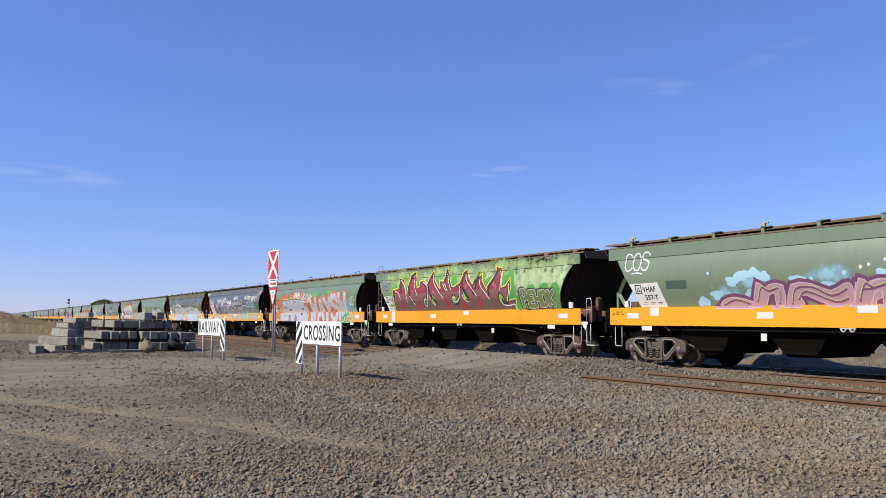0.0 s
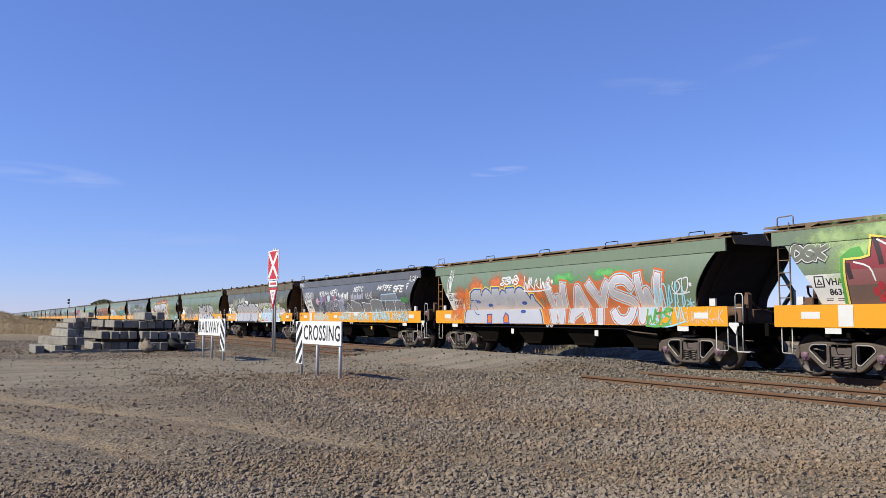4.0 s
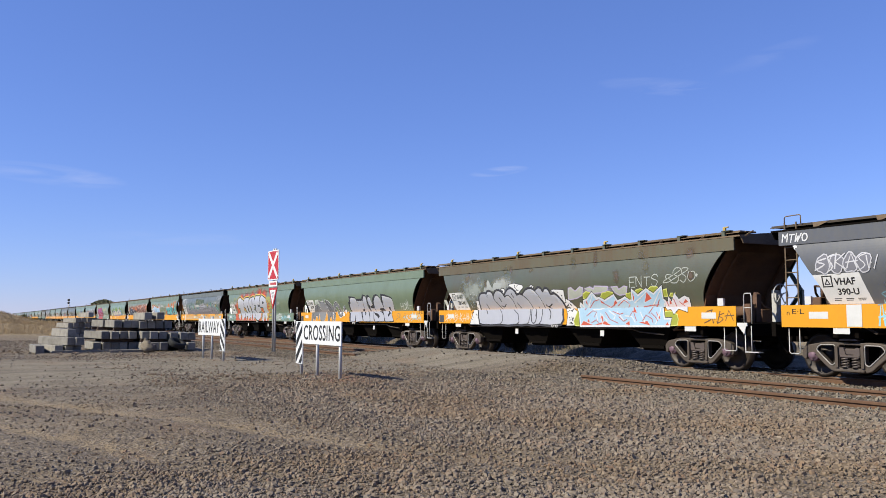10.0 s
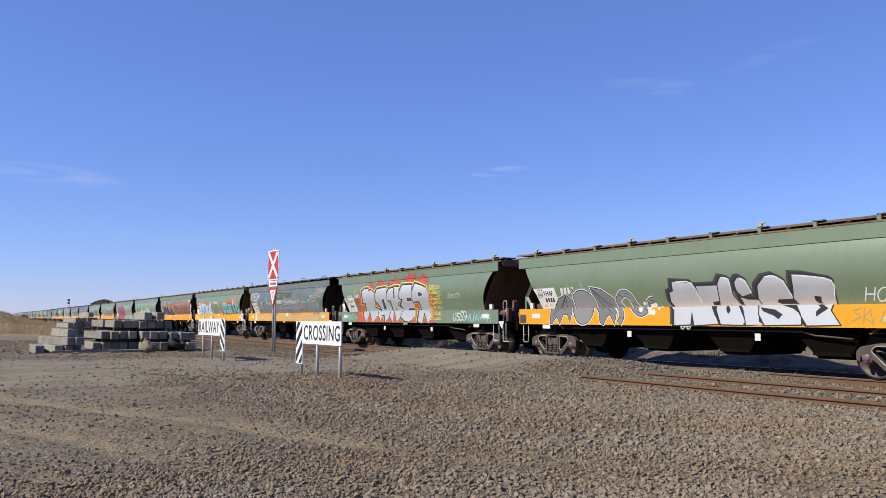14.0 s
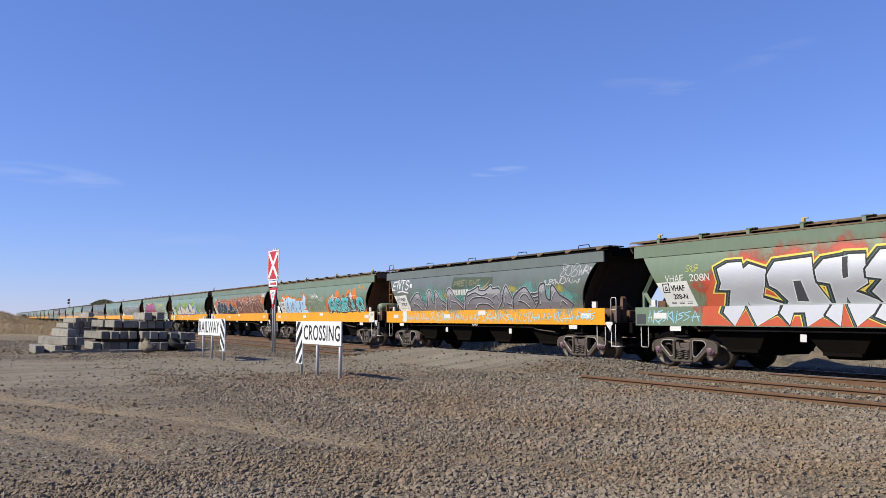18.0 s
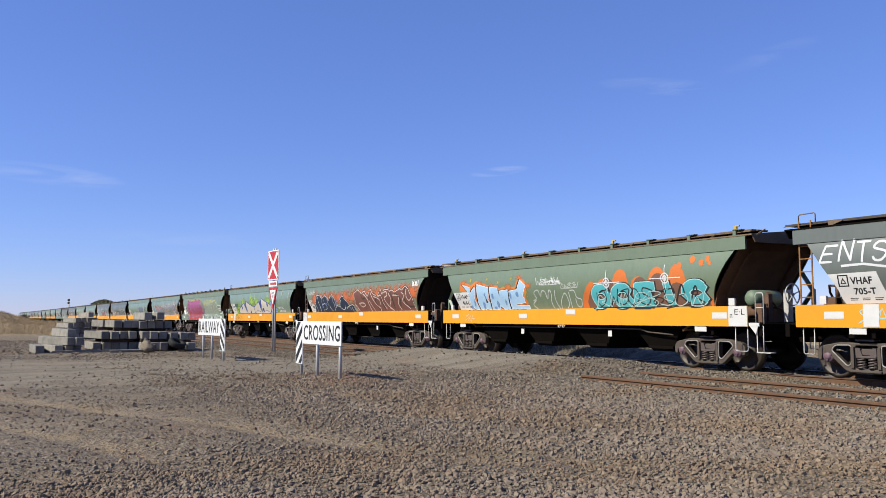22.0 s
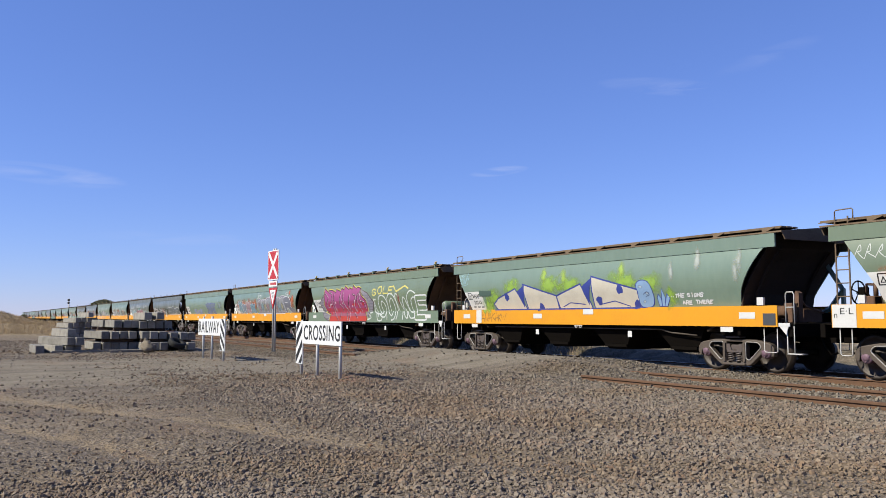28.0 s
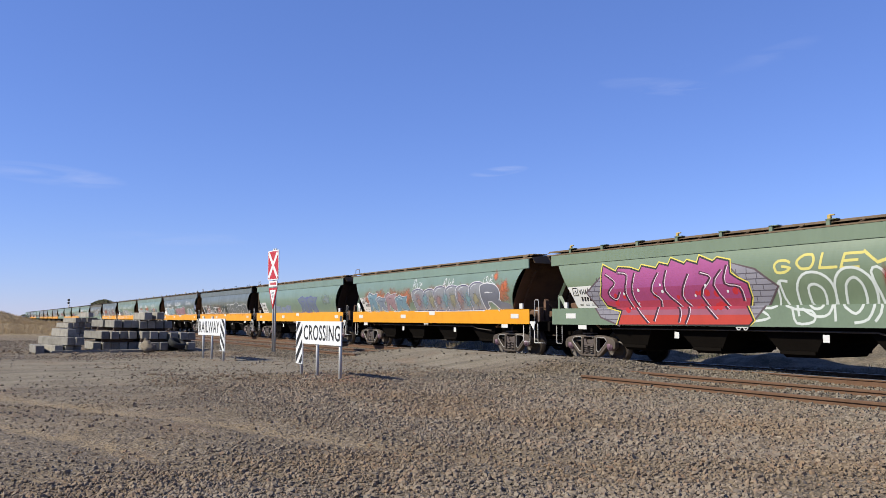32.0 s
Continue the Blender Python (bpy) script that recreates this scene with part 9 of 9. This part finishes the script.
def straw_material(name="dry_straw", a=(0.27, 0.185, 0.09, 1), b=(0.36, 0.265, 0.145, 1)):
    m = bpy.data.materials.new(name)
    m.use_nodes = True
    nn, l = m.node_tree.nodes, m.node_tree.links
    geo, ramp = nn.new("ShaderNodeNewGeometry"), nn.new("ShaderNodeValToRGB")
    l.new(geo.outputs["Random Per Island"], ramp.inputs[0])
    ramp.color_ramp.elements[0].color, ramp.color_ramp.elements[1].color = a, b
    l.new(ramp.outputs[0], nn["Principled BSDF"].inputs["Base Color"])
    nn["Principled BSDF"].inputs["Roughness"].default_value = 0.85
    return m


M_STRAW = straw_material()
M_WEED = straw_material("dull_weed", (0.05, 0.055, 0.03, 1), (0.10, 0.095, 0.055, 1))
rs = np.random.RandomState(4)
n = 34000
wx, wy = -52 - 110 * rs.uniform(0, 1, n) ** 1.4, rs.uniform(-34, -5, n)
keep = wy < np.interp(wx, LINE_X, LINE_Y) - 5 - 3 * smooth(-75, -55, wx)
keep &= wx < -52 - 6 * value_noise(wx, wy, 31, 5.0) - 10 * smooth(-12, -6, wy)
grass("dry_grass", "tall straw-coloured dry grass beside the line", wx[keep], wy[keep], rs.uniform(0.12, 0.38, int(keep.sum())), 6, 5)
n = 5000
fx, fy = -70 + 75 * rs.uniform(0, 1, n), 3.4 + 14 * rs.uniform(0, 1, n) ** 1.5
keep = (fx < -26) | (fx > -10) & (rs.uniform(0, 1, n) < 0.25)
grass("dry_grass", "short dry grass on the far side of the track", fx[keep], fy[keep], rs.uniform(0.15, 0.45, int(keep.sum())), 8, 6)
n = 3400
fx, fy = -62 + 66 * rs.uniform(0, 1, n), 2.6 + 3.0 * rs.uniform(0, 1, n)
keep = value_noise(fx, fy, 51, 1.9) + 0.5 * value_noise(fx, fy, 52, 0.7) > -0.1
grass("weeds", "low dull green weeds on the bank behind the track", fx[keep], fy[keep], rs.uniform(0.08, 0.3, int(keep.sum())), 12, 6, M_WEED)
tuft = [(-5.3, -12.4), (-7.2, -10.9), (-6.0, -11.2), (-9.1, -9.6), (-10.3, -11.0), (-5.6, -13.0)]
grass("dry_grass", "a few thin dry weeds among the stones", np.array([p[0] for p in tuft]), np.array([p[1] for p in tuft]), np.full(6, 0.09), 9, 4)


# ---- trees, bush, signal ----
def leafy(name, x, y, ru, rz, z0, label, category, n_clumps, trunk, seed):
    t = thing(name, pose(x, y, float(ground_height(x, y))), label, category)
    r = random.Random(seed)
    bm = bmesh.new()
    limbs = []
    if trunk:
        rod(bm, (0, 0, -0.2), (0.1, 0, z0 * 0.7), 0.28, 8, 0.2)
        for k in range(6):
            a = k * 1.05 + r.uniform(0, 0.5)
            tip = (ru * 0.6 * math.cos(a), ru * 0.6 * math.sin(a), z0 + rz * r.uniform(0.1, 0.8))
            rod(bm, (0.1, 0, z0 * 0.68), tip, 0.14, 6, 0.04)
        part("trunk", bm, M_BARK, t, "grey-brown trunk and limbs")
    else:
        bm.free()
    vs, fs = [], []
    for _ in range(n_clumps):
        a, q = r.uniform(0, 6.28), r.uniform(0, 1) ** 0.5
        up = r.uniform(-0.35, 1)
        rad = ru * math.sqrt(max(0.0, 1 - max(0, up) ** 2)) * q * r.uniform(0.75, 1.08)
        c = Vector((rad * math.cos(a), rad * math.sin(a), z0 + rz * (0.35 + 0.65 * up)))
        for _ in range(9):
            d = Vector((r.gauss(0, 1), r.gauss(0, 1), r.gauss(0, 0.7))) * ru * 0.07
            p = c + d
            e1 = Vector((r.gauss(0, 1), r.gauss(0, 1), r.gauss(0, 1))).normalized() * ru * 0.055
            e2 = e1.orthogonal().normalized() * ru * 0.035
            i = len(vs)
            vs += [p - e1, p + e2, p + e1, p - e2]
            fs.append((i, i + 1, i + 2, i + 3))
    mesh = bpy.data.meshes.new("crown")
    mesh.from_pydata([tuple(v) for v in vs], [], fs)
    mesh.materials.append(M_LEAF)
    ob = new("crown", mesh)
    ob.parent = t
    return t


M_BARK = mat("bark", (0.13, 0.1, 0.08), 0.9, patch=5)
M_LEAF = mat("leaf", (0.155, 0.155, 0.085), 0.8, dark=(0.11, 0.11, 0.06), light=(0.2, 0.19, 0.115), patch=0.8, grain=4)


def ahead(px, d):
    """A spot d metres out, in the direction px across the view."""
    f = 1469.0
    right = Vector((0.49588, 0.86839, 0))
    fw = Vector((VIEW.x, VIEW.y, 0)).normalized()
    v = (fw * f + right * (px - 784)).normalized()
    return EYE.x + v.x * d, EYE.y + v.y * d


leafy("tree", *ahead(184, 240), 3.15, 2.3, 3.3, "broad dull green tree behind the railway line", "tree", 1300, True, 1)
leafy("bush", *ahead(45, 330), 1.9, 1.9, 0.6, "small dull green bush on the skyline", "bush", 130, False, 2)
leafy("bush", *ahead(33, 360), 1.6, 1.4, 0.4, "small dull green bush on the skyline", "bush", 100, False, 3)


def signal_mast(x, y):
    s = thing("railway_signal", pose(x, y, float(ground_height(x, y)), 0, 0, 68), "two-headed railway signal with black round heads on a mast", "signal")
    bm = bmesh.new()
    rod(bm, (0, 0, -0.2), (0, 0, 5.8), 0.08, 10)
    part("mast", bm, M_GALV, s, "pale steel mast")
    for z in (5.62, 4.92):
        bm = bmesh.new()
        lathe(bm, [(0.22, 0.05), (0.29, 0.02), (0.29, -0.03), (0.1, -0.05)], (0, -0.12, z), "y", 20)
        box(bm, -0.16, 0.16, -0.08, 0.18, z - 0.2, z + 0.2, bevel=0.02)
        rod(bm, (0, -0.17, z), (0, -0.36, z), 0.11, 10)
        part("signal_head", bm, M_BLACK, s, "black round target head")
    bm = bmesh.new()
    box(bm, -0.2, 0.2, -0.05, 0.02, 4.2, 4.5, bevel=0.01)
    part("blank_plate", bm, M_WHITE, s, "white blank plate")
    for q in (-0.2, 0.2):
        bm = bmesh.new()
        rod(bm, (q, 0.3, 0.2), (q, 0.3, 4.6), 0.02, 6)
        part("ladder_rail", bm, M_GALV, s)
    return s


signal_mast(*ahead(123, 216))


# ---- motion ----
DIST_T = (0, 3, 6, 9, 12, 15, 18, 20, 22, 24, 25, 28, 30, 32)
DIST_S = (0.13, 16.06, 31.84, 47.59, 63.36, 79.19, 95.05, 105.38, 115.73, 126.36, 131.69, 147.87, 158.75, 169.51)


def travelled(t):
    """Metres the train has gone at t seconds."""
    slope = np.gradient(DIST_S, DIST_T)
    i = min(max(int(np.searchsorted(DIST_T, t)) - 1, 0), len(DIST_T) - 2)
    h = DIST_T[i + 1] - DIST_T[i]
    u = (t - DIST_T[i]) / h
    return (2 * u**3 - 3 * u * u + 1) * DIST_S[i] + (u**3 - 2 * u * u + u) * h * slope[i] + (3 * u * u - 2 * u**3) * DIST_S[i + 1] + (u**3 - u * u) * h * slope[i + 1]


SLACK = {0: 0.1, 1: 0.06, 8: -0.03, 10: -0.09, 11: -0.05}   # stretch of the couplings


def motions():
    for k, w in enumerate(WAGONS):
        rows = []
        for t in range(33):
            s = MIDDLE + travelled(t) - PITCH * k + SLACK.get(k, 0.0)
            xa, ya, _ = line(s - BOGIE)
            xb, yb, _ = line(s + BOGIE)
            rows.append((t, pose(float(xa + xb) / 2, float(ya + yb) / 2, 0, 0, 0, math.degrees(math.atan2(yb - ya, xb - xa)))))
        walk(w, rows)
    roll = [(t / 10, math.degrees(travelled(t / 10) / WHEEL)) for t in range(321)]
    for ob, ax in WHEELSETS:
        walk(ob, [(t, pose(ax, 0, WHEEL, 0, a, 0)) for t, a in roll])


motions()
